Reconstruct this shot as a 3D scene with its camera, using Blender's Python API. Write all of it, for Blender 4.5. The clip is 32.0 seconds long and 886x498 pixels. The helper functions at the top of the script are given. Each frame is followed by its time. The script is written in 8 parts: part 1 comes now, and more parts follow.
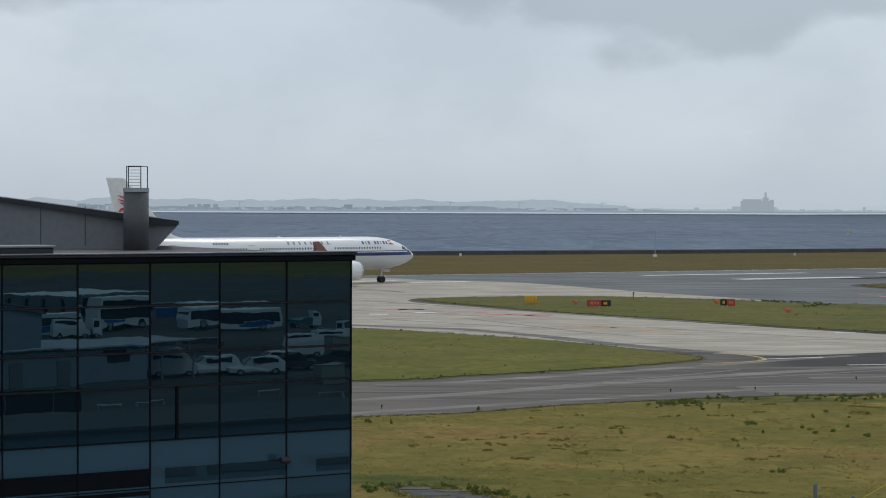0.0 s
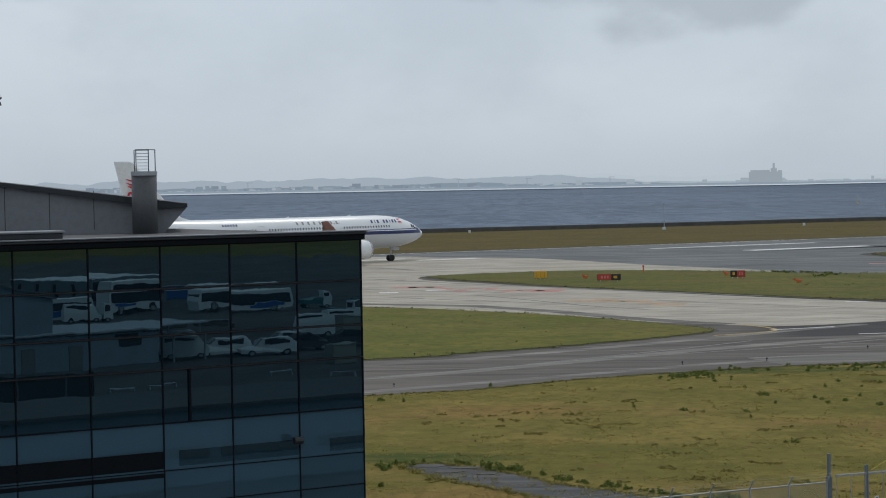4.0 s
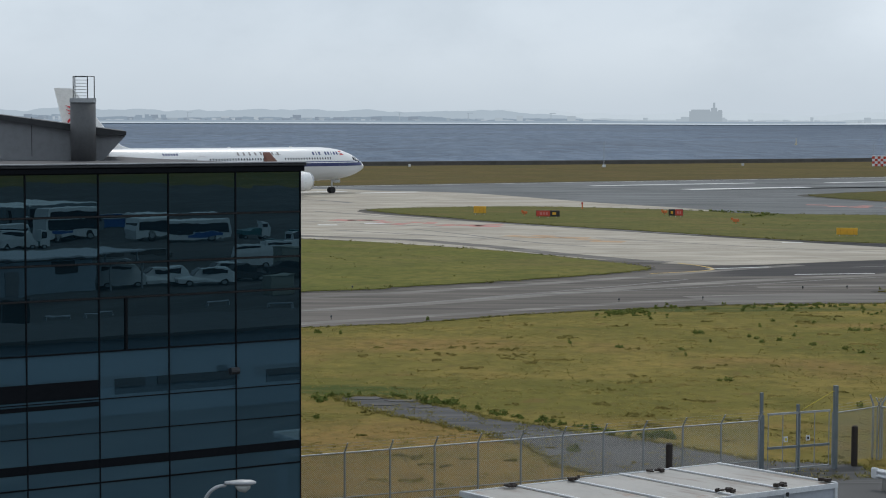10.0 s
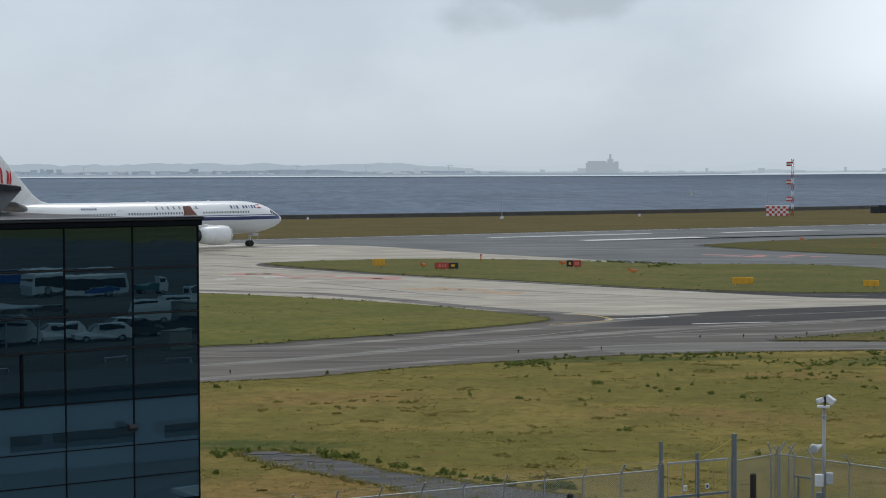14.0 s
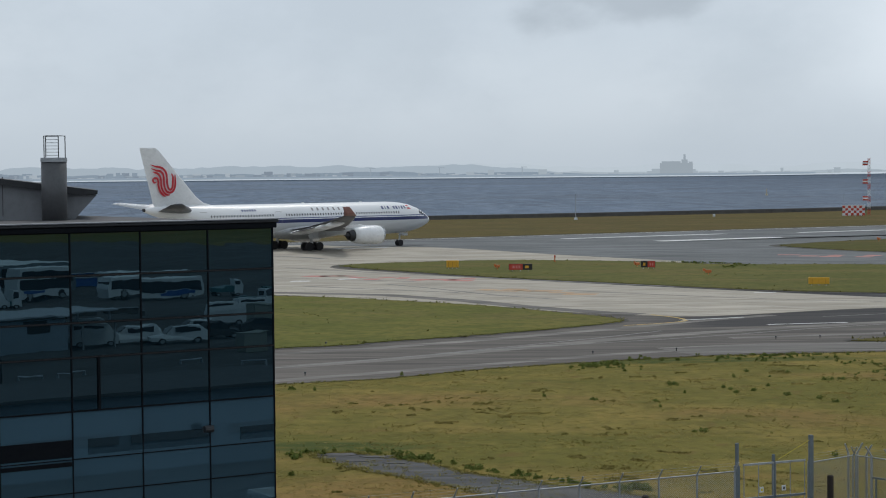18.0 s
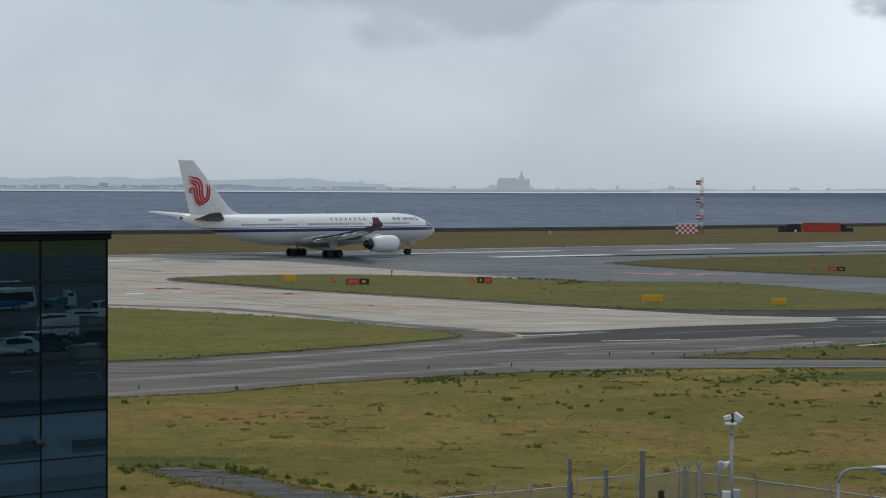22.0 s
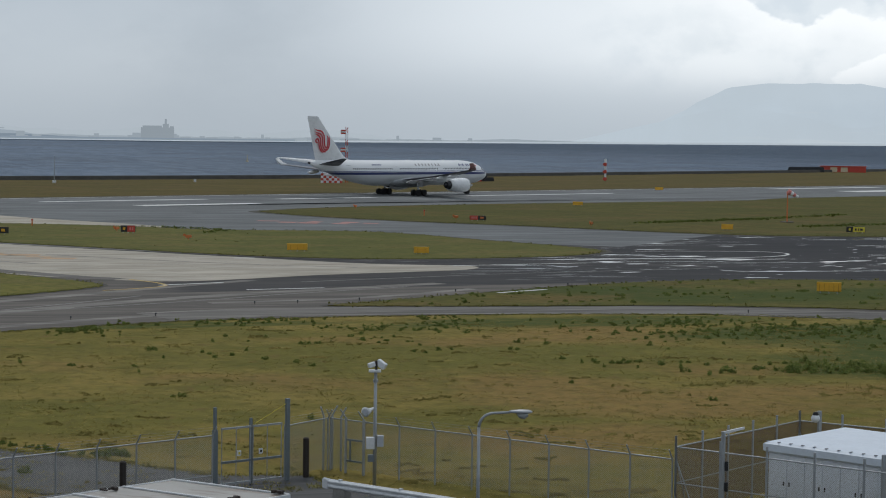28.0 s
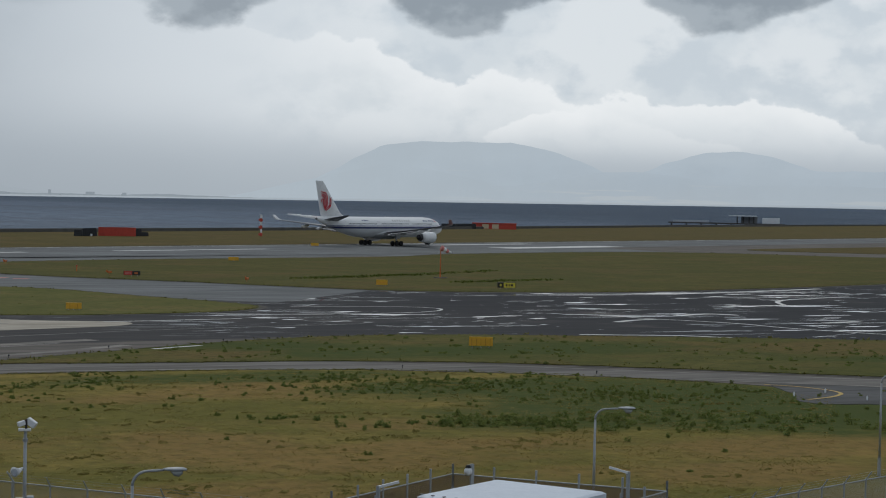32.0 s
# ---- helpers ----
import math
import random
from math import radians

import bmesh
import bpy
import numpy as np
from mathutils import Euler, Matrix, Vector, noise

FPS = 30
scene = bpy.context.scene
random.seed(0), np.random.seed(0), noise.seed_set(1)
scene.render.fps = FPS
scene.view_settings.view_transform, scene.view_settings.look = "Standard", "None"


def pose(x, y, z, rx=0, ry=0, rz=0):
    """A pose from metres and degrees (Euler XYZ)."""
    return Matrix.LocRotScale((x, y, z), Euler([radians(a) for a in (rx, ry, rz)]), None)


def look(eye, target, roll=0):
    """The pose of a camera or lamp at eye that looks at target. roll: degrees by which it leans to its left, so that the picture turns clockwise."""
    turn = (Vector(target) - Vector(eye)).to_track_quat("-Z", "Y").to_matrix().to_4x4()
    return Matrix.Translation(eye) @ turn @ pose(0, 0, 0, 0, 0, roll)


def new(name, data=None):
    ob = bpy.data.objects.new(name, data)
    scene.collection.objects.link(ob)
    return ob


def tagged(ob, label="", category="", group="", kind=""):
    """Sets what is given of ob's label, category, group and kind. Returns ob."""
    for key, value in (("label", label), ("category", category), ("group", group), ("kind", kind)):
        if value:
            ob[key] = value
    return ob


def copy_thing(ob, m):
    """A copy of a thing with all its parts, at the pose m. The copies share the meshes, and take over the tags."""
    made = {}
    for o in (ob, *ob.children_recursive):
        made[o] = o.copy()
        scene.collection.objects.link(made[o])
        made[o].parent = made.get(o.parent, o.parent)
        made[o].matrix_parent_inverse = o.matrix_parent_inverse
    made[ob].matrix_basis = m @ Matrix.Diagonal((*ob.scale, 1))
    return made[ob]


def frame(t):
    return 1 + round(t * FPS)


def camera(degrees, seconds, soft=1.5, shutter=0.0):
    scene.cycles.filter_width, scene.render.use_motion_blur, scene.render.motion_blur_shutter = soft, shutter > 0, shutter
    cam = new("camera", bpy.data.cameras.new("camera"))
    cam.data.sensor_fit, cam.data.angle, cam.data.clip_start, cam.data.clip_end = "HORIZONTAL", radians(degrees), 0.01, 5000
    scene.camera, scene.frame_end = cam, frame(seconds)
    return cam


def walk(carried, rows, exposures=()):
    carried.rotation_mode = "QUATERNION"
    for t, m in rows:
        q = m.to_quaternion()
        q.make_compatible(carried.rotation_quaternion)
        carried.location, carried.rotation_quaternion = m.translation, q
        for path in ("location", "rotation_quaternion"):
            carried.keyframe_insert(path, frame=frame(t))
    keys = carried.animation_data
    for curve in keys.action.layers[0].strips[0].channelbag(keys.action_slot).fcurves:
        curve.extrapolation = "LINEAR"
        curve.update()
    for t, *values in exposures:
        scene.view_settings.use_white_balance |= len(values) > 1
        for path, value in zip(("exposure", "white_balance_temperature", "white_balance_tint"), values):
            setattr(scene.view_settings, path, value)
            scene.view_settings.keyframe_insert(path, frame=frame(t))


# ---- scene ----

EYE = (0.0, 0.0, 13.0)   # a hand-held camera on an upper deck of the terminal


def view(yaw, pitch, roll):
    """Pose at the eye: yaw clockwise from +y, pitch upwards, roll, in degrees."""
    a, e = radians(yaw), radians(pitch)
    way = Vector((math.sin(a) * math.cos(e), math.cos(a) * math.cos(e), math.sin(e)))
    return look(EYE, Vector(EYE) + way * 100, roll)


cam = camera(25.351, 32.0, soft=1.05)
walk(cam, [
    (0, view(-0.007, -1.241, 0.211)),
    (0.5, view(-0.009, -1.701, -0.281)),
    (1, view(-0.128, -1.890, -0.419)),
    (1.5, view(-0.703, -1.477, 0.163)),
    (2, view(-0.664, -0.748, 0.679)),
    (2.5, view(-0.457, -0.459, 0.080)),
    (3, view(-0.208, -1.144, -0.941)),
    (3.5, view(-0.535, -1.670, -1.085)),
    (5.5, view(1.341, -2.122, -0.116)),
    (6, view(1.419, -2.224, 0.163)),
    (6.5, view(2.298, -2.045, 0.232)),
    (7, view(3.211, -2.000, -0.230)),
    (7.5, view(3.815, -2.079, -0.157)),
    (8, view(3.675, -1.663, -0.147)),
    (8.5, view(3.726, -1.923, -0.224)),
    (9, view(2.253, -3.821, 0.210)),
    (9.5, view(1.500, -4.819, 0.340)),
    (10, view(1.482, -3.837, 0.194)),
    (10.5, view(1.636, -2.657, 0.073)),
    (11, view(2.005, -2.250, -0.088)),
    (11.5, view(2.580, -2.093, -0.033)),
    (12, view(3.107, -2.344, -0.275)),
    (12.5, view(3.617, -3.026, -0.693)),
    (13, view(4.358, -2.926, -0.518)),
    (13.5, view(4.863, -2.538, -0.517)),
    (14, view(4.426, -2.307, -0.186)),
    (14.5, view(3.336, -2.245, -0.050)),
    (16.5, view(3.704, -2.846, -0.282)),
    (17, view(3.013, -3.204, -0.687)),
    (17.5, view(2.535, -2.649, -0.947)),
    (18, view(2.278, -2.251, -0.526)),
    (18.5, view(2.456, -1.726, -0.169)),
    (19, view(3.258, -1.568, -0.155)),
    (19.5, view(4.254, -2.240, -0.575)),
    (20, view(4.639, -2.455, -0.207)),
    (20.5, view(5.454, -1.852, -0.232)),
    (21, view(6.389, -1.265, 0.039)),
    (21.5, view(6.527, -1.153, 0.300)),
    (22, view(7.014, -1.836, 0.283)),
    (22.5, view(8.236, -2.587, 0.086)),
    (23, view(8.680, -2.987, -0.070)),
    (23.5, view(8.912, -3.145, -0.037)),
    (24, view(9.335, -3.333, 0.228)),
    (24.5, view(9.557, -3.458, 0.108)),
    (25, view(9.884, -3.706, 0.103)),
    (25.5, view(11.040, -3.739, 0.500)),
    (26, view(13.141, -3.329, 0.893)),
    (26.5, view(15.562, -3.291, 1.307)),
    (28.5, view(18.113, -3.328, 0.416)),
    (29, view(19.477, -3.716, 0.141)),
    (29.5, view(20.489, -3.249, 0.543)),
    (30, view(21.806, -2.686, 0.822)),
    (30.5, view(23.729, -2.116, 0.917)),
    (31, view(24.951, -1.550, 0.881)),
    (31.5, view(26.087, -1.306, 0.995)),
    (32, view(27.295, -1.441, 1.255)),
], exposures=[(0.0, 0.0), (1.0, 0.12), (2.0, 0.0), (3.0, -0.10), (6.0, 0.13), (7.0, 0.13), (8.0, 0.10), (9.0, 0.04), (9.5, 0.15), (10.5, 0.17), (12.0, 0.10), (14.0, 0.07), (17.0, 0.05), (19.0, 0.02), (21.0, 0.0), (22.0, -0.10), (24.0, 0.0), (25.0, 0.02), (28.5, -0.24), (29.0, -0.25), (30.0, -0.22), (31.0, -0.44), (32.0, -0.48)])

# ---- world, sun ----
def world_sky():
    w = bpy.data.worlds.new("overcast_sky")
    scene.world = w
    w.use_nodes = True
    N, L = w.node_tree.nodes, w.node_tree.links
    N.clear()

    def add(kind, **kw):
        n = N.new(kind)
        for k, v in kw.items():
            n.inputs[k].default_value = v
        return n

    def math_(op, a, b):
        n = N.new("ShaderNodeMath")
        n.operation = op
        for i, s in enumerate((a, b)):
            if isinstance(s, (int, float)):
                n.inputs[i].default_value = s
            else:
                L.new(s, n.inputs[i])
        return n.outputs[0]

    def ramp(src, lo, hi, smooth=True):
        n = N.new("ShaderNodeMapRange")
        n.interpolation_type = "SMOOTHSTEP" if smooth else "LINEAR"
        n.inputs["From Min"].default_value, n.inputs["From Max"].default_value = lo, hi
        L.new(src, n.inputs["Value"])
        return n.outputs["Result"]

    def mix(f, a, b):
        n = N.new("ShaderNodeMix")
        n.data_type = "RGBA"
        if isinstance(f, float):
            n.inputs["Factor"].default_value = f
        else:
            L.new(f, n.inputs["Factor"])
        for k, s in (("A", a), ("B", b)):
            sock = n.inputs[6 if k == "A" else 7]
            if isinstance(s, tuple):
                sock.default_value = (*s, 1)
            else:
                L.new(s, sock)
        return n.outputs[2]

    def noise_(scale, detail, stretch, rough=0.55, shift=(0, 0, 0)):
        m = N.new("ShaderNodeMapping")
        m.inputs["Scale"].default_value = stretch
        m.inputs["Location"].default_value = shift
        L.new(tc.outputs["Generated"], m.inputs["Vector"])
        n = add("ShaderNodeTexNoise", Scale=scale, Detail=detail, Roughness=rough)
        L.new(m.outputs[0], n.inputs["Vector"])
        return n.outputs["Fac"]

    tc = N.new("ShaderNodeTexCoord")
    sep = N.new("ShaderNodeSeparateXYZ")
    L.new(tc.outputs["Generated"], sep.inputs[0])
    up = sep.outputs["Z"]
    east = sep.outputs["X"]
    sky = N.new("ShaderNodeTexSky")
    sky.sky_type, sky.sun_disc = "NISHITA", False
    sky.sun_elevation, sky.sun_rotation = radians(SUN_EL), radians(SUN_AZ)
    # grey overcast deck, brighter towards the zenith
    deck = mix(ramp(up, 0.0, 0.9, False), (0.90, 1.03, 1.17), (1.66, 1.8, 1.98))
    soft = noise_(2.6, 5, (1, 1, 3.0), 0.5)
    deck = mix(math_("MULTIPLY", ramp(soft, 0.36, 0.66), 0.6), deck, (1.14, 1.26, 1.38))
    veil = noise_(8.0, 7, (1, 1, 1.6), 0.6, (0.2, 0.9, 0.1))
    deck = mix(math_("MULTIPLY", ramp(veil, 0.42, 0.68), 0.42), deck, (0.78, 0.90, 1.03))
    glow = ramp(east, 0.19, 0.42)
    deck = mix(math_("MULTIPLY", glow, 0.75), deck, (1.22, 1.36, 1.51))
    lit = math_("MULTIPLY", ramp(east, 0.19, 0.36), ramp(up, 0.010, 0.060))
    deck = mix(math_("MULTIPLY", lit, 0.66), deck, (1.74, 1.86, 1.97))
    # bright heaped clouds to the east, grey undersides between them
    eastern = ramp(east, 0.33, 0.46)
    high = math_("MULTIPLY", ramp(up, 0.016, 0.048), eastern)
    lump = noise_(15.0, 8, (1, 1, 1.5), 0.52, (1.7, 0.3, 0.2))
    above = noise_(15.0, 8, (1, 1, 1.5), 0.52, (1.7, 0.3, 0.212))
    fine = noise_(52.0, 4, (1, 1, 1.2), 0.5, (0.7, 0.3, 0.4))
    # two banks of heaped cloud: the first sinks eastwards, the second swells beyond it
    away = math_("SUBTRACT", 0.472, east)
    first = math_("ADD", 0.067, math_("MINIMUM", math_("MULTIPLY", away, 0.16), math_("MULTIPLY", away, 0.415)))
    off = math_("SUBTRACT", east, 0.567)
    second = math_("SUBTRACT", 0.056, math_("MULTIPLY", math_("MULTIPLY", off, off), 4.0))
    billow = math_("ADD", math_("MULTIPLY", math_("SUBTRACT", lump, 0.5), 0.078), math_("MULTIPLY", math_("SUBTRACT", fine, 0.5), 0.012))
    depth1 = math_("SUBTRACT", math_("ADD", first, billow), up)
    depth2 = math_("SUBTRACT", math_("ADD", second, billow), up)
    relief = ramp(math_("SUBTRACT", lump, above), -0.06, 0.06)
    col = mix(math_("MULTIPLY", high, 0.9), deck, mix(ramp(lump, 0.46, 0.58), mix(relief, (1.36, 1.52, 1.67), (1.54, 1.68, 1.80)), (1.74, 1.85, 1.94)))
    for depth, sharp in ((depth1, 0.0035), (depth2, 0.003)):
        # tops catch the light, undersides stay grey
        shade = mix(ramp(depth, 0.0, 0.028), (2.02, 2.09, 2.15), (1.52, 1.65, 1.76))
        shade = mix(math_("MULTIPLY", relief, 0.42), shade, (2.02, 2.09, 2.15))
        col = mix(math_("MULTIPLY", math_("MULTIPLY", ramp(depth, 0.0, sharp), high), 0.9), col, shade)
    # dark ragged cloud base overhead, its lower edge lumpy, hanging in bellies to the east
    rag = noise_(14.0, 7, (1, 1, 1.8), 0.52, (0.4, 0.1, 0.0))
    dark = noise_(4.6, 3, (1, 1, 2.2), 0.5, (DARK_SHIFT, 0.1, 0.0))
    lift = math_("ADD", up, math_("MULTIPLY", math_("SUBTRACT", rag, 0.5), 0.05))
    plain_base = ramp(math_("ADD", lift, math_("MULTIPLY", math_("SUBTRACT", dark, 0.5), 0.15)), 0.090, 0.104)
    belly = math_("MULTIPLY", math_("COSINE", math_("MULTIPLY", math_("SUBTRACT", east, 0.461), math.tau / 0.12), 0.0), 0.0135)
    swag = math_("ADD", math_("ADD", lift, belly), math_("MULTIPLY", math_("SUBTRACT", fine, 0.5), 0.012))
    bellied = ramp(swag, 0.0945, 0.1015)
    hung = ramp(east, 0.24, 0.33)
    col = mix(math_("MULTIPLY", math_("MULTIPLY", plain_base, math_("SUBTRACT", 1.0, hung)), 0.50), col, (0.54, 0.63, 0.73))
    col = mix(math_("MULTIPLY", math_("MULTIPLY", bellied, hung), 0.82), col, mix(relief, (0.50, 0.60, 0.71), (0.74, 0.86, 0.98)))
    # thin haze over the sea's horizon
    hz = ramp(up, 0.045, -0.005)
    haze = mix(glow, (0.80, 0.93, 1.06), (0.87, 1.01, 1.14))
    col = mix(math_("MULTIPLY", hz, 0.75), col, haze)
    bg1 = add("ShaderNodeBackground", Strength=0.005)
    L.new(sky.outputs[0], bg1.inputs["Color"])
    bg2 = add("ShaderNodeBackground", Strength=0.55)
    L.new(col, bg2.inputs["Color"])
    both = N.new("ShaderNodeAddShader")
    L.new(bg1.outputs[0], both.inputs[0])
    L.new(bg2.outputs[0], both.inputs[1])
    out = N.new("ShaderNodeOutputWorld")
    L.new(both.outputs[0], out.inputs["Surface"])


SUN_EL, SUN_AZ = 56, 15
DARK_SHIFT = 0.40
world_sky()
sun = new("sun", bpy.data.lights.new("sun", "SUN"))
sun.data.energy, sun.data.angle, sun.data.color = 1.0, radians(14), (1.0, 0.96, 0.9)
_s = Vector((math.sin(radians(SUN_AZ)) * math.cos(radians(SUN_EL)), math.cos(radians(SUN_AZ)) * math.cos(radians(SUN_EL)), math.sin(radians(SUN_EL))))
sun.matrix_world = look(_s * 200, (0, 0, 0))


# ---- materials ----
class Mat:
    """A small node-graph builder on one Principled surface."""

    def __init__(self, name, rough=0.6, metal=0.0, spec=0.5):
        self.m = bpy.data.materials.new(name)
        self.m.use_nodes = True
        self.N, self.L = self.m.node_tree.nodes, self.m.node_tree.links
        self.b = self.N["Principled BSDF"]
        self.b.inputs["Roughness"].default_value = rough
        self.b.inputs["Metallic"].default_value = metal
        self.b.inputs["Specular IOR Level"].default_value = spec
        self.tc = self.N.new("ShaderNodeTexCoord")

    def noise(self, scale, detail=4, stretch=(1, 1, 1), turn=0.0, rough=0.55):
        mp = self.N.new("ShaderNodeMapping")
        mp.inputs["Rotation"].default_value = (0, 0, radians(turn))
        mp.inputs["Scale"].default_value = stretch
        self.L.new(self.tc.outputs["Object"], mp.inputs["Vector"])
        n = self.N.new("ShaderNodeTexNoise")
        n.inputs["Scale"].default_value, n.inputs["Detail"].default_value = scale, detail
        n.inputs["Roughness"].default_value = rough
        self.L.new(mp.outputs[0], n.inputs["Vector"])
        return n.outputs["Fac"]

    def axis(self, k):
        s = self.N.new("ShaderNodeSeparateXYZ")
        self.L.new(self.tc.outputs["Object"], s.inputs[0])
        return s.outputs[k]

    def rnd(self):
        return self.N.new("ShaderNodeObjectInfo").outputs["Random"]

    def isl(self):
        return self.N.new("ShaderNodeNewGeometry").outputs["Random Per Island"]

    def ramp(self, src, lo, hi, a=0.0, b=1.0):
        n = self.N.new("ShaderNodeMapRange")
        n.interpolation_type = "SMOOTHSTEP"
        for k, v in (("From Min", lo), ("From Max", hi), ("To Min", a), ("To Max", b)):
            n.inputs[k].default_value = v
        self.L.new(src, n.inputs["Value"])
        return n.outputs["Result"]

    def math(self, op, a, b):
        n = self.N.new("ShaderNodeMath")
        n.operation = op
        for i, s in enumerate((a, b)):
            if isinstance(s, (int, float)):
                n.inputs[i].default_value = s
            else:
                self.L.new(s, n.inputs[i])
        return n.outputs[0]

    def mix(self, f, a, b):
        n = self.N.new("ShaderNodeMix")
        n.data_type = "RGBA"
        if isinstance(f, (int, float)):
            n.inputs["Factor"].default_value = f
        else:
            self.L.new(f, n.inputs["Factor"])
        for i, s in ((6, a), (7, b)):
            if isinstance(s, tuple):
                n.inputs[i].default_value = (*s, 1)
            else:
                self.L.new(s, n.inputs[i])
        return n.outputs[2]

    def color(self, s):
        if isinstance(s, tuple):
            self.b.inputs["Base Color"].default_value = (*s, 1)
        else:
            self.L.new(s, self.b.inputs["Base Color"])
        return self

    def rough(self, s):
        self.L.new(s, self.b.inputs["Roughness"])
        return self

    def bump(self, src, strength=0.3, dist=0.02):
        n = self.N.new("ShaderNodeBump")
        n.inputs["Strength"].default_value, n.inputs["Distance"].default_value = strength, dist
        self.L.new(src, n.inputs["Height"])
        self.L.new(n.outputs[0], self.b.inputs["Normal"])
        return self


def plain(name, col, rough=0.5, metal=0.0, dirt=0.25, scale=2.0, spec=0.5):
    """Painted or bare surface with soft dirt at two scales."""
    k = Mat(name, rough, metal, spec)
    a = k.ramp(k.noise(scale, 5), 0.35, 0.75)
    b = k.ramp(k.noise(scale * 9, 3), 0.4, 0.7)
    f = k.math("MULTIPLY", k.math("ADD", a, b), dirt)
    k.color(k.mix(f, col, tuple(c * 0.55 for c in col)))
    k.rough(k.ramp(k.noise(scale * 3, 4), 0.2, 0.8, max(0.05, rough - 0.12), min(1, rough + 0.12)))
    return k.m


def streaked(name, col, stain):
    """Pale sheet metal with rusty runs and grime."""
    k = Mat(name, 0.6, 0, 0.4)
    a = k.ramp(k.noise(0.8, 6, (1, 0.5, 1), 0, 0.65), 0.40, 0.72)
    b = k.ramp(k.noise(2.2, 6, (1, 0.16, 1), 0, 0.65), 0.52, 0.70)
    g = k.ramp(k.noise(14, 3), 0.4, 0.7)
    c = k.mix(k.math("MULTIPLY", a, 0.45), col, tuple(v * 0.55 for v in col))
    c = k.mix(k.math("MULTIPLY", b, 0.7), c, stain)
    c = k.mix(k.math("MULTIPLY", g, 0.2), c, tuple(v * 0.6 for v in col))
    c = k.mix(k.math("MULTIPLY", k.rnd(), 0.30), c, tuple(v * 0.62 for v in col))
    rust = k.ramp(k.noise(1.3, 5, (1, 0.35, 1), 8, 0.7), 0.60, 0.70)
    k.color(k.mix(k.math("MULTIPLY", rust, 0.65), c, (0.24, 0.12, 0.055)))
    k.bump(k.noise(6, 3), 0.15, 0.01)
    return k.m


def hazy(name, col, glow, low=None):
    """Far shore glowing in painted sea haze; low: the paler haze at its foot."""
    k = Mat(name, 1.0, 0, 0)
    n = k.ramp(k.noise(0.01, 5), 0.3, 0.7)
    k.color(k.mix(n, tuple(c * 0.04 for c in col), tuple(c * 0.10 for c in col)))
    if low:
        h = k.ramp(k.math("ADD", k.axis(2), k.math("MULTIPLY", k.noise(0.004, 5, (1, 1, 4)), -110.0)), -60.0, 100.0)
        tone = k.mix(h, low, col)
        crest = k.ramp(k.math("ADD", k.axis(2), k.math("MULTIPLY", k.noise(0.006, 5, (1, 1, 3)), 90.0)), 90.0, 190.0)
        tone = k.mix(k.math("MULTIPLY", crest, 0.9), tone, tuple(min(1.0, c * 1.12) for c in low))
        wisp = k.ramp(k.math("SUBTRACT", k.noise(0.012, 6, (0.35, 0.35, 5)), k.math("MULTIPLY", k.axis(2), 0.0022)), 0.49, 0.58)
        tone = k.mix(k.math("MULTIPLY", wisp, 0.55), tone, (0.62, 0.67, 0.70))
        # rain haze is painted over its western end
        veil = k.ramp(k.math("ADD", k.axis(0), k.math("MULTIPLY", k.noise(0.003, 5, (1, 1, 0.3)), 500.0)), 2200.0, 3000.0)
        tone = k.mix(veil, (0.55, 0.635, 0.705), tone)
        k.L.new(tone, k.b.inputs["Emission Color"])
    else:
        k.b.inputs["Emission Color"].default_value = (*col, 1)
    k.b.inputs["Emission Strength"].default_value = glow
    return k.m


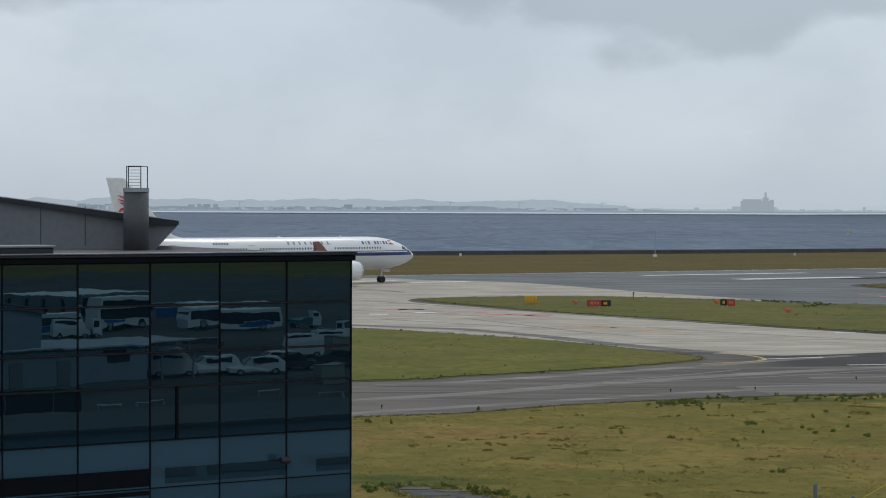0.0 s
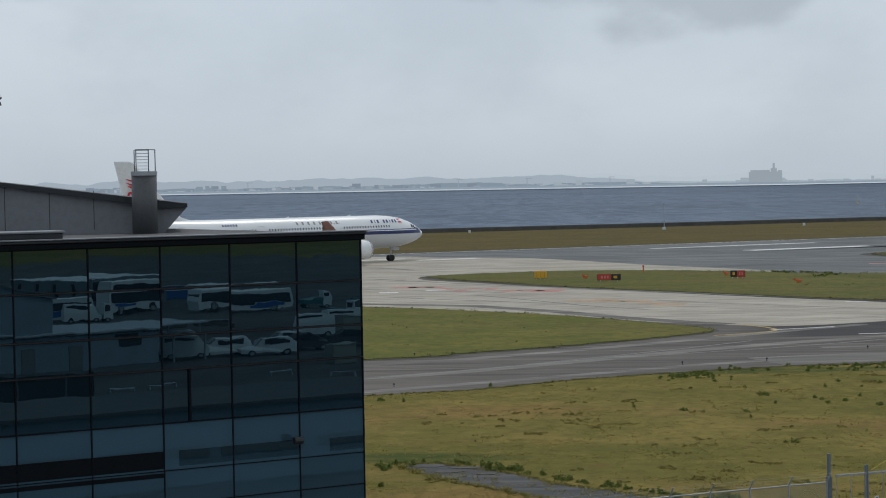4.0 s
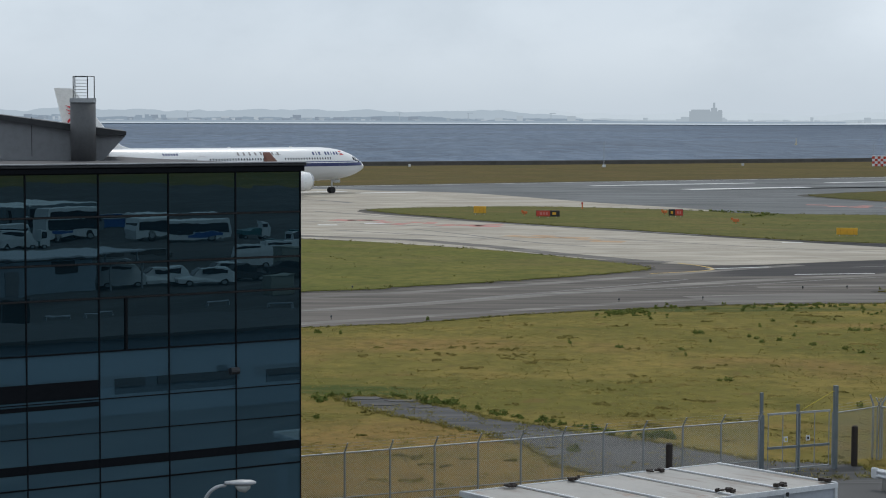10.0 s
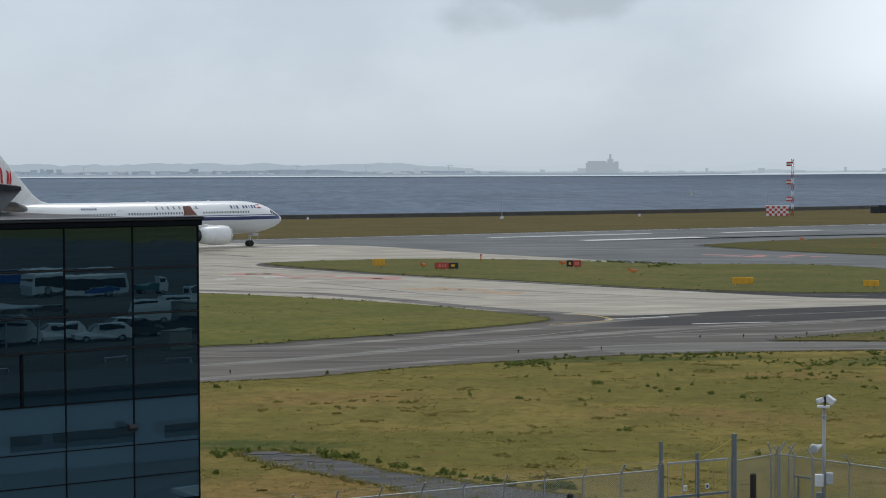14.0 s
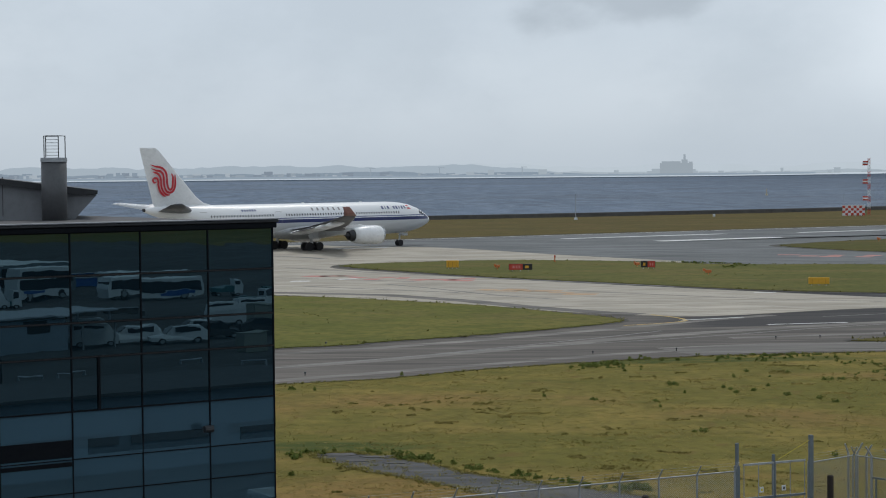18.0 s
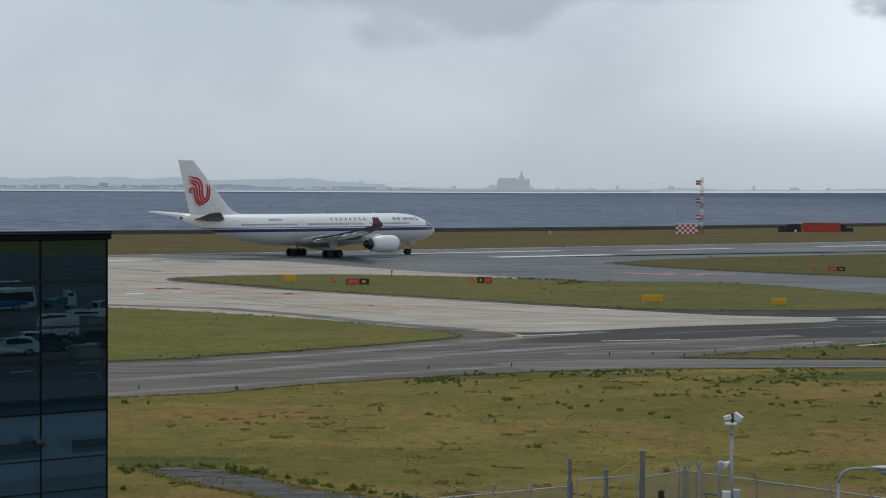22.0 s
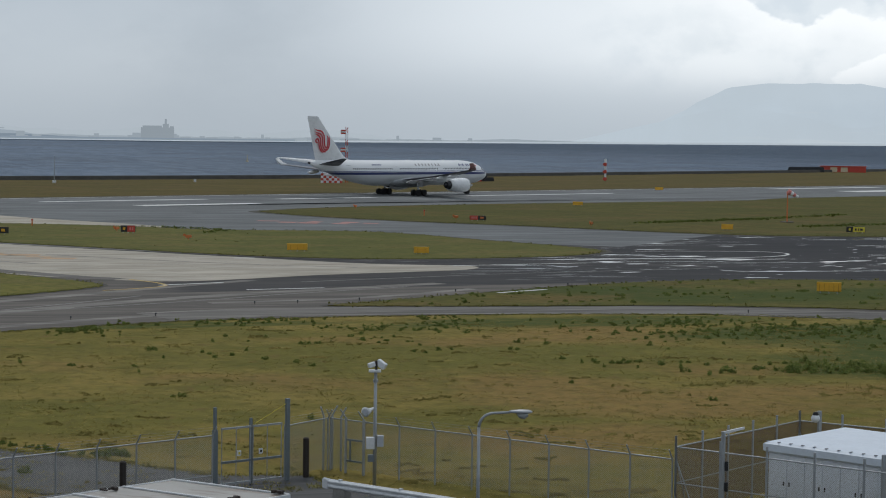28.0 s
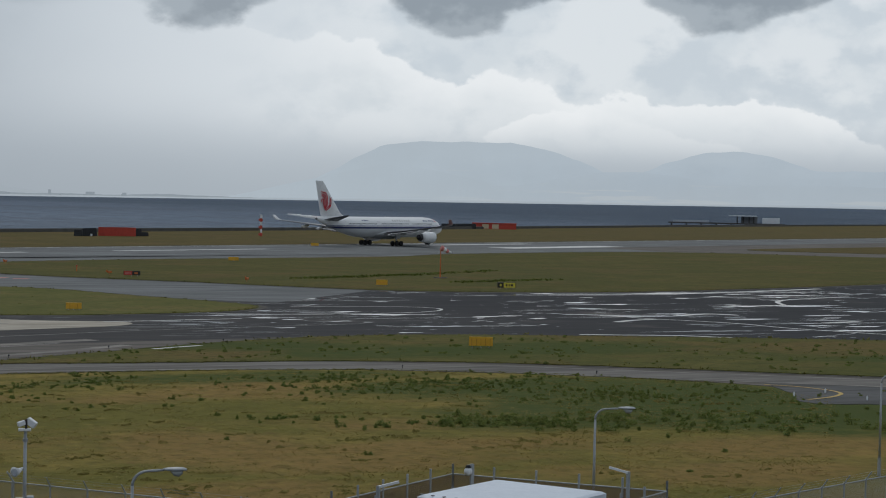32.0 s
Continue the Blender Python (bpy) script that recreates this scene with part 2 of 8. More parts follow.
def grass_material(name, a, b, c, d, bare=(), lush=()):
    """Mown dry grass: broad drifts of green, straw and brown, and fine grain."""
    k = Mat(name, 0.95, 0, 0.1)
    big = k.ramp(k.noise(0.05, 5, (0.55, 1, 1), 12, 0.6), 0.40, 0.62)
    mid = k.ramp(k.noise(0.24, 7, (0.8, 1, 1), 14, 0.65), 0.40, 0.66)
    small = k.ramp(k.noise(1.1, 6, (1.0, 0.8, 1), 10, 0.68), 0.44, 0.66)
    fine = k.ramp(k.noise(11.0, 4), 0.35, 0.65)
    col = k.mix(big, a, b)
    col = k.mix(k.math("MULTIPLY", mid, 0.85), col, c)
    dry = k.ramp(k.noise(0.075, 6, (0.6, 1, 1), 40, 0.62), 0.49, 0.66)
    x, y = k.axis(0), k.axis(1)
    rag = k.noise(0.22, 6, (0.6, 1, 1), 0, 0.65)
    def ragged(cx, cy, rx, ry):
        dx = k.math("MULTIPLY", k.math("SUBTRACT", x, cx), 1 / rx)
        dy = k.math("MULTIPLY", k.math("SUBTRACT", y, cy), 1 / ry)
        r = k.math("ADD", k.math("ADD", k.math("MULTIPLY", dx, dx), k.math("MULTIPLY", dy, dy)), k.math("MULTIPLY", rag, -2.2))
        return k.ramp(r, 0.3, -0.8)
    for p in bare:
        dry = k.math("MAXIMUM", dry, ragged(*p))
    col = k.mix(k.math("MULTIPLY", dry, 0.72), col, d)
    pale = k.ramp(k.noise(0.6, 6, (0.8, 0.8, 1), 22, 0.66), 0.54, 0.66)
    col = k.mix(k.math("MULTIPLY", pale, 0.45), col, tuple(v * 1.12 for v in b))
    tuft = k.ramp(k.noise(0.5, 4, (0.8, 0.7, 1), 6, 0.6), 0.60, 0.70)
    col = k.mix(k.math("MULTIPLY", tuft, 0.6), col, tuple(v * 0.62 for v in d))
    col = k.mix(k.math("MULTIPLY", small, 0.52), col, tuple(v * 0.6 for v in c))
    for p in lush:
        blot = k.ramp(k.noise(0.9, 5, (0.6, 1, 1), 0, 0.6), 0.36, 0.60, 0.55, 1.0)
        col = k.mix(k.math("MULTIPLY", ragged(*p), blot), col, (0.054, 0.076, 0.016))
    col = k.mix(k.math("MULTIPLY", fine, 0.25), col, tuple(v * 0.55 for v in a))
    k.color(col)
    k.bump(k.noise(3.0, 6, (0.7, 1, 1), 0, 0.7), 0.35, 0.12)
    return k.m


def asphalt_material(name, base, wet, turn=62):
    """Worn asphalt with tyre streaks along the traffic, patches, and puddles where it is wet."""
    k = Mat(name, 0.85, 0, 0.25)
    s1 = k.ramp(k.noise(0.045, 5, (1, 1, 1), turn), 0.36, 0.66)
    s2 = k.ramp(k.noise(0.35, 6, (0.10, 1, 1), turn - 90, 0.6), 0.42, 0.62)
    s3 = k.ramp(k.noise(1.1, 5, (0.06, 1, 1), turn - 90, 0.6), 0.50, 0.66)
    fine = k.noise(14, 3)
    col = k.mix(s1, base, tuple(c * 1.4 for c in base))
    col = k.mix(k.math("MULTIPLY", s2, 0.7), col, tuple(c * 0.55 for c in base))
    col = k.mix(k.math("MULTIPLY", s3, 0.6), col, tuple(c * 2.0 for c in base))
    k.bump(fine, 0.25, 0.01)
    if wet:
        x, y = k.axis(0), k.axis(1)
        low = k.ramp(k.math("ADD", y, k.math("MULTIPLY", x, 0.36)), 184.0, 198.0)
        wedge = k.ramp(k.math("ADD", k.math("SUBTRACT", y, k.math("MULTIPLY", x, 0.16)), k.math("MULTIPLY", k.noise(0.3, 4), 2.0)), 156.2, 157.6)
        top = k.ramp(k.math("SUBTRACT", y, k.math("MULTIPLY", x, 0.28)), 256.0, 226.0)
        near = k.math("MULTIPLY", k.math("MULTIPLY", low, top), k.ramp(x, 42.0, 84.0))
        dark = k.math("MULTIPLY", k.math("MULTIPLY", k.math("MAXIMUM", wedge, low), top), k.ramp(x, 22.0, 30.0))
        damp = k.math("MULTIPLY", dark, k.math("MULTIPLY", k.ramp(k.noise(0.06, 4), 0.18, 0.42), k.ramp(x, 30.0, 140.0, 0.80, 1.0)))
        p0 = k.ramp(k.noise(0.04, 4), 0.36, 0.64, 0.085, 0.0)
        p1 = k.math("ADD", k.noise(0.34, 5, (0.34, 1, 1), 26, 0.55), k.math("MULTIPLY", p0, -1.0))
        p2 = k.math("ADD", k.noise(1.0, 4, (0.30, 1, 1), 20, 0.55), k.math("MULTIPLY", p0, -1.0))
        p3 = k.math("ADD", k.noise(0.8, 3, (0.025, 1, 1), 26, 0.5), k.math("MULTIPLY", p0, -1.3))
        pud = k.math("MAXIMUM", k.ramp(p1, 0.585, 0.605), k.math("MAXIMUM", k.ramp(p2, 0.64, 0.665), k.ramp(p3, 0.585, 0.61)))
        pud = k.math("MULTIPLY", near, pud)
        col = k.mix(k.math("MULTIPLY", damp, 0.85), col, (0.0215, 0.0245, 0.0305))
        col = k.mix(pud, col, (0.03, 0.032, 0.035))
        k.rough(k.math("SUBTRACT", 0.85, k.math("MULTIPLY", pud, 0.84)))
        k.L.new(k.math("ADD", k.math("MULTIPLY", damp, -0.15), k.math("ADD", 0.25, k.math("MULTIPLY", pud, 0.5))), k.b.inputs["Specular IOR Level"])
        bump = k.b.inputs["Normal"].links[0].from_node
        k.L.new(k.math("MULTIPLY", k.math("SUBTRACT", 1.0, pud), 0.25), bump.inputs["Strength"])
    k.color(col)
    return k.m


def concrete_material():
    k = Mat("apron_concrete", 0.85, 0, 0.3)
    s1 = k.ramp(k.noise(0.09, 6, (1, 2.2, 1), -28, 0.62), 0.36, 0.66)
    s2 = k.ramp(k.noise(0.7, 5, (0.3, 1, 1), -30), 0.4, 0.72)
    col = k.mix(s1, (0.35, 0.315, 0.255), (0.48, 0.435, 0.36))
    col = k.mix(k.math("MULTIPLY", s2, 0.55), col, (0.25, 0.225, 0.19))
    s3 = k.ramp(k.noise(0.9, 5, (0.07, 1, 1), 52), 0.52, 0.66)
    col = k.mix(k.math("MULTIPLY", s3, 0.42), col, (0.15, 0.13, 0.105))
    br = k.N.new("ShaderNodeTexBrick")
    mp = k.N.new("ShaderNodeMapping")
    mp.inputs["Rotation"].default_value = (0, 0, radians(-28))
    k.L.new(k.tc.outputs["Object"], mp.inputs["Vector"])
    k.L.new(mp.outputs[0], br.inputs["Vector"])
    br.offset = 0.0
    for key, v in (("Scale", 1.0), ("Mortar Size", 0.05), ("Brick Width", 7.5), ("Row Height", 7.5)):
        br.inputs[key].default_value = v
    col = k.mix(k.math("MULTIPLY", br.outputs["Fac"], 0.5), col, (0.12, 0.115, 0.10))
    k.color(col)
    k.bump(k.noise(10, 3), 0.2, 0.01)
    return k.m


def sea_material():
    k = Mat("sea_water", 0.42, 0, 0.07)
    sw = k.ramp(k.noise(0.02, 6, (1, 0.35, 1), -15, 0.65), 0.36, 0.64)
    ch = k.ramp(k.noise(0.11, 7, (1, 0.20, 1), -15, 0.72), 0.44, 0.62)
    gust = k.ramp(k.noise(0.0016, 4, (1, 1, 1), 10), 0.35, 0.65)
    col = k.mix(sw, (0.030, 0.062, 0.112), (0.074, 0.123, 0.196))
    col = k.mix(k.math("MULTIPLY", ch, 0.85), col, (0.140, 0.196, 0.275))
    col = k.mix(k.math("MULTIPLY", gust, 0.45), col, (0.020, 0.037, 0.062))
    cap = k.ramp(k.noise(0.22, 4, (1, 0.12, 1), -15), 0.70, 0.76)
    col = k.mix(k.math("MULTIPLY", cap, 0.5), col, (0.45, 0.48, 0.5))
    # water blended darker and less specular towards the east
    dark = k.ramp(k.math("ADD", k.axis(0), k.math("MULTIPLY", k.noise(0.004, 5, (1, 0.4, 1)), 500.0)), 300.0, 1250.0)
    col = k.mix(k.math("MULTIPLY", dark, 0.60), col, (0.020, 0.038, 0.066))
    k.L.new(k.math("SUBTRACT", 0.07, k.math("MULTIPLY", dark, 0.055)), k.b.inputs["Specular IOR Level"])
    k.color(col)
    k.bump(k.noise(0.3, 6, (1, 0.5, 1), -15, 0.65), 0.9, 1.2)
    return k.m


def glass_material(name, tint, ripple):
    """Dark blue coated facade glass that mirrors the yard, slightly rippled."""
    k = Mat(name, 0.0, 0.0, 0.5)
    k.b.inputs["IOR"].default_value = 2.15
    k.b.inputs["Specular Tint"].default_value = (0.52, 0.84, 1.0, 1)
    r = k.rnd()
    k.color(k.mix(r, tint, tuple(c * 0.7 for c in tint)))
    wave = k.math("ADD", k.noise(0.42, 2, (1, 1, 2.2)), k.math("MULTIPLY", k.noise(1.7, 2, (1, 1, 1.6)), 0.16))
    k.bump(wave, ripple, 0.02)
    return k.m


# bare dry patches of the field: centre and radii
BARE = ((-1.0, 69.5, 10.0, 8.0), (0.0, 79.0, 7.0, 5.5), (36.0, 95.0, 6.0, 8.0), (31.0, 80.0, 7.0, 4.0), (48.0, 92.0, 9.0, 3.5), (58.0, 78.0, 8.0, 4.0), (66.0, 86.0, 10.0, 5.0), (40.0, 88.0, 9.0, 4.0))
# green overgrown parts of the field
LUSH = ((66.0, 119.0, 13.0, 7.0), (80.0, 100.0, 9.0, 9.0), (52.0, 131.0, 16.0, 4.0), (70.0, 97.0, 11.0, 3.5), (20.0, 133.0, 14.0, 2.2), (-2.0, 93.0, 5.0, 2.0), (66.0, 105.0, 12.0, 7.0), (76.0, 113.0, 11.0, 6.0), (57.0, 100.0, 6.0, 3.5), (84.0, 104.0, 12.0, 15.0), (72.0, 120.0, 16.0, 6.0), (76.0, 108.0, 18.0, 9.0), (80.0, 94.0, 12.0, 8.0))
MAT = {
    "field": grass_material("field_grass", (0.158, 0.141, 0.030), (0.268, 0.200, 0.054), (0.126, 0.118, 0.024), (0.262, 0.158, 0.057), BARE, LUSH),
    "verge": grass_material("verge_grass", (0.096, 0.092, 0.022), (0.128, 0.106, 0.029), (0.070, 0.076, 0.018), (0.152, 0.100, 0.038)),
    "verge_green": grass_material("lush_verge_grass", (0.136, 0.140, 0.030), (0.180, 0.162, 0.040), (0.100, 0.112, 0.022), (0.175, 0.140, 0.052)),
    "verge_road": grass_material("roadside_grass", (0.098, 0.098, 0.023), (0.140, 0.120, 0.032), (0.074, 0.083, 0.018), (0.165, 0.108, 0.040), ((118.0, 147.0, 12.0, 6.0), (103.0, 152.0, 6.0, 3.0)), ((88.0, 150.0, 16.0, 7.0), (64.0, 157.0, 12.0, 5.0), (72.0, 148.0, 12.0, 5.0), (125.0, 133.0, 22.0, 4.0))),
    "verge_mid": grass_material("mown_verge_grass", (0.122, 0.122, 0.032), (0.16, 0.145, 0.042), (0.092, 0.102, 0.025), (0.18, 0.135, 0.05)),
    "shore": grass_material("shore_grass", (0.112, 0.090, 0.026), (0.140, 0.106, 0.032), (0.084, 0.070, 0.022), (0.158, 0.102, 0.042)),
    "asphalt": asphalt_material("taxiway_asphalt", (0.102, 0.090, 0.079), True, 70),
    "runway": asphalt_material("runway_asphalt", (0.120, 0.127, 0.129), False, 62),
    "yard": asphalt_material("yard_asphalt", (0.072, 0.072, 0.072), False),
    "concrete": concrete_material(),
    "sea": sea_material(),
    "glass": glass_material("facade_glass", (0.0048, 0.0146, 0.0212), 0.045),
    "glass_blue": glass_material("spandrel_glass", (0.0400, 0.0800, 0.1090), 0.04),
    "frame": plain("dark_anodised_frame", (0.006, 0.008, 0.011), 0.6, 0.0, 0.2, 2, 0.1),
    "cap": plain("dark_roof_cap", (0.03, 0.032, 0.036), 0.5, 0.2, 0.3),
    "transom": plain("grey_brown_transom", (0.026, 0.025, 0.026), 0.5, 0.0, 0.3, 1.5, 0.2),
    "flue": plain("dark_grey_flue_sheet", (0.095, 0.098, 0.104), 0.5, 0.1, 0.25, 1.2),
    "clad": plain("grey_metal_cladding", (0.205, 0.215, 0.232), 0.45, 0.2, 0.2, 0.6),
    "roofing": plain("grey_roof_membrane", (0.10, 0.10, 0.105), 0.8, 0, 0.4, 0.5),
    "galv": plain("galvanised_steel", (0.40, 0.42, 0.44), 0.5, 0.35, 0.3, 4),
    "wire": plain("zinc_wire", (0.36, 0.35, 0.31), 0.7, 0, 0.15, 4),
    "white_steel": plain("white_painted_steel", (0.76, 0.78, 0.80), 0.45, 0, 0.22, 1.5),
    "pale_seam": plain("pale_joint_filler", (0.235, 0.23, 0.215), 0.85, 0, 0.5, 0.8),
    "pale_band": asphalt_material("worn_pale_asphalt", (0.170, 0.158, 0.142), False, 60),
    "road": asphalt_material("service_road_asphalt", (0.132, 0.123, 0.111), False, 100),
    "pale_panel": plain("pale_grey_panel", (0.47, 0.50, 0.55), 0.5, 0, 0.2, 1.0),
    "roof_pale": streaked("weathered_pale_roof", (0.41, 0.395, 0.37), (0.20, 0.145, 0.11)),
    "stain": plain("rust_stain", (0.045, 0.034, 0.028), 0.8, 0, 0.4, 5),
    "black": plain("black_rubber", (0.018, 0.018, 0.02), 0.8, 0, 0.2, 5),
    "brown": plain("dark_brown_post", (0.035, 0.026, 0.022), 0.7, 0, 0.3, 4),
    "red": plain("red_paint", (0.55, 0.06, 0.035), 0.5, 0, 0.3, 1),
    "orange": plain("orange_paint", (0.62, 0.17, 0.04), 0.5, 0, 0.25, 2),
    "yellow": plain("amber_sign_yellow", (0.74, 0.40, 0.03), 0.5, 0, 0.2, 2),
    "amber_rib": plain("dark_amber_rib", (0.42, 0.20, 0.02), 0.5, 0, 0.2, 2),
    "soil": plain("dark_edge_strip", (0.050, 0.045, 0.032), 0.9, 0, 0.5, 0.25),
    "lemon": plain("sign_yellow", (0.70, 0.58, 0.06), 0.5, 0, 0.15, 2),
    "sign_black": plain("sign_black", (0.02, 0.02, 0.02), 0.5, 0, 0.1, 2),
    "white": plain("white_marking_paint", (0.70, 0.70, 0.68), 0.7, 0, 0.35, 0.4),
    "yline": plain("yellow_marking_paint", (0.55, 0.38, 0.10), 0.7, 0, 0.35, 0.4),
    "worn_orange": plain("worn_orange_paint", (0.50, 0.33, 0.19), 0.8, 0, 0.5, 0.5),
    "tyre_mark": plain("dark_tyre_mark", (0.205, 0.198, 0.186), 0.85, 0, 0.5, 0.3),
    "pink": plain("worn_red_marking_paint", (0.52, 0.22, 0.19), 0.8, 0, 0.45, 0.6),
    "stone": plain("seawall_concrete", (0.10, 0.095, 0.09), 0.9, 0, 0.5, 0.3),
    "block": plain("pale_concrete_block", (0.28, 0.27, 0.25), 0.9, 0, 0.4, 2),
    "dark_car": plain("dark_tarpaulin", (0.02, 0.022, 0.026), 0.6, 0, 0.3, 1),
}


# ---- mesh helpers ----
RUN = 61.5                         # runway heading, degrees clockwise from +y
DIR = Vector((0.8535, 0.5211, 0))  # common direction of the buildings' long walls
BACK = Vector((-0.5211, 0.8535, 0))


TRACK = [(-2.6, 90.5), (-0.8, 91), (1.2, 89.3), (2.4, 87.6), (4.2, 84.6), (6.3, 82.3), (9, 79.6), (11.3, 77.3), (14, 74), (17.4, 73), (17.2, 70.4), (12.5, 70.0), (8.6, 70.6), (6.5, 72.2), (5.8, 75.2), (4.6, 78.8), (3.4, 81), (1.6, 83.3), (-0.6, 86.2), (-1.6, 88.6)]

def B():
    return bmesh.new()


def put(bm, verts, faces):
    vs = [bm.verts.new(v) for v in verts]
    for f in faces:
        bm.faces.new([vs[i] for i in f])
    return vs


def box(bm, c, s, rz=0.0, taper=1.0, tilt=None):
    """A box of size s centred at c, turned about z; taper shrinks the top."""
    x, y, z = (v / 2 for v in s)
    r = tilt if tilt is not None else Matrix.Rotation(radians(rz), 3, "Z")
    pts = []
    for k, t in ((-1, 1.0), (1, taper)):
        for i, j in ((-1, -1), (1, -1), (1, 1), (-1, 1)):
            pts.append(Vector(c) + r @ Vector((i * x * t, j * y * t, k * z)))
    put(bm, pts, [(3, 2, 1, 0), (4, 5, 6, 7), (0, 1, 5, 4), (1, 2, 6, 5), (2, 3, 7, 6), (3, 0, 4, 7)])
    return bm


def bevel(bm, w=0.02, seg=1):
    bmesh.ops.bevel(bm, geom=list(bm.edges), offset=w, segments=seg, affect="EDGES")
    return bm


def rod(bm, a, b, r, n=8, r2=None):
    """A round bar from a to b."""
    a, b = Vector(a), Vector(b)
    d = (b - a).normalized()
    u = d.orthogonal().normalized()
    v = d.cross(u)
    r2 = r if r2 is None else r2
    pts = []
    for p, q in ((a, r), (b, r2)):
        for k in range(n):
            t = math.tau * k / n
            pts.append(p + (u * math.cos(t) + v * math.sin(t)) * q)
    put(bm, pts, [(k, (k + 1) % n, n + (k + 1) % n, n + k) for k in range(n)] + [tuple(range(n))[::-1], tuple(range(n, 2 * n))])
    return bm


def pipe(bm, pts, r, n=8):
    for a, b in zip(pts, pts[1:]):
        rod(bm, a, b, r, n)
    return bm


def tube(bm, pts, r, n=10, r2=None):
    """A smooth bent tube: one ring for each point of the path."""
    pts = [Vector(p) for p in pts]
    rings = []
    for i, p in enumerate(pts):
        d = (pts[min(i + 1, len(pts) - 1)] - pts[max(i - 1, 0)]).normalized()
        s = Vector((0, 1, 0)) if abs(d.y) < 0.9 else Vector((1, 0, 0))
        e = d.cross(s).normalized()
        f = d.cross(e).normalized()
        q = r + ((r2 or r) - r) * i / (len(pts) - 1)
        rings.append([p + e * q * math.cos(math.tau * j / n) + f * q * math.sin(math.tau * j / n) for j in range(n)])
    loft(bm, rings)
    bmesh.ops.recalc_face_normals(bm, faces=bm.faces)
    return bm


def loft(bm, rings, cap=True):
    """Skin closed rings of equal count."""
    n = len(rings[0])
    vs = [[bm.verts.new(p) for p in ring] for ring in rings]
    for a, b in zip(vs, vs[1:]):
        for k in range(n):
            bm.faces.new((a[k], a[(k + 1) % n], b[(k + 1) % n], b[k]))
    if cap:
        bm.faces.new(vs[0][::-1])
        bm.faces.new(vs[-1])
    return bm


def smooth_loop(pts, per=6, wob=0.0, seed=1):
    """A closed smooth outline through pts, with a slightly ragged edge."""
    out, n = [], len(pts)
    rg = random.Random(seed)
    for i in range(n):
        p0, p1, p2, p3 = (Vector(pts[(i + k - 1) % n]) for k in range(4))
        for k in range(per):
            t = k / per
            q = 0.5 * (2 * p1 + (p2 - p0) * t + (2 * p0 - 5 * p1 + 4 * p2 - p3) * t * t + (3 * p1 - p0 - 3 * p2 + p3) * t ** 3)
            out.append(Vector((q.x + rg.uniform(-wob, wob), q.y + rg.uniform(-wob, wob))))
    return out


def slab(bm, outline, top, low):
    """A flat sheet with a skirt."""
    n = len(outline)
    a = [bm.verts.new((p[0], p[1], top)) for p in outline]
    b = [bm.verts.new((p[0], p[1], low)) for p in outline]
    f = bm.faces.new(a)
    for k in range(n):
        bm.faces.new((a[k], b[k], b[(k + 1) % n], a[(k + 1) % n]))
    bmesh.ops.recalc_face_normals(bm, faces=bm.faces)
    bmesh.ops.triangulate(bm, faces=[f])
    return bm


def strip(bm, pts, width, z):
    """A flat painted line along pts."""
    pts = [Vector((p[0], p[1], z)) for p in pts]
    L, R = [], []
    for i, p in enumerate(pts):
        d = (pts[min(i + 1, len(pts) - 1)] - pts[max(i - 1, 0)]).normalized()
        n = Vector((-d.y, d.x, 0)) * width / 2
        L.append(bm.verts.new(p + n))
        R.append(bm.verts.new(p - n))
    for i in range(len(pts) - 1):
        bm.faces.new((R[i], R[i + 1], L[i + 1], L[i]))
    return bm


def mesh(name, bm, mat, smooth=False):
    me = bpy.data.meshes.new(name)
    bm.normal_update()
    bm.to_mesh(me)
    bm.free()
    if smooth:
        for p in me.polygons:
            p.use_smooth = True
    for m in (mat if isinstance(mat, (list, tuple)) else [mat]):
        me.materials.append(MAT[m] if isinstance(m, str) else m)
    return me


def part(name, bm, mat, parent, label="", smooth=False):
    ob = new(name, mesh(name, bm, mat, smooth))
    ob.parent = parent
    if label:
        ob["label"] = label
    return ob


def share(name, me, parent, m):
    """One more object on a shared mesh, as a piece of parent."""
    ob = new(name, me)
    ob.parent = parent
    ob.matrix_basis = m
    return ob


def thing(name, label, category, m=None, group="", kind=""):
    ob = new(name)
    if m is not None:
        ob.matrix_basis = m
    return tagged(ob, label, category, group, kind)


def setting(name, bm, mat, label, category, smooth=False):
    return tagged(new(name, mesh(name, bm, mat, smooth)), label, category, "", "structure")


def at(p, d):
    """A turn that sends local +x along d, at p."""
    return pose(p[0], p[1], p[2] if len(p) > 2 else 0, 0, 0, math.degrees(math.atan2(d[1], d[0])))


# ---- ground, sea, runway ----
LAND = [(-2500, -1500), (2500, -1500), (2500, 2010), (1000, 1195), (646, 954), (400, 767), (226, 645), (128, 580), (59, 548), (-7, 522), (-300, 420), (-2500, -350)]
FIELD_EDGE = [(-260, 40), (-90, 95), (-40, 108), (-6, 121), (1, 123.5), (8, 129), (16, 133), (24, 136), (37, 137.5), (54, 137), (65, 134.5), (76, 128), (85, 118), (87.5, 113), (84, 108), (86, 102), (110, 84), (170, 40), (330, -60)]
ISLAND_A = [(-3, 275), (5, 281), (18, 285), (30, 281.5), (41, 274), (50, 265), (70, 259), (79, 238), (86, 219), (84, 210), (76, 204), (60, 201), (48, 204.5), (38, 213.5), (27, 227), (15, 241), (5, 257), (-1, 267)]
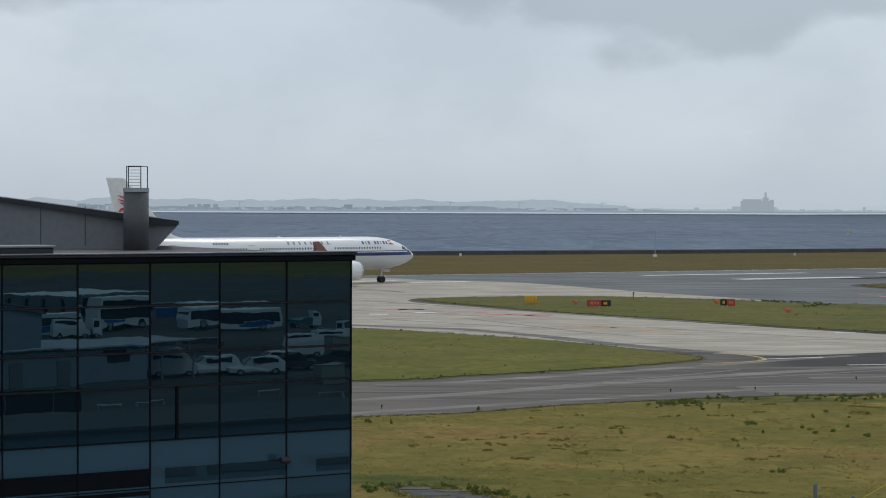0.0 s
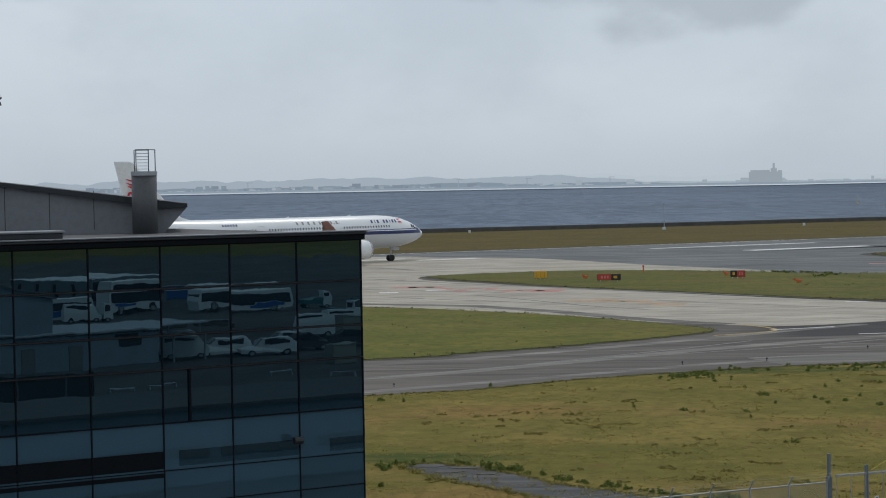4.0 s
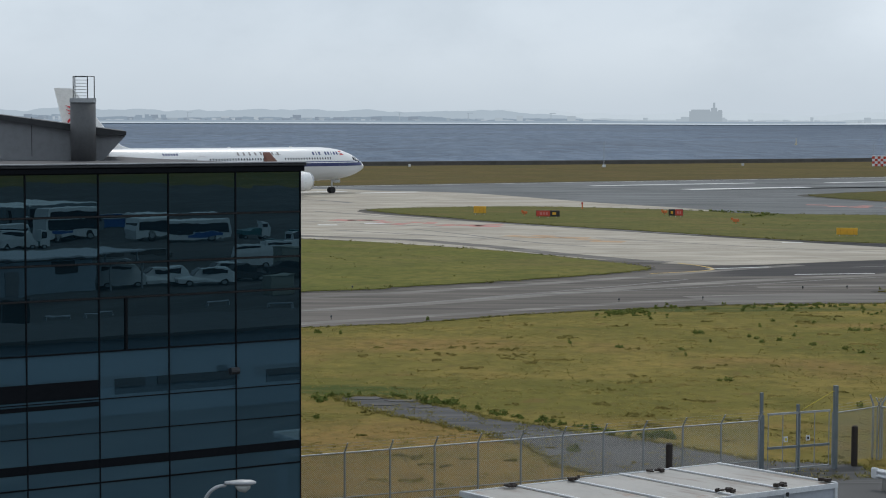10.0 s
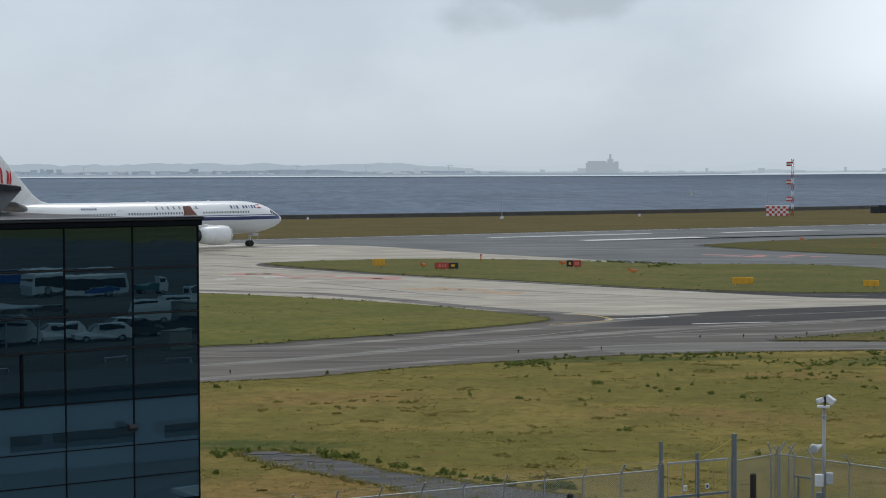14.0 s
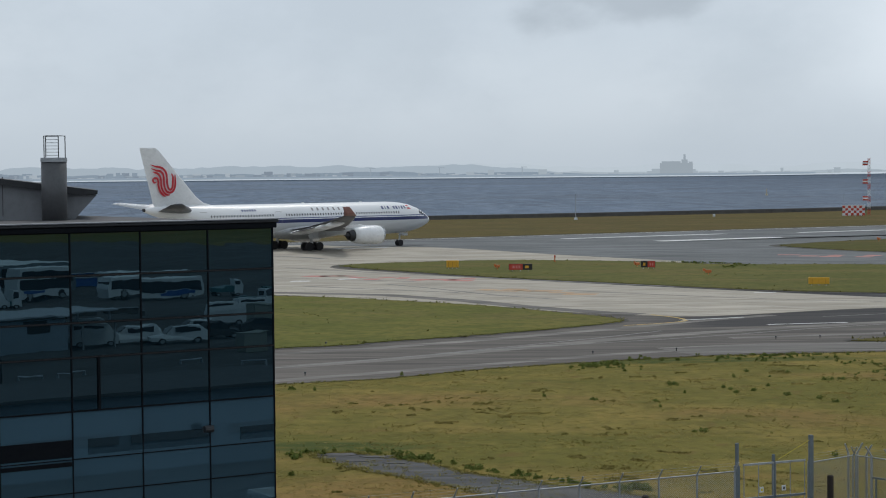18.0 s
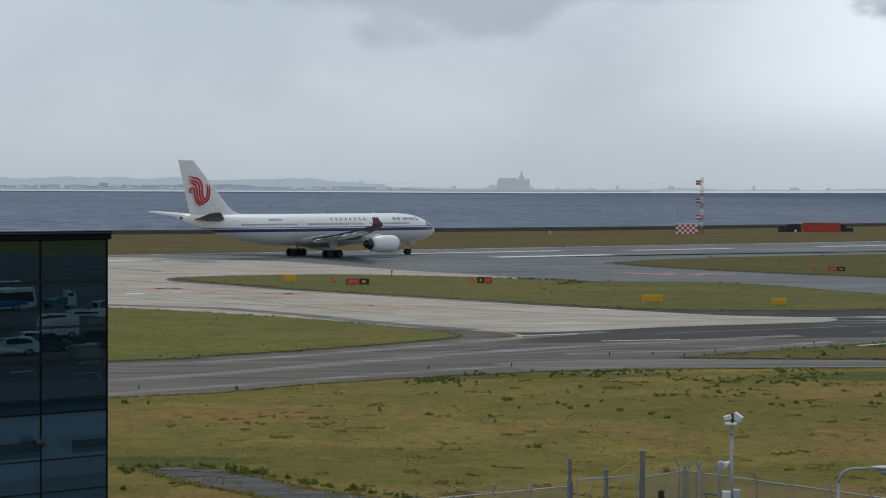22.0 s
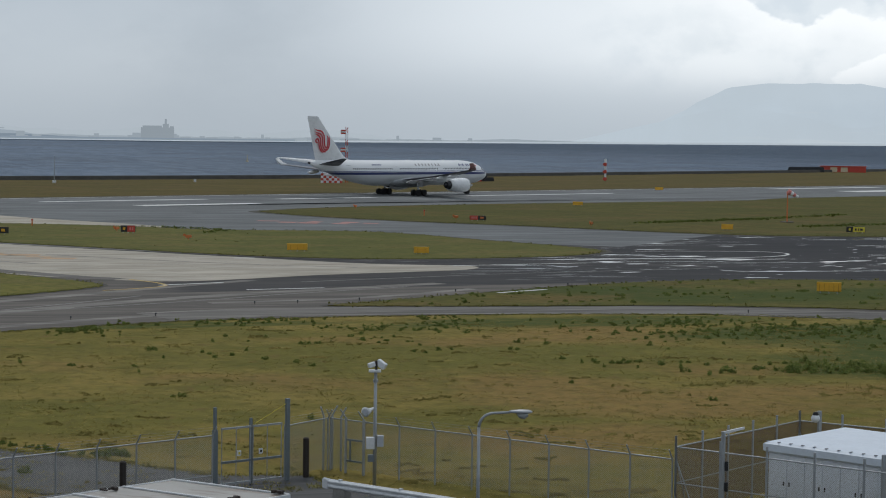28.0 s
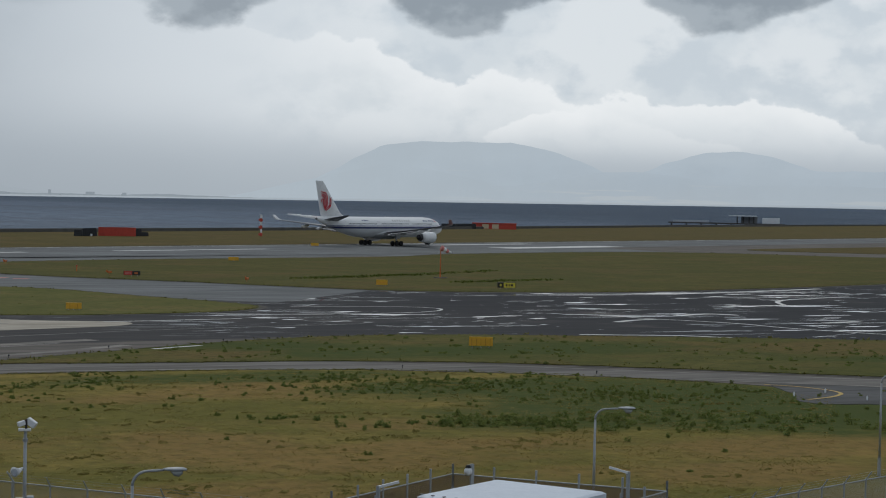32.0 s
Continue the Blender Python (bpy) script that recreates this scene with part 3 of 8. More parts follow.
ISLAND_B = [(70, 327), (76, 336), (88, 347), (120, 365), (188, 391), (218, 415), (282, 442), (317, 436), (345, 412), (420, 420), (430, 360), (330, 310), (224, 267), (195, 256), (155, 244), (128, 246), (115, 255), (100, 275), (87, 290), (76, 308)]
ISLAND_C = [(-120, 262), (-60, 236), (-10, 208), (1, 200), (12, 188), (18, 178), (22, 170), (20, 165), (10, 156), (1, 150), (-7, 145.5), (-60, 128), (-120, 108)]
ISLAND_D = [(36.5, 146), (39.5, 148), (49, 154), (62, 162), (75, 167), (87, 167), (103, 162), (128, 152), (190, 122), (300, 62), (280, 40), (150, 85), (100, 119.5), (88, 129), (77, 137), (64, 142), (51, 143.6), (40, 145)]
ISLAND_E = [(350, 480), (442, 526), (700, 655), (760, 640), (560, 520), (400, 446), (362, 452)]
CONCRETE = [(-160, 330), (-70, 352), (-15, 354), (-3, 346), (13, 336), (31, 300), (44, 278), (40, 272), (18, 283), (2, 278.5), (-4.6, 273), (-3.0, 264), (3.6, 254.6), (12.2, 241.2), (25, 225.4), (43.5, 204.0), (53, 194), (62, 190), (60, 184.5), (50, 181), (43, 178.5), (30, 172.5), (22, 176.5), (8, 190.5), (-10, 210.5), (-70, 243), (-160, 285)]


def far_edge(s, off=0.0):
    """A point s metres along the runway, off metres behind its seaward edge."""
    a = radians(RUN)
    return Vector((-6 + s * math.sin(a) + off * math.cos(a), 372 + s * math.cos(a) - off * math.sin(a)))


def sea_rim(az, d):
    """Height of the water's far rim d metres off at azimuth az; the open bay to the east rises towards eye level."""
    f = max(0.0, min(1.0, (az - 10) / 28)) * max(0.0, min(1.0, (130 - az) / 60))
    return max(-1.6, 13 - d * math.tan(radians(0.19 - 0.185 * f)))


def place():
    bm = slab(B(), [Vector(p) for p in LAND], 0.0, -4.0)
    setting("ground", bm, "field", "dry yellow-green airfield grass with bare patches", "ground")
    bm = B()
    n = 180
    c = bm.verts.new((0, 0, -1.6))
    rings = []
    for d in (1500, 4985):
        rings.append([])
        for k in range(n):
            a = math.tau * k / n
            z = -1.6 if d < 4000 else sea_rim(math.degrees(a), d)
            rings[-1].append(bm.verts.new((d * math.sin(a), d * math.cos(a), z)))
    near, rim = rings
    for k in range(n):
        m = (k + 1) % n
        bm.faces.new((c, near[m], near[k]))
        bm.faces.new((near[k], near[m], rim[m], rim[k]))
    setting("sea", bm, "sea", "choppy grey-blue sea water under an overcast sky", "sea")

    # grass between runway and seawall
    verge = [far_edge(-600, -2), far_edge(0, -2), far_edge(300, -2), far_edge(700, -2), far_edge(1800, -2), Vector((2200, 1830)), Vector((1000, 1190)), Vector((646, 950)), Vector((400, 763)), Vector((226, 641)), Vector((128, 577)), Vector((59, 545)), Vector((-7, 519)), Vector((-300, 417)), Vector((-700, 262))]
    setting("shore_verge", slab(B(), verge, 0.05, -0.5), "shore", "brownish dry grass strip along the seawall", "grass")
    # asphalt of runway and taxiways
    pts = [far_edge(-700), far_edge(0), far_edge(400), far_edge(900), far_edge(1900)] + [Vector((1500, 700)), Vector((600, 100))]
    pts += [Vector(p) for p in reversed(FIELD_EDGE)] + [Vector((-500, -20))]
    setting("pavement", slab(B(), pts, 0.02, -0.4), "asphalt", "dark worn taxiway asphalt with damp patches and puddles", "taxiway")
    a = [far_edge(s, 0.5) for s in (-700, 0, 700, 1850)] + [far_edge(s, 46) for s in (1850, 700, 60, -20, -700)]
    setting("runway", slab(B(), a, 0.03, -0.3), "runway", "grey grooved runway asphalt with rubber streaks", "runway")
    turn = [far_edge(-20, 40), Vector((6, 340)), Vector((20, 322)), Vector((38, 288)), Vector((46, 266)), Vector((68, 256)), Vector((80, 232)), Vector((92, 222)), Vector((118, 250)), Vector((104, 280)), Vector((90, 300)), Vector((80, 335)), Vector((130, 372)), Vector((200, 402)), Vector((230, 425)), Vector((300, 450)), far_edge(330, 40)]
    setting("runway_turnoff", slab(B(), turn, 0.0265, -0.3), "runway", "grey runway turn-off asphalt", "taxiway")
    setting("apron", slab(B(), smooth_loop(CONCRETE, 4), 0.034, -0.3), "concrete", "pale weathered concrete taxiway slabs", "taxiway")
    for nm, pl, mt in (("island_near_concrete", ISLAND_A, "verge_mid"), ("island_by_runway", ISLAND_B, "verge"), ("island_beside_building", ISLAND_C, "verge_green"), ("verge_by_road", ISLAND_D, "verge_road"), ("island_far", ISLAND_E, "shore")):
        setting(nm, slab(B(), smooth_loop(pl, 12, 0.22, len(nm)), 0.09, -0.3), mt, "mown green airfield grass island with a ragged edge", "grass")

    # dark strips along the edges of the grass islands and of the shore verge
    def soil(pl, width, closed=True):
        pts = smooth_loop(pl, 8) if closed else pl
        setting("edge_strip", strip(B(), pts + pts[:1] if closed else pts, width, 0.0405), "soil", "dark strip along the grass edge", "soil")
    soil(ISLAND_A, 2.6)
    soil(ISLAND_B, 4.5)
    soil(ISLAND_D, 1.5)
    soil(ISLAND_C, 1.2)
    soil([far_edge(s, 1.2) for s in range(-300, 1500, 60)], 6.0, False)

    # seawall
    wall = [Vector((*p, 0)) for p in LAND[2:12]]
    bm = B()
    prof = [(-1.5, -3.5), (-0.5, 1.0), (0.2, 1.15), (0.9, 1.1), (1.0, 0.0), (1.0, -3.5)]
    rings = []
    for i, p in enumerate(wall):
        d = (wall[min(i + 1, len(wall) - 1)] - wall[max(i - 1, 0)]).normalized()
        nrm = Vector((d.y, -d.x, 0))
        rings.append([p + nrm * -u + Vector((0, 0, v)) for u, v in prof])
    loft(bm, rings)
    setting("seawall", bm, "stone", "low dark concrete seawall along the shore", "wall")

    # broken asphalt track through the near field, and the yard outside the fence
    setting("track", slab(B(), smooth_loop(TRACK, 8, 0.22, 3), 0.015, -0.2), "yard", "cracked old asphalt track overgrown at its edges", "path")
    # rubble in the track
    rt = random.Random(21)
    for x, y, w in ((-1.2, 90.3, 1.1), (0.6, 89.6, 0.8), (-0.4, 88.4, 0.9), (1.4, 87.6, 0.6), (10.6, 71.2, 1.2), (7.6, 71.6, 0.8)):
        lp = [(x + w * rt.uniform(0.6, 1.2) * math.cos(math.tau * i / 6), y + w * rt.uniform(0.3, 0.7) * math.sin(math.tau * i / 6)) for i in range(6)]
        setting("broken_slab", slab(B(), [Vector(p) for p in lp], 0.04, -0.1), "stone", "pale broken concrete slab in the track", "slab")
    # its far east end is added, unseen, to darken what the glass mirrors
    yard = [(-40, 40), (-12, 58), (-4, 62), (2, 64.2), (6, 66.8), (12.5, 69.4), (17, 70.6), (19, 69), (21, 66), (25.5, 61), (27, 59), (30, 54), (60, 68), (330, 60), (250, -150), (100, -150), (-40, -60)]
    strip_ = [(-6, 50), (-5.6, 59.6), (-1.5, 62.2), (2.4, 64.4), (3.4, 63.0), (1.6, 59.5), (-1.0, 56.0)]
    setting("grass_strip", slab(B(), smooth_loop(strip_, 5, 0.2, 4), 0.06, -0.2), "verge", "overgrown grass strip before the fence", "grass")
    kerb = [(-6.2, 60.2), (-2.0, 62.3), (2.6, 64.9), (6.4, 66.9), (6.0, 67.6), (2.2, 65.7), (-2.4, 63.2), (-6.6, 61.0)]
    setting("fence_footing", slab(B(), [Vector(p) for p in kerb], 0.05, -0.2), "stone", "pale concrete footing strip under the fence", "kerb")
    setting("yard", slab(B(), [Vector(p) for p in yard], 0.03, -0.2), "yard", "dark asphalt service yard in front of the terminal", "yard")


def marking(name, pts, width, mat, label, z=0.046):
    bm = strip(B(), pts, width, z)
    return tagged(new(name, mesh(name, bm, mat)), label, "marking", "", "structure")


def markings():
    # pale worn bands and filled joints along the taxiway
    for q, w in (([(-60, 122), (-6.5, 141.3), (1.0, 145.2), (9.7, 151.5), (20.6, 160.3), (27.3, 166.3), (36, 173)], 1.5), ([(-60, 103), (-6.0, 131.4), (0.9, 135.6), (9.1, 141.9), (18.5, 149.6), (27.2, 155.4), (38, 161), (52, 167.5)], 1.9), ([(-60, 94), (-5.7, 123.2), (-0.4, 126.4), (7.4, 131.3), (16.9, 137.5), (24.8, 141.6), (30, 143.4)], 1.3), ([(28, 150), (40, 152.6), (47, 156.6), (53, 161)], 1.2)):
        marking("worn_band", q, w, "pale_band", "pale worn band along the taxiway", 0.025)
    for q in ([(-8, 129.8), (2.9, 137.9), (6.4, 140.5), (10.4, 143.5), (19.3, 147.8), (24.3, 150.4), (29.7, 153.6), (35.3, 157.4), (48, 164)], [(5, 139.8), (12.7, 146.7), (18.4, 151.9), (23.8, 157.4)], [(40, 170.5), (60, 178), (86, 184)]):
        marking("joint_line", q, 0.30, "pale_seam", "pale filled joint in the asphalt", 0.03)
    # service road along the field, its edges worn pale
    mid = [Vector(p) for p in ((22, 139.2), (30, 141.6), (40, 141.4), (50, 140.6), (64, 138.0), (75, 131.8), (84, 124.6), (92, 118.6), (110, 104.5), (180, 62), (300, -10))]
    sides = []
    for k, p in enumerate(mid):
        d = (mid[min(k + 1, len(mid) - 1)] - mid[max(k - 1, 0)]).normalized()
        sides.append((p + Vector((-d.y, d.x)) * 3.3, p - Vector((-d.y, d.x)) * 3.3))
    setting("service_road", slab(B(), [a for a, _ in sides] + [b for _, b in reversed(sides)], 0.029, -0.3), "road", "pale worn asphalt service road along the field", "road")
    for u in (2.9, -2.9):
        q = []
        for k, p in enumerate(mid):
            d = (mid[min(k + 1, len(mid) - 1)] - mid[max(k - 1, 0)]).normalized()
            q.append(p + Vector((-d.y, d.x)) * u)
        marking("road_edge", q, 0.55, "pale_band", "pale worn edge of the service road", 0.036)
    # pairs of white touchdown bars and edge line
    along = Vector((math.sin(radians(RUN)), math.cos(radians(RUN))))
    for s, off, ln in ((39, 20, 39), (44, 43, 28), (93, 25, 27), (147, 25, 53), (284, 14, 54), (282, 40, 62), (-30, 25, 14), (-18, 33, 12)):
        p = far_edge(s, off)
        marking("runway_stripe", [p, p + along * ln], 9.0 if s == 282 else 4.2 if s in (44, 284) else 2.6, "white", "white painted runway bar")
    marking("runway_edge_line", [far_edge(-300, 2.5), far_edge(900, 2.5)], 0.9, "white", "worn white runway edge line")
    # curved taxi lines
    def arc(pts, per=8):
        q = [Vector(pts[0])] + [Vector(p) for p in pts] + [Vector(pts[-1])]
        out = []
        for i in range(1, len(q) - 2):
            p0, p1, p2, p3 = q[i - 1:i + 3]
            for k in range(per):
                t = k / per
                out.append(0.5 * (2 * p1 + (p2 - p0) * t + (2 * p0 - 5 * p1 + 4 * p2 - p3) * t * t + (3 * p1 - p0 - 3 * p2 + p3) * t ** 3))
        return out + [q[-2]]
    marking("taxi_line", arc([(21.5, 163), (25, 165), (27.4, 167.5), (27.2, 171), (25.5, 175)]), 0.35, "yline", "worn yellow taxiway centre line")
    spur = [(87.8, 117.2), (85.6, 112.6), (84.4, 109.6), (82.0, 106.4), (82.4, 103.9), (86.5, 102.3), (98, 95), (106, 103), (95, 113.5)]
    setting("road_spur", slab(B(), smooth_loop(spur, 6, 0.15, 8), 0.0245, -0.2), "yard", "dark asphalt turning place beside the service road", "road")
    marking("taxi_line", arc([(86.6, 116.4), (88.0, 114.6), (88.6, 112.4), (88.6, 110.8), (87.9, 109.2), (86.2, 107.8), (84.5, 107.0), (82.9, 106.5)]), 0.3, "yline", "worn yellow road line", 0.05)
    # long white lines on the wet taxiway
    for q, w in (([(117.1, 195.7), (121.0, 192.1), (122.9, 186.8), (126.0, 182.4), (128.5, 177.3), (129.7, 169.8), (132.1, 164.3), (134.2, 159.7)], 0.55), ([(115.3, 182.0), (119.0, 184.4), (123.0, 185.8)], 0.9), ([(129.6, 191.2), (135.6, 194.0), (138.3, 191.2)], 1.3), ([(100.6, 165.4), (104.6, 164.0), (110.1, 162.2), (114.2, 158.4)], 0.8), ([(139.6, 176.7), (146.1, 178.7)], 1.2), ([(168.4, 241.0), (178.6, 243.8), (197.7, 251.8)], 1.4)):
        marking("white_line", arc(q), w, "white", "long white line on the wet taxiway")
    marking("white_line", arc([(70, 205), (84, 199.5), (100, 201), (106.5, 206.5), (104, 211.5), (90, 213)]), 0.4, "white", "white curved taxiway line")
    marking("white_line", arc([(185.1, 229.1), (175.9, 225.2), (168.0, 221.4), (163.2, 216.8), (159.5, 210.5)]), 0.7, "white", "white curved taxiway line")
    for a, b in (((33.4, 162.2), (40.4, 163.4)), ((53.5, 155.7), (58.8, 158.6)), ((27, 168), (33, 170.5)), ((60, 190), (76, 193)), ((48, 206.6), (53.5, 203.6))):
        marking("white_dash", [a, b], 0.5, "white", "short white taxiway dash", 0.1 if a[0] == 53.5 else 0.05)
    rg = random.Random(5)
    for k in range(11):
        x, y = -7.5 + k * 1.9, 246.5 - k * 1.1 + rg.uniform(-3.5, 3.5)
        marking("worn_patch", [(x, y), (x + rg.uniform(1.2, 3.4), y - rg.uniform(0.3, 1.6))], rg.uniform(1.4, 3.2), "pink", "worn red paint on the taxiway")
    for k in range(7):
        x, y = 12.5 + k * 1.4, 217 - k * 1.6 + rg.uniform(-2.5, 2.5)
        marking("worn_patch", [(x, y), (x + rg.uniform(1.4, 3.4), y - rg.uniform(0.8, 2.4))], rg.uniform(1.4, 2.8), "worn_orange", "worn orange paint on the taxiway")
    # asphalt shoulder between the slabs and the grass, dark tyre marks along the slabs
    marking("worn_band", [(-40, 229), (-9.0, 213.6), (2.2, 207.6), (10.4, 196.4), (15.4, 187.0), (21.9, 178.0), (24.6, 175.6)], 2.6, "road", "grey asphalt shoulder along the concrete", 0.040)
    for q, w in (([(-10.8, 270.5), (-4.6, 262.0), (6.2, 248.6), (16.1, 237.4), (25.2, 226.8), (34.3, 217.0)], 0.8), ([(2.4, 227.9), (7.3, 218.7), (13.8, 205.2), (19.5, 197.3)], 0.55), ([(-7.0, 225.5), (2.3, 217.1), (10.0, 210.3)], 0.7), ([(-40, 262), (-20, 250), (-6, 241), (6, 232)], 0.6), ([(-30, 318), (-12, 306), (-6, 296)], 1.4), ([(22, 212), (30, 203.5), (40, 194.5), (50, 188.5)], 0.5)):
        marking("tyre_mark", arc(q), w, "tyre_mark", "dark tyre mark along the concrete slabs", 0.042)
    for a, b, w in (((-8.9, 236.0), (-6.6, 235.8), 1.6), ((-3.3, 239.2), (-0.9, 240.0), 1.6), ((14.0, 180.4), (17.4, 176.0), 0.5), ((40.7, 204.3), (42.9, 204.2), 0.9)):
        marking("white_dash", [a, b], w, "white", "short white taxiway dash", 0.05)
    for k in range(7):
        x, y = 62 + k * 2.4, 291 - k * 1.0 + rg.uniform(-3, 3)
        marking("worn_patch", [(x, y), (x + rg.uniform(1.5, 3.2), y - 1.2)], rg.uniform(1.4, 3.2), "pink", "worn red paint on the taxiway")


# ---- far shore ----
def far_shore():
    def ridge(name, a0, a1, dist, base, hgt, freq, mat, label, seed, edge=3.0):
        """A ridge of land from azimuth a0 to a1 at the far side of the bay."""
        bm = B()
        n = int((a1 - a0) * 9)
        lo, hi, bk = [], [], []
        for i in range(n + 1):
            a = a0 + (a1 - a0) * i / n
            f = min(1, (a - a0) / edge, (a1 - a) / edge)
            h = base + hgt * max(0, f) ** 0.7 * (0.62 + 0.55 * noise.noise((a * freq, seed, 0)) + 0.22 * noise.noise((a * freq * 4.1, seed, 2)) + 0.10 * noise.noise((a * freq * 15, seed, 4)))
            s, c = math.sin(radians(a)), math.cos(radians(a))
            lo.append(bm.verts.new((s * dist, c * dist, -3)))
            hi.append(bm.verts.new((s * (dist + 12), c * (dist + 12), max(base * 0.4, h))))
            bk.append(bm.verts.new((s * (dist + 40), c * (dist + 40), -3)))
        for i in range(n):
            bm.faces.new((lo[i], lo[i + 1], hi[i + 1], hi[i]))
            bm.faces.new((hi[i], hi[i + 1], bk[i + 1], bk[i]))
        setting(name, bm, mat, label, "hills")

    # haze tones: colour and glow stand in for the sea haze over each layer
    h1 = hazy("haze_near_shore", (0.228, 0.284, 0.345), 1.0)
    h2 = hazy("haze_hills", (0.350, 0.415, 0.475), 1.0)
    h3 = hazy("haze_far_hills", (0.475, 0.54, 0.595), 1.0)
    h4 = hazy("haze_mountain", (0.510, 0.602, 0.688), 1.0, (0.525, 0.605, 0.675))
    h5 = hazy("waterline_glow", (0.47, 0.535, 0.59), 1.0)
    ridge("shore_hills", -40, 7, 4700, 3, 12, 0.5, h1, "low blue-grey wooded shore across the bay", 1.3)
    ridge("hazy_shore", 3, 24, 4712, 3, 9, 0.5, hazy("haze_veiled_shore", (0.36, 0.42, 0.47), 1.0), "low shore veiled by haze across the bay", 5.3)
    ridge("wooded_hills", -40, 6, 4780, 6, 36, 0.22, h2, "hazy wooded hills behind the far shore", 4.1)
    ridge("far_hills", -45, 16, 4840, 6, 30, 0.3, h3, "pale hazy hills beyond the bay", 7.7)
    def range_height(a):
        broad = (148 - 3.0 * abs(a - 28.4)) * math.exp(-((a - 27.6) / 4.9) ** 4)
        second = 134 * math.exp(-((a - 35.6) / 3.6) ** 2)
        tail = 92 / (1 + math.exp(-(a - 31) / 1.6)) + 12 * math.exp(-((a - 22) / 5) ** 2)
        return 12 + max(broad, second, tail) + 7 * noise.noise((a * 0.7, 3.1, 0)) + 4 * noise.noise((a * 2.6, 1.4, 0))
    # painted haze also pales the crests and feet of both ranges
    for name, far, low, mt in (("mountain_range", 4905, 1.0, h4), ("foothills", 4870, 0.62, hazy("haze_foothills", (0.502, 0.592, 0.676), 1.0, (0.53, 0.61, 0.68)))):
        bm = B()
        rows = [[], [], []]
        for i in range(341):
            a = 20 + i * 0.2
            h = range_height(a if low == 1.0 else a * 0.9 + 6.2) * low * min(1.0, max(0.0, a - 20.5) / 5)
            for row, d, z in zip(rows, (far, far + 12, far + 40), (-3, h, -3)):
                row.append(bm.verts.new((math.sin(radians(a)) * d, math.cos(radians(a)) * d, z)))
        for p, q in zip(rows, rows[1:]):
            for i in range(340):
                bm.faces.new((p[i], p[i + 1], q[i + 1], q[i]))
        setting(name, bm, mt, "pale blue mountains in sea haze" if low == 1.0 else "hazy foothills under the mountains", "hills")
    # strand along the far shore, its glow standing in for bright water
    bm, flat = B(), B()
    for i in range(130):
        q = []
        for g in (-45 + i, -44 + i):
            d0 = 3660 + 910 * max(0.0, min(1.0, (g - 9) / 9))
            z = sea_rim(g, d0)
            q.append([(math.sin(radians(g)) * d, math.cos(radians(g)) * d, z + u) for d, u in ((d0, -0.6), (d0 + 30, 1.3 if g < 14 else 3.0), (4660, 3.2 if g < 14 else z + 3.2))])
        put(bm, [q[0][0], q[1][0], q[1][1], q[0][1]], [(0, 1, 2, 3)])
        if i < 58:
            put(flat, [q[0][1], q[1][1], q[1][2], q[0][2]], [(0, 1, 2, 3)])
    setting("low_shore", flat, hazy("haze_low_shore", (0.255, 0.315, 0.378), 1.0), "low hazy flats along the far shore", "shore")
    setting("far_strand", bm, h5, "glowing strip for the bright waterline under the far shore", "water")

    # town and works on the far shore
    rg = random.Random(9)
    # town and works glow in the colours of the haze before them
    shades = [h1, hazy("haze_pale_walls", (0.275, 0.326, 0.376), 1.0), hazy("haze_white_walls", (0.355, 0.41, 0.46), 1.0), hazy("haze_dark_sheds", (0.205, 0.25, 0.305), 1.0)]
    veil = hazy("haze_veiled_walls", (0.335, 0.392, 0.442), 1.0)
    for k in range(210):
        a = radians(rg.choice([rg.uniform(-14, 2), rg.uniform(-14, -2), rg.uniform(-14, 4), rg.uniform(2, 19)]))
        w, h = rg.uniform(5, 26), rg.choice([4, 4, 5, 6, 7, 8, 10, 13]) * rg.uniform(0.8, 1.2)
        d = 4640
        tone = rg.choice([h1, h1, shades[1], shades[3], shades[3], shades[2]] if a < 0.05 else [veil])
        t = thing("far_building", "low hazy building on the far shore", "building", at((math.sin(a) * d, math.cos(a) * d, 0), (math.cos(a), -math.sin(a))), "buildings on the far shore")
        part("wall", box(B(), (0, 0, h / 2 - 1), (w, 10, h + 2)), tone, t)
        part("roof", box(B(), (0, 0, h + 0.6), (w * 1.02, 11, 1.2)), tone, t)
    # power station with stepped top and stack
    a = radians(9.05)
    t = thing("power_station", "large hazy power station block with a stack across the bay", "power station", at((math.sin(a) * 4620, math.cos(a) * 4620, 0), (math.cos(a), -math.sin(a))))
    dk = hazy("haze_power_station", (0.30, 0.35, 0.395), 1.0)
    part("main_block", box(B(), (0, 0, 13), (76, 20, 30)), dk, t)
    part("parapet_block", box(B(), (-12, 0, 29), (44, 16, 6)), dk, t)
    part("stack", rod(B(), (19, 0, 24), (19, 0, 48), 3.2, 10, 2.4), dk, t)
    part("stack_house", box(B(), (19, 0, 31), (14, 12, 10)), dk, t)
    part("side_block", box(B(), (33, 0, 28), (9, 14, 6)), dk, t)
    for a in (-5.9, 0.2, 2.2, 4.6):
        r = radians(a)
        t = thing("harbour_crane", "hazy harbour crane across the bay", "crane", at((math.sin(r) * 4630, math.cos(r) * 4630, 0), (math.cos(r), -math.sin(r))), "cranes on the far shore")
        part("tower", box(B(), (0, 0, 11), (1.8, 2, 24)), shades[1], t)
        part("jib", box(B(), (4, 0, 22), (15, 1.6, 1.4)), shades[1], t)
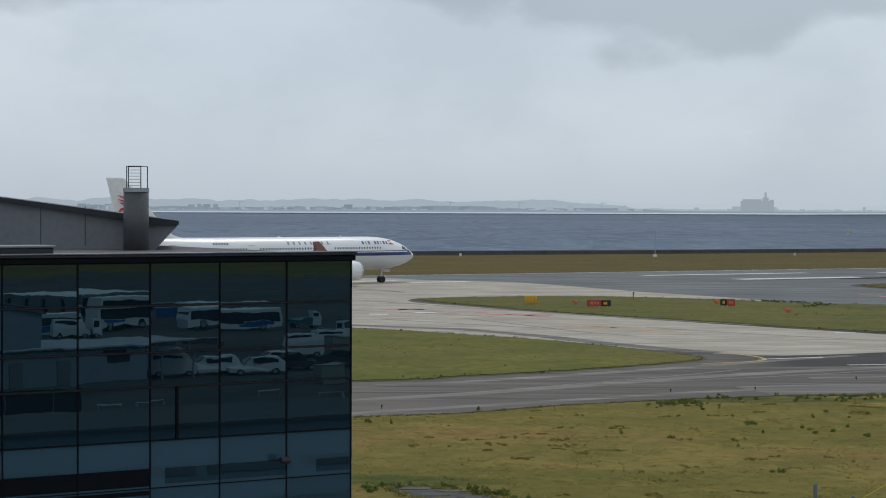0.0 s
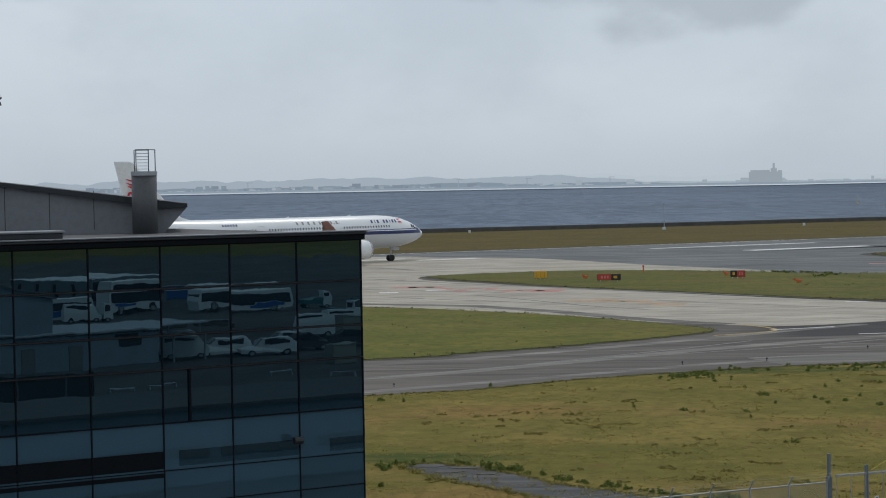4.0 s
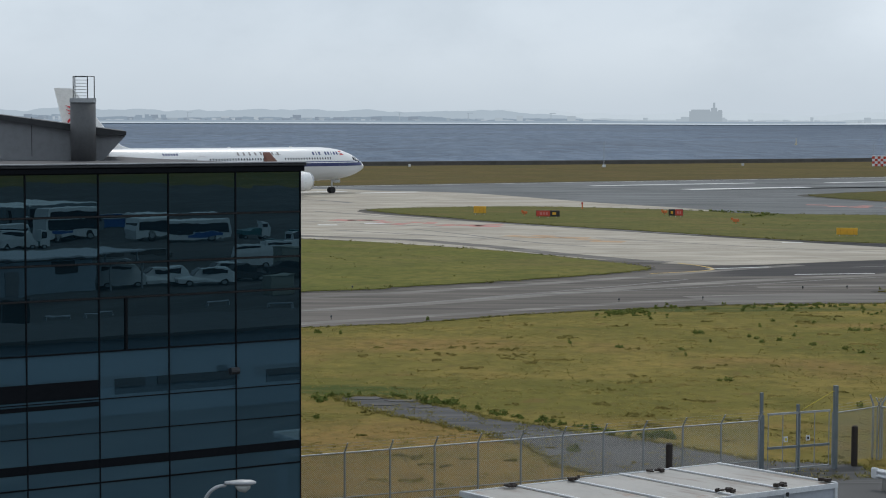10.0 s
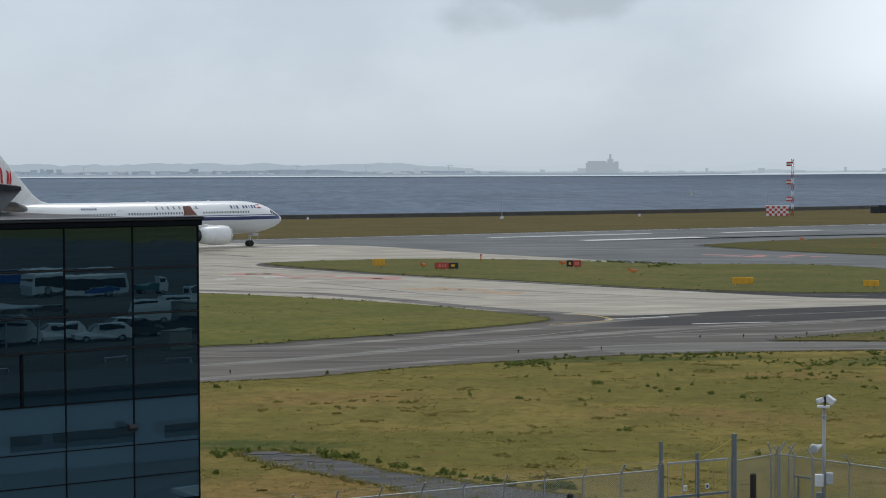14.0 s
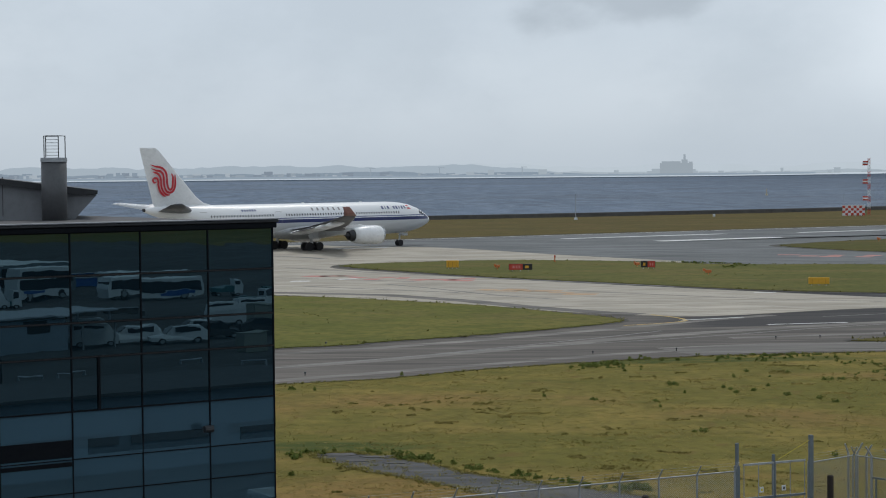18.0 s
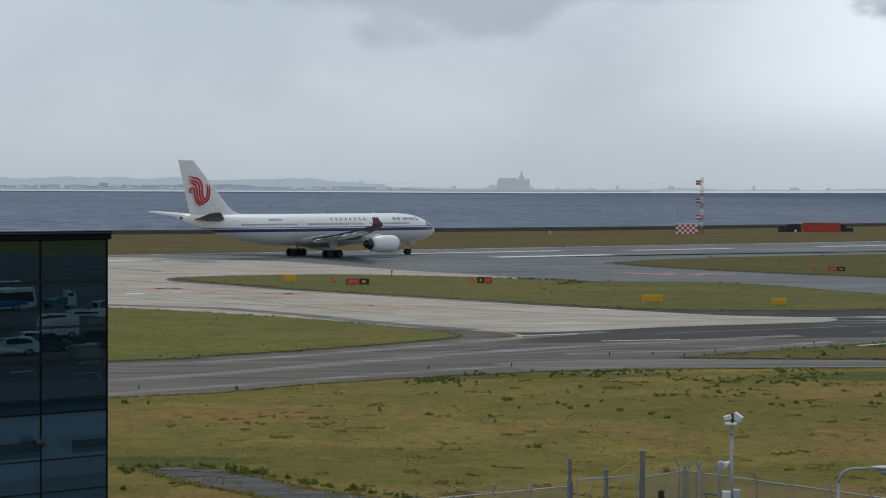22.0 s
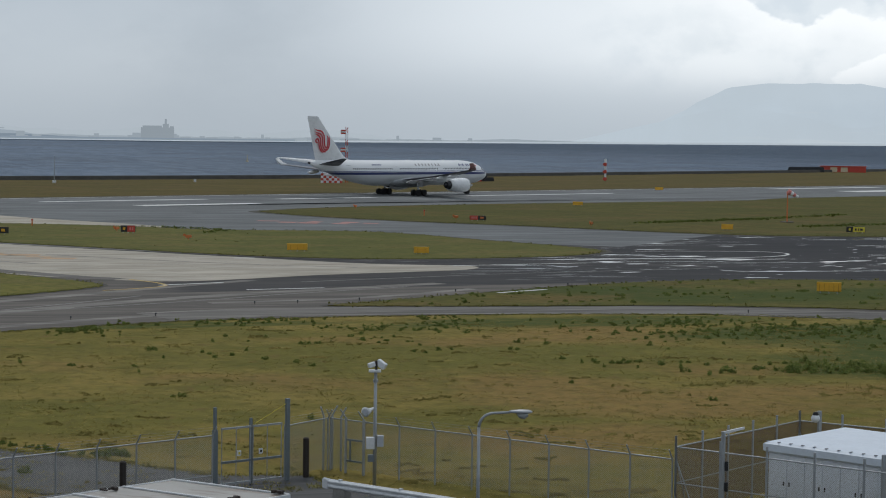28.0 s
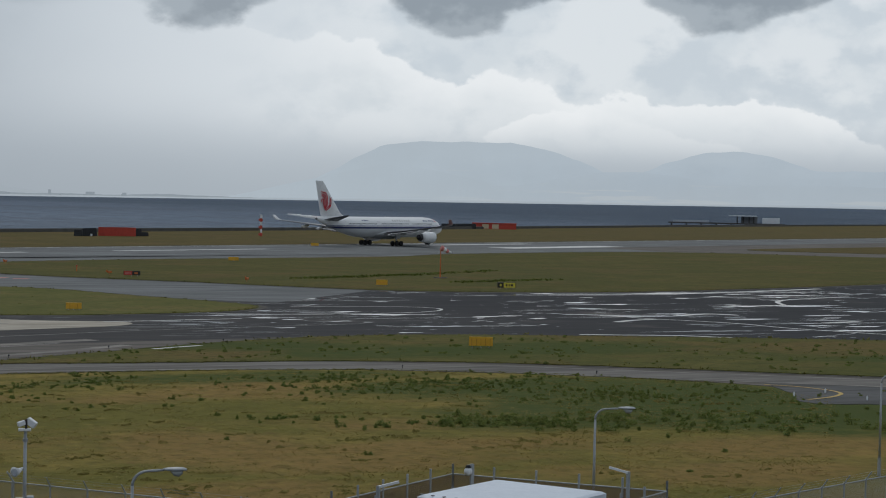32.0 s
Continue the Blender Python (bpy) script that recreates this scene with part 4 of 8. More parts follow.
    # channel buoys
    for p in ((218, 1000),):
        t = thing("channel_buoy", "pale channel buoy afloat off the seawall", "buoy", pose(p[0], p[1] + 60, -1.5), "buoys in the bay")
        part("float", rod(B(), (0, 0, 0), (0, 0, 0.8), 0.8, 12, 0.6), "lemon_pale", t)
        part("tower", rod(B(), (0, 0, 0.8), (0, 0, 3.2), 0.3, 8, 0.16), "lemon_pale", t)
        part("top_mark", rod(B(), (0, 0, 3.2), (0, 0, 3.7), 0.28, 8, 0.1), "lemon_pale", t)


# ---- glass office building ----
def glass_building():
    C = Vector((-2.618, 55.939, 0))
    W, NP, DEPTH = 2.044, 14, 16.0
    lines = [11.45, 10.31, 9.05, 8.12, 6.68, 5.40, 4.50, 3.14, 1.67, 0.12]
    left = C - DIR * W * NP
    root = thing("office_building", "dark blue glass office building with a flat roof", "building", Matrix.Translation(C) @ Matrix.Rotation(math.atan2(DIR.y, DIR.x), 4, "Z"), "", "structure")
    # local frame: x along the facade (negative to its far left end), y into the building
    ln = W * NP
    part("core", box(B(), (-ln / 2, DEPTH / 2 + 0.12, 5.7), (ln - 0.1, DEPTH - 0.1, 11.4)), "frame", root, "dark inner walls")
    rg = random.Random(11)
    # panes bow out slightly, as sealed units do
    sheets = []
    for a, b in zip(lines, lines[1:]):
        h, hw, bow = a - b - 0.025, W / 2 - 0.015, 0.00018 * (a - b) ** 2
        bm = box(B(), (0, 0.012, 0), (2 * hw, 0.02, h))
        rows = []
        for j in range(9):
            v = j / 8
            yy = -0.002 - bow * (1 - (2 * v - 1) ** 2)
            rows.append([bm.verts.new((sx * hw, yy, h * (v - 0.5))) for sx in (-1, 1)])
        for r, q in zip(rows, rows[1:]):
            bm.faces.new((r[0], r[1], q[1], q[0])).smooth = True
        sheets.append(mesh("pane", bm, "glass_blue" if b < 6.0 else "glass"))
    for k in range(NP):
        x1, x0 = -k * W, -(k + 1) * W
        for i, (a, b) in enumerate(zip(lines, lines[1:])):
            p = share("pane", sheets[i], root, pose((x0 + x1) / 2, 0.0, (a + b) / 2, rg.uniform(-0.05, 0.05), 0, rg.uniform(-0.10, 0.10)))
    for k in range(NP + 1):
        part("mullion", box(B(), (-k * W, 0.0, 2.9), (0.028, 0.06, 5.8)), "frame", root)
        part("mullion", box(B(), (-k * W, -0.004, 8.65), (0.034, 0.06, 5.7)), "frame", root, "broad upper mullion")
    for z in lines[:-1]:
        if z in (10.31, 9.05, 8.12):
            part("transom", box(B(), (-ln / 2, -0.012, z), (ln, 0.06, 0.036)), "transom", root, "broad grey-brown transom")
            for dz in (-0.025, 0.023):
                part("transom_gasket", box(B(), (-ln / 2, -0.008, z + dz), (ln, 0.05, 0.010)), "frame", root)
        else:
            part("transom", box(B(), (-ln / 2, -0.005, z), (ln, 0.06, 0.026 if z not in (6.68, 3.14) else 0.042)), "frame", root)
    part("fascia", bevel(box(B(), (-ln / 2 + 0.02, 0.08, 11.535), (ln + 0.12, 0.44, 0.15)), 0.015), "frame", root, "black band under the roof edge")
    part("roof_edge", bevel(box(B(), (-ln / 2 + 0.03, 0.06, 11.655), (ln + 0.18, 0.52, 0.085)), 0.02), "cap", root, "dark metal roof edge")
    part("drip_edge", box(B(), (-ln / 2 + 0.03, 0.05, 11.712), (ln + 0.20, 0.56, 0.025)), "clad", root, "thin pale flashing")
    part("roof_deck", box(B(), (-ln / 2, DEPTH / 2 + 0.3, 11.5), (ln, DEPTH, 0.24)), "roofing", root)
    part("roof_upstand", bevel(box(B(), (-ln / 2 - 4.35, 0.9, 11.80), (ln - 8.7, 1.1, 0.15)), 0.02), "cap", root)
    part("upstand_coping", bevel(box(B(), (-ln / 2 - 4.35, 0.88, 11.905), (ln - 8.62, 1.18, 0.06)), 0.015), "clad", root, "grey coping on the raised roof edge")
    part("end_wall", box(B(), (-0.03, DEPTH / 2 + 0.05, 5.7), (0.1, DEPTH - 0.1, 11.4)), "frame", root)
    part("vertical_strip", box(B(), (-2.62 * W, -0.03, 7.4), (0.06, 0.06, 1.44)), "frame", root)
    for x1, x0, z1, z0 in ((-3.0, -NP, 5.93, 5.46), (-3.0, -NP, 5.34, 5.22), (-1.0, -2.8, 5.92, 5.50), (0.0, -0.55, 5.88, 5.52), (0.0, -NP, 3.78, 3.54), (0.0, -1.9, 1.62, 1.2)):
        part("dark_strip", box(B(), ((x0 + x1) / 2 * W, -0.012, (z0 + z1) / 2), ((x1 - x0) * W - 0.06, 0.012, z1 - z0)), "frame" if x0 < -4 else "glass", root, "thin dark strip laid over the panes")
    part("facade_lamp", rod(rod(B(), (-1.12 * W, -0.05, 5.95), (-1.12 * W, -0.35, 5.95), 0.03, 6), (-1.12 * W - 0.12, -0.38, 5.95), (-1.12 * W + 0.14, -0.38, 5.95), 0.1, 10), "cap", root)

    # mono-pitch plant room on the roof, its eave overhanging
    t = thing("plant_room", "grey metal-clad rooftop plant room with a sloping roof", "plant room", Matrix.Translation((-8.97, 61.35, 0)) @ Matrix.Rotation(radians(9), 4, "Z"))
    bm = B()
    prof = [(0, 11.6), (0, 12.38), (-4.6, 13.08), (-14, 14.2), (-14, 11.6)]
    loft(bm, [[Vector((x, y, z)) for x, z in prof] for y in (0.0, 6.0)])
    bmesh.ops.recalc_face_normals(bm, faces=bm.faces)
    part("wall", bm, "clad", t)
    for x in (-2.15, -3.5, -4.85, -6.2, -7.55, -8.9):
        part("cladding_joint", box(B(), (x, -0.008, 12.25 - 0.05 * x), (0.022, 0.016, 1.05 - 0.08 * x)), "cap", t)
    bm = B()
    loft(bm, [[Vector((0.72, y, 12.40)), Vector((0.72, y, 12.52)), Vector((-4.6, y, 13.22)), Vector((-14, y, 14.36)), Vector((-14, y, 14.24)), Vector((-4.6, y, 13.08)), Vector((0.0, y, 12.38))] for y in (-0.25, 6.2)])
    bmesh.ops.recalc_face_normals(bm, faces=bm.faces)
    part("roof", bm, "cap", t, "dark sloping roof edge")
    bm = B()
    loft(bm, [[Vector((0, y, 11.62)), Vector((0.7, y, 12.38)), Vector((0, y, 12.38))] for y in (0.02, 6.0)])
    bmesh.ops.recalc_face_normals(bm, faces=bm.faces)
    part("eave_soffit", bm, "clad", t)

    # round flue with a guard cage
    c = Vector((-9.42, 60.4, 0))
    t = thing("roof_flue", "dark grey round flue with a pale rim and guard rails", "chimney", Matrix.Translation(c))
    part("shaft", rod(B(), (0, 0, 11.6), (0, 0, 13.42), 0.385, 32), "flue", t, "", True)
    part("rim", rod(B(), (0, 0, 13.40), (0, 0, 13.53), 0.40, 32), "galv", t, "pale metal rim")
    for k in range(4):
        x = (-0.32, -0.19, 0.19, 0.32)[k]
        part("guard_post", rod(B(), (x, (0.18, -0.3, -0.3, 0.18)[k], 13.5), (x, (0.18, -0.3, -0.3, 0.18)[k], 14.2), 0.015, 8), "cap", t)
    for k in range(7):
        part("rung", rod(B(), (-0.19, -0.3, 13.6 + k * 0.095), (0.19, -0.3, 13.6 + k * 0.095), 0.009, 6), "galv", t)
    part("guard_rail", pipe(B(), [(-0.32, 0.18, 14.19), (-0.19, -0.3, 14.19), (0.19, -0.3, 14.19), (0.32, 0.18, 14.19)], 0.012, 6), "cap", t)

    # weather mast on the plant room
    t = thing("weather_mast", "grey rooftop mast with a bracket and wind sensors", "mast", pose(-14.9, 60.3, 13.6))
    part("mast", rod(B(), (0, 0, 0), (0, 0, 1.35), 0.05, 10), "galv", t)
    part("bracket", box(B(), (0.5, 0, 1.3), (1.1, 0.07, 0.07)), "galv", t)
    part("sensor_foot", rod(B(), (0.9, 0, 1.32), (0.9, 0, 1.62), 0.085, 12, 0.06), "galv", t)
    part("sensor_post", rod(B(), (0.9, 0, 1.60), (0.9, 0, 2.16), 0.042, 10, 0.03), "galv", t)
    body = part("anemometer", rod(rod(B(), (0.58, 0, 2.24), (0.94, 0, 2.17), 0.03, 10, 0.06), (0.94, 0, 2.17), (1.10, 0, 2.18), 0.06, 10, 0.035), "galv", t, "propeller anemometer body")
    bm = B()
    loft(bm, [[Vector((x, y, z)) for x, z in ((0.62, 2.20), (0.70, 2.27), (0.56, 2.52), (0.46, 2.58))] for y in (-0.012, 0.012)])
    bmesh.ops.recalc_face_normals(bm, faces=bm.faces)
    part("tail_vane", bm, "galv", body, "upright tail vane")
    for k in range(4):
        a = math.tau * k / 4 + 0.5
        part("propeller_blade", rod(B(), (1.11, 0, 2.18), (1.14, 0.17 * math.cos(a), 2.18 + 0.17 * math.sin(a)), 0.016, 6, 0.03), "cap", body)


def canopy():
    """Pale roof of the walkway below the viewing deck."""
    t = thing("walkway_roof", "pale grey flat walkway roof on round posts", "roof", None, "", "structure")
    outline = [Vector(p) for p in ((-3.9, 19.75), (-2.45, 18.5), (-3.6, 9.0), (-14.0, 9.0), (-14.0, 26.0), (-11.0, 25.9))]
    part("roof_slab", slab(B(), outline, 9.0, 8.7), "pale_panel", t)
    for x, y in ((-12, 12), (-5.5, 12), (-12, 22)):
        part("post", rod(B(), (x, y, 0), (x, y, 8.72), 0.12, 14), "white_steel", t)


# ---- airliner ----
def airliner():
    """Twin-engined wide-body; local x forwards from the nose tip, z up from the ground."""
    k = Mat("airliner_paint", 0.28, 0, 0.5)
    z, x = k.axis(2), k.axis(0)
    white, grey, navy, thin = (0.85, 0.855, 0.86), (0.62, 0.635, 0.65), (0.014, 0.026, 0.125), (0.05, 0.075, 0.22)
    col = k.mix(k.math("LESS_THAN", z, 4.66), white, grey)
    band = k.math("MULTIPLY", k.math("GREATER_THAN", z, 4.66), k.math("LESS_THAN", z, 5.22))
    line = k.math("MULTIPLY", k.math("GREATER_THAN", z, 5.36), k.math("LESS_THAN", z, 5.50))
    front = k.math("LESS_THAN", x, -0.9)
    col = k.mix(k.math("MULTIPLY", band, front), col, navy)
    col = k.mix(k.math("MULTIPLY", line, front), col, thin)
    soot = k.ramp(k.noise(0.35, 5, (0.4, 1, 1.6)), 0.45, 0.75)
    col = k.mix(k.math("MULTIPLY", soot, 0.07), col, (0.40, 0.39, 0.37))
    k.color(col)
    MAT["livery"] = k.m
    MAT["jet_white"] = plain("airliner_white", (0.82, 0.825, 0.83), 0.3, 0, 0.12, 0.4)
    MAT["jet_grey"] = plain("airliner_grey", (0.50, 0.515, 0.53), 0.35, 0, 0.2, 0.5)
    MAT["wing_grey"] = plain("airliner_wing_grey", (0.13, 0.135, 0.15), 0.4, 0, 0.2, 0.5)
    MAT["tail_grey"] = plain("shaded_tailplane_grey", (0.06, 0.065, 0.075), 0.45, 0, 0.2, 0.5)
    MAT["jet_dark"] = plain("exhaust_metal", (0.05, 0.05, 0.055), 0.4, 0.6, 0.3, 2)
    MAT["bare"] = plain("bare_metal_edge", (0.55, 0.56, 0.58), 0.3, 0.9, 0.15, 1)
    
    MAT["tail_red"] = plain("tail_red", (0.58, 0.018, 0.035), 0.35, 0, 0.1, 1)
    MAT["winglet_red"] = plain("dark_red_winglet", (0.29, 0.145, 0.13), 0.4, 0, 0.3, 1)
    MAT["title_blue"] = plain("title_navy", (0.05, 0.07, 0.20), 0.4, 0, 0.1, 1)
    MAT["title_grey"] = plain("title_grey", (0.34, 0.32, 0.32), 0.4, 0, 0.1, 1)

    jet = thing("airliner", "white twin-engined airliner with a navy stripe and red tail emblem", "airplane")

    # fuselage: stations of x, half width, half height, centre height
    st = [(-0.0, 0.02, 0.02, 4.50), (-0.25, 0.42, 0.42, 4.50), (-0.8, 0.82, 0.84, 4.53), (-1.8, 1.33, 1.38, 4.62), (-3.2, 1.85, 1.95, 4.76), (-5.0, 2.34, 2.42, 4.89), (-7.2, 2.68, 2.70, 4.97), (-9.5, 2.82, 2.82, 5.0),
          (-16, 2.82, 2.82, 5.0), (-24, 2.82, 2.82, 5.0), (-32, 2.82, 2.82, 5.0), (-38, 2.82, 2.82, 5.0), (-41, 2.78, 2.70, 5.13), (-44, 2.62, 2.46, 5.38), (-47, 2.32, 2.12, 5.73), (-50, 1.88, 1.70, 6.13), (-53, 1.32, 1.24, 6.56), (-55.5, 0.80, 0.82, 6.92), (-57.0, 0.46, 0.50, 7.15), (-57.5, 0.30, 0.34, 7.2)]
    n = 40
    bm = loft(B(), [[Vector((x, w * math.cos(math.tau * i / n), zc + h * math.sin(math.tau * i / n))) for i in range(n)] for x, w, h, zc in st])
    bmesh.ops.recalc_face_normals(bm, faces=bm.faces)
    part("fuselage", bm, "livery", jet, "white fuselage with a navy band and grey belly", True)
    part("tail_outlet", rod(B(), (-57.45, 0, 7.2), (-57.85, 0, 7.24), 0.27, 14, 0.22), "jet_dark", jet)
    # belly fairing
    rings = []
    for i in range(13):
        u = i / 12
        s = math.sin(math.pi * u) ** 0.55 if 0 < u < 1 else 0.02
        x = -17.0 - 20 * u
        rings.append([Vector((x, 3.25 * s * math.cos(math.tau * j / 24), 3.35 - 0.15 * s + 1.55 * s * math.sin(math.tau * j / 24))) for j in range(24)])
    bm = loft(B(), rings)
    bmesh.ops.recalc_face_normals(bm, faces=bm.faces)
    part("belly_fairing", bm, "jet_grey", jet, "", True)

    def foil(xl, xt, y, z, th, side):
        """A ring of a wing section between its leading and trailing edge."""
        c = xl - xt
        prof = [(0, 0), (0.02, 0.45), (0.1, 0.85), (0.3, 1.0), (0.6, 0.72), (1, 0.04), (0.6, -0.35), (0.3, -0.55), (0.1, -0.5), (0.02, -0.3)]
        return [Vector((xl - c * u, side * y, z + th * v)) for u, v in prof]

    def skin(rings, side):
        bm = loft(B(), rings)
        bmesh.ops.recalc_face_normals(bm, faces=bm.faces)
        return bm

    for side, nm in ((-1, "right"), (1, "left")):
        sec = [(-19.0, -31.4, 1.5, 3.35, 0.85), (-20.4, -31.6, 3.0, 3.45, 0.75), (-24.8, -32.4, 9.6, 4.1, 0.5), (-30.6, -35.8, 19.5, 5.15, 0.3), (-36.4, -38.9, 28.7, 6.25, 0.15)]
        wing = part("wing", skin([foil(*s, side) for s in sec], side), "wing_grey", jet, "swept dark grey wing", True)
        tip = [(-36.4, -38.9, 28.7, 6.25, 0.15), (-37.3, -39.2, 29.4, 6.7, 0.12), (-38.4, -39.7, 29.7, 7.65, 0.07)]
        part("winglet", skin([foil(*s, side) for s in tip], side), "jet_white" if side > 0 else "winglet_red", wing, "upturned wing tip", True)
        for y, x0, ln in ((5.8, -29.6, 4.6), (12.6, -31.2, 4.4), (17.0, -33.0, 3.9), (21.4, -34.8, 3.3)):
            bmf = B()
            rings = []
            zz = 3.45 + (y - 3) * 0.105
            for i in range(8):
                u = i / 7
                r = 0.47 * math.sin(math.pi * min(0.98, max(0.03, u))) ** 0.6
                rings.append([Vector((x0 - ln * 1.12 * u + 1.2, side * y + r * 0.62 * math.cos(math.tau * j / 10), zz - 0.46 - 0.3 * u + r * math.sin(math.tau * j / 10))) for j in range(10)])
            loft(bmf, rings)
            bmesh.ops.recalc_face_normals(bmf, faces=bmf.faces)
            part("flap_fairing", bmf, "jet_white", wing, "", True)
        # flap panel and slat edge
        part("flap", box(B(), (-33.3, side * 10.2, 3.74), (2.1, 11.0, 0.14), 0, 1, Matrix.Rotation(radians(side * 14), 3, "Z") @ Matrix.Rotation(radians(-13), 3, "Y") @ Matrix.Rotation(radians(side * 6), 3, "X")), "wing_grey", wing, "lowered flap")
        part("slat", rod(B(), (-20.6, side * 3.2, 3.5), (-36.3, side * 28.4, 6.2), 0.16, 8, 0.07), "jet_white", wing, "pale leading edge")
        # engine
        ex, ey, ez = -17.6, side * 9.37, 2.45
        eng = part("engine", loft(B(), [[Vector((ex - dx, ey + r * math.cos(math.tau * i / 28), ez + r * math.sin(math.tau * i / 28))) for i in range(28)] for dx, r in ((0.0, 1.28), (-0.0, 1.42), (0.35, 1.52), (1.4, 1.60), (3.0, 1.58), (4.6, 1.42), (5.7, 1.22), (5.75, 1.08))], True), "jet_white", jet, "white engine nacelle", True)
        part("intake_lip", loft(B(), [[Vector((ex + dx, ey + r * math.cos(math.tau * i / 28), ez + r * math.sin(math.tau * i / 28))) for i in range(28)] for dx, r in ((-0.3, 1.525), (0.02, 1.45), (0.10, 1.36), (0.03, 1.25), (-0.2, 1.2))], False), "bare", eng, "", True)
        part("fan", rod(B(), (ex + 0.02, ey, ez), (ex + 0.05, ey, ez), 1.24, 24), "jet_dark", eng)
        part("exhaust", rod(B(), (ex - 5.7, ey, ez), (ex - 6.7, ey, ez), 1.0, 20, 0.72), "jet_dark", eng, "dark exhaust nozzle")
        part("exhaust_cone", rod(B(), (ex - 6.6, ey, ez), (ex - 7.5, ey, ez), 0.45, 14, 0.08), "jet_dark", eng)
        bm = B()
        loft(bm, [[Vector((a, ey + w, zz)) for a, w in ((xa, 0), (xa - 1, 0.2), (xb, 0.05), (xb, -0.05), (xa - 1, -0.2))] for xa, xb, zz in ((ex - 1.2, ex - 7.2, 3.7), (ex - 4.0, ex - 10.0, 4.25))])
        bmesh.ops.recalc_face_normals(bm, faces=bm.faces)
        part("pylon", bm, "jet_white", eng)
        # tailplane; the right one is coloured dark for its shaded side
        sec = [(-49.2, -55.6, 0.9, 6.9, 0.75), (-56.1, -58.3, 9.65, 8.15, 0.18)]
        part("tailplane", skin([foil(*s, side) for s in sec], side), "jet_white" if side > 0 else "tail_grey", jet, "", True)
        # main gear: leg, brace, four-wheel bogie
        gx, gy = -28.85, side * 5.34
        gear = part("main_gear", rod(B(), (gx, gy, 0.75), (gx, gy * 0.86, 3.6), 0.24, 12), "jet_grey", jet, "main undercarriage leg")
        part("brace", rod(B(), (gx, gy, 1.9), (gx, gy * 0.55, 3.0), 0.1, 8), "jet_grey", gear)
        part("bogie_beam", rod(B(), (gx - 1.0, gy, 0.7), (gx + 1.0, gy, 0.7), 0.15, 8), "jet_dark", gear)
        part("gear_door", box(B(), (gx, gy + side * 0.42, 2.75), (1.9, 0.06, 1.5)), "jet_grey", gear)
        for wx in (-0.99, 0.99):
            for wy in (-0.7, 0.7):
                bmw = rod(B(), (gx + wx, gy + wy - 0.24, 0.70), (gx + wx, gy + wy + 0.24, 0.70), 0.70, 22)
                part("wheel", bmw, "black", gear, "black tyre")
    # nose gear
    gear = part("nose_gear", rod(B(), (-6.67, 0, 0.5), (-6.5, 0, 2.5), 0.15, 10), "jet_grey", jet, "nose undercarriage leg")
    for wy in (-0.36, 0.36):
        part("wheel", rod(B(), (-6.67, wy - 0.17, 0.53), (-6.67, wy + 0.17, 0.53), 0.53, 20), "black", gear, "black tyre")
    part("gear_door", box(B(), (-5.8, 0.5, 2.05), (1.2, 0.04, 0.5)), "jet_grey", gear)
    part("gear_door", box(B(), (-5.8, -0.5, 2.05), (1.2, 0.04, 0.5)), "jet_grey", gear)

    # fin with its red emblem of curved bands
    rings = []
    for xl, xt, zz, th in ((-44.0, -55.6, 7.55, 0.10), (-46.6, -56.0, 8.25, 0.30), (-47.9, -56.25, 9.2, 0.34), (-55.0, -58.25, 17.0, 0.13), (-55.4, -58.25, 17.2, 0.04)):
        prof = [(0, 0), (0.03, 0.5), (0.12, 0.9), (0.35, 1.0), (0.65, 0.7), (1, 0.05)]
        c = xl - xt
        rings.append([Vector((xl - c * u, th * v, zz)) for u, v in prof] + [Vector((xl - c * u, -th * v, zz)) for u, v in prof[-2:0:-1]])
    bm = loft(B(), rings)
    bmesh.ops.recalc_face_normals(bm, faces=bm.faces)
    fin = part("fin", bm, "jet_white", jet, "white tail fin")
    bands = [[(-56.56, 14.53), (-55.67, 14.22), (-54.6, 14.03), (-53.85, 13.46), (-53.55, 12.62), (-53.5, 11.55), (-53.3, 10.72), (-52.9, 10.45), (-52.55, 10.85), (-52.45, 11.75), (-52.45, 12.6), (-52.75, 13.05)],
             [(-56.47, 13.92), (-55.67, 13.62), (-54.75, 13.42), (-54.25, 12.95), (-54.1, 12.1), (-54.05, 11.15), (-53.7, 10.3), (-53.05, 9.98), (-52.4, 10.3), (-52.05, 11.1), (-52.0, 12.1), (-52.05, 12.95)],
             [(-56.2, 13.35), (-55.45, 13.15), (-54.9, 12.75), (-54.65, 12.1), (-54.6, 11.15), (-54.35, 10.3), (-53.7, 9.7), (-53.05, 9.6)],
             [(-55.4, 11.75), (-55.85, 11.6), (-56.1, 11.95), (-55.85, 12.32), (-55.35, 12.28), (-55.15, 11.75), (-55.1, 11.0), (-54.8, 10.2), (-54.25, 9.6), (-53.85, 9.38)]]
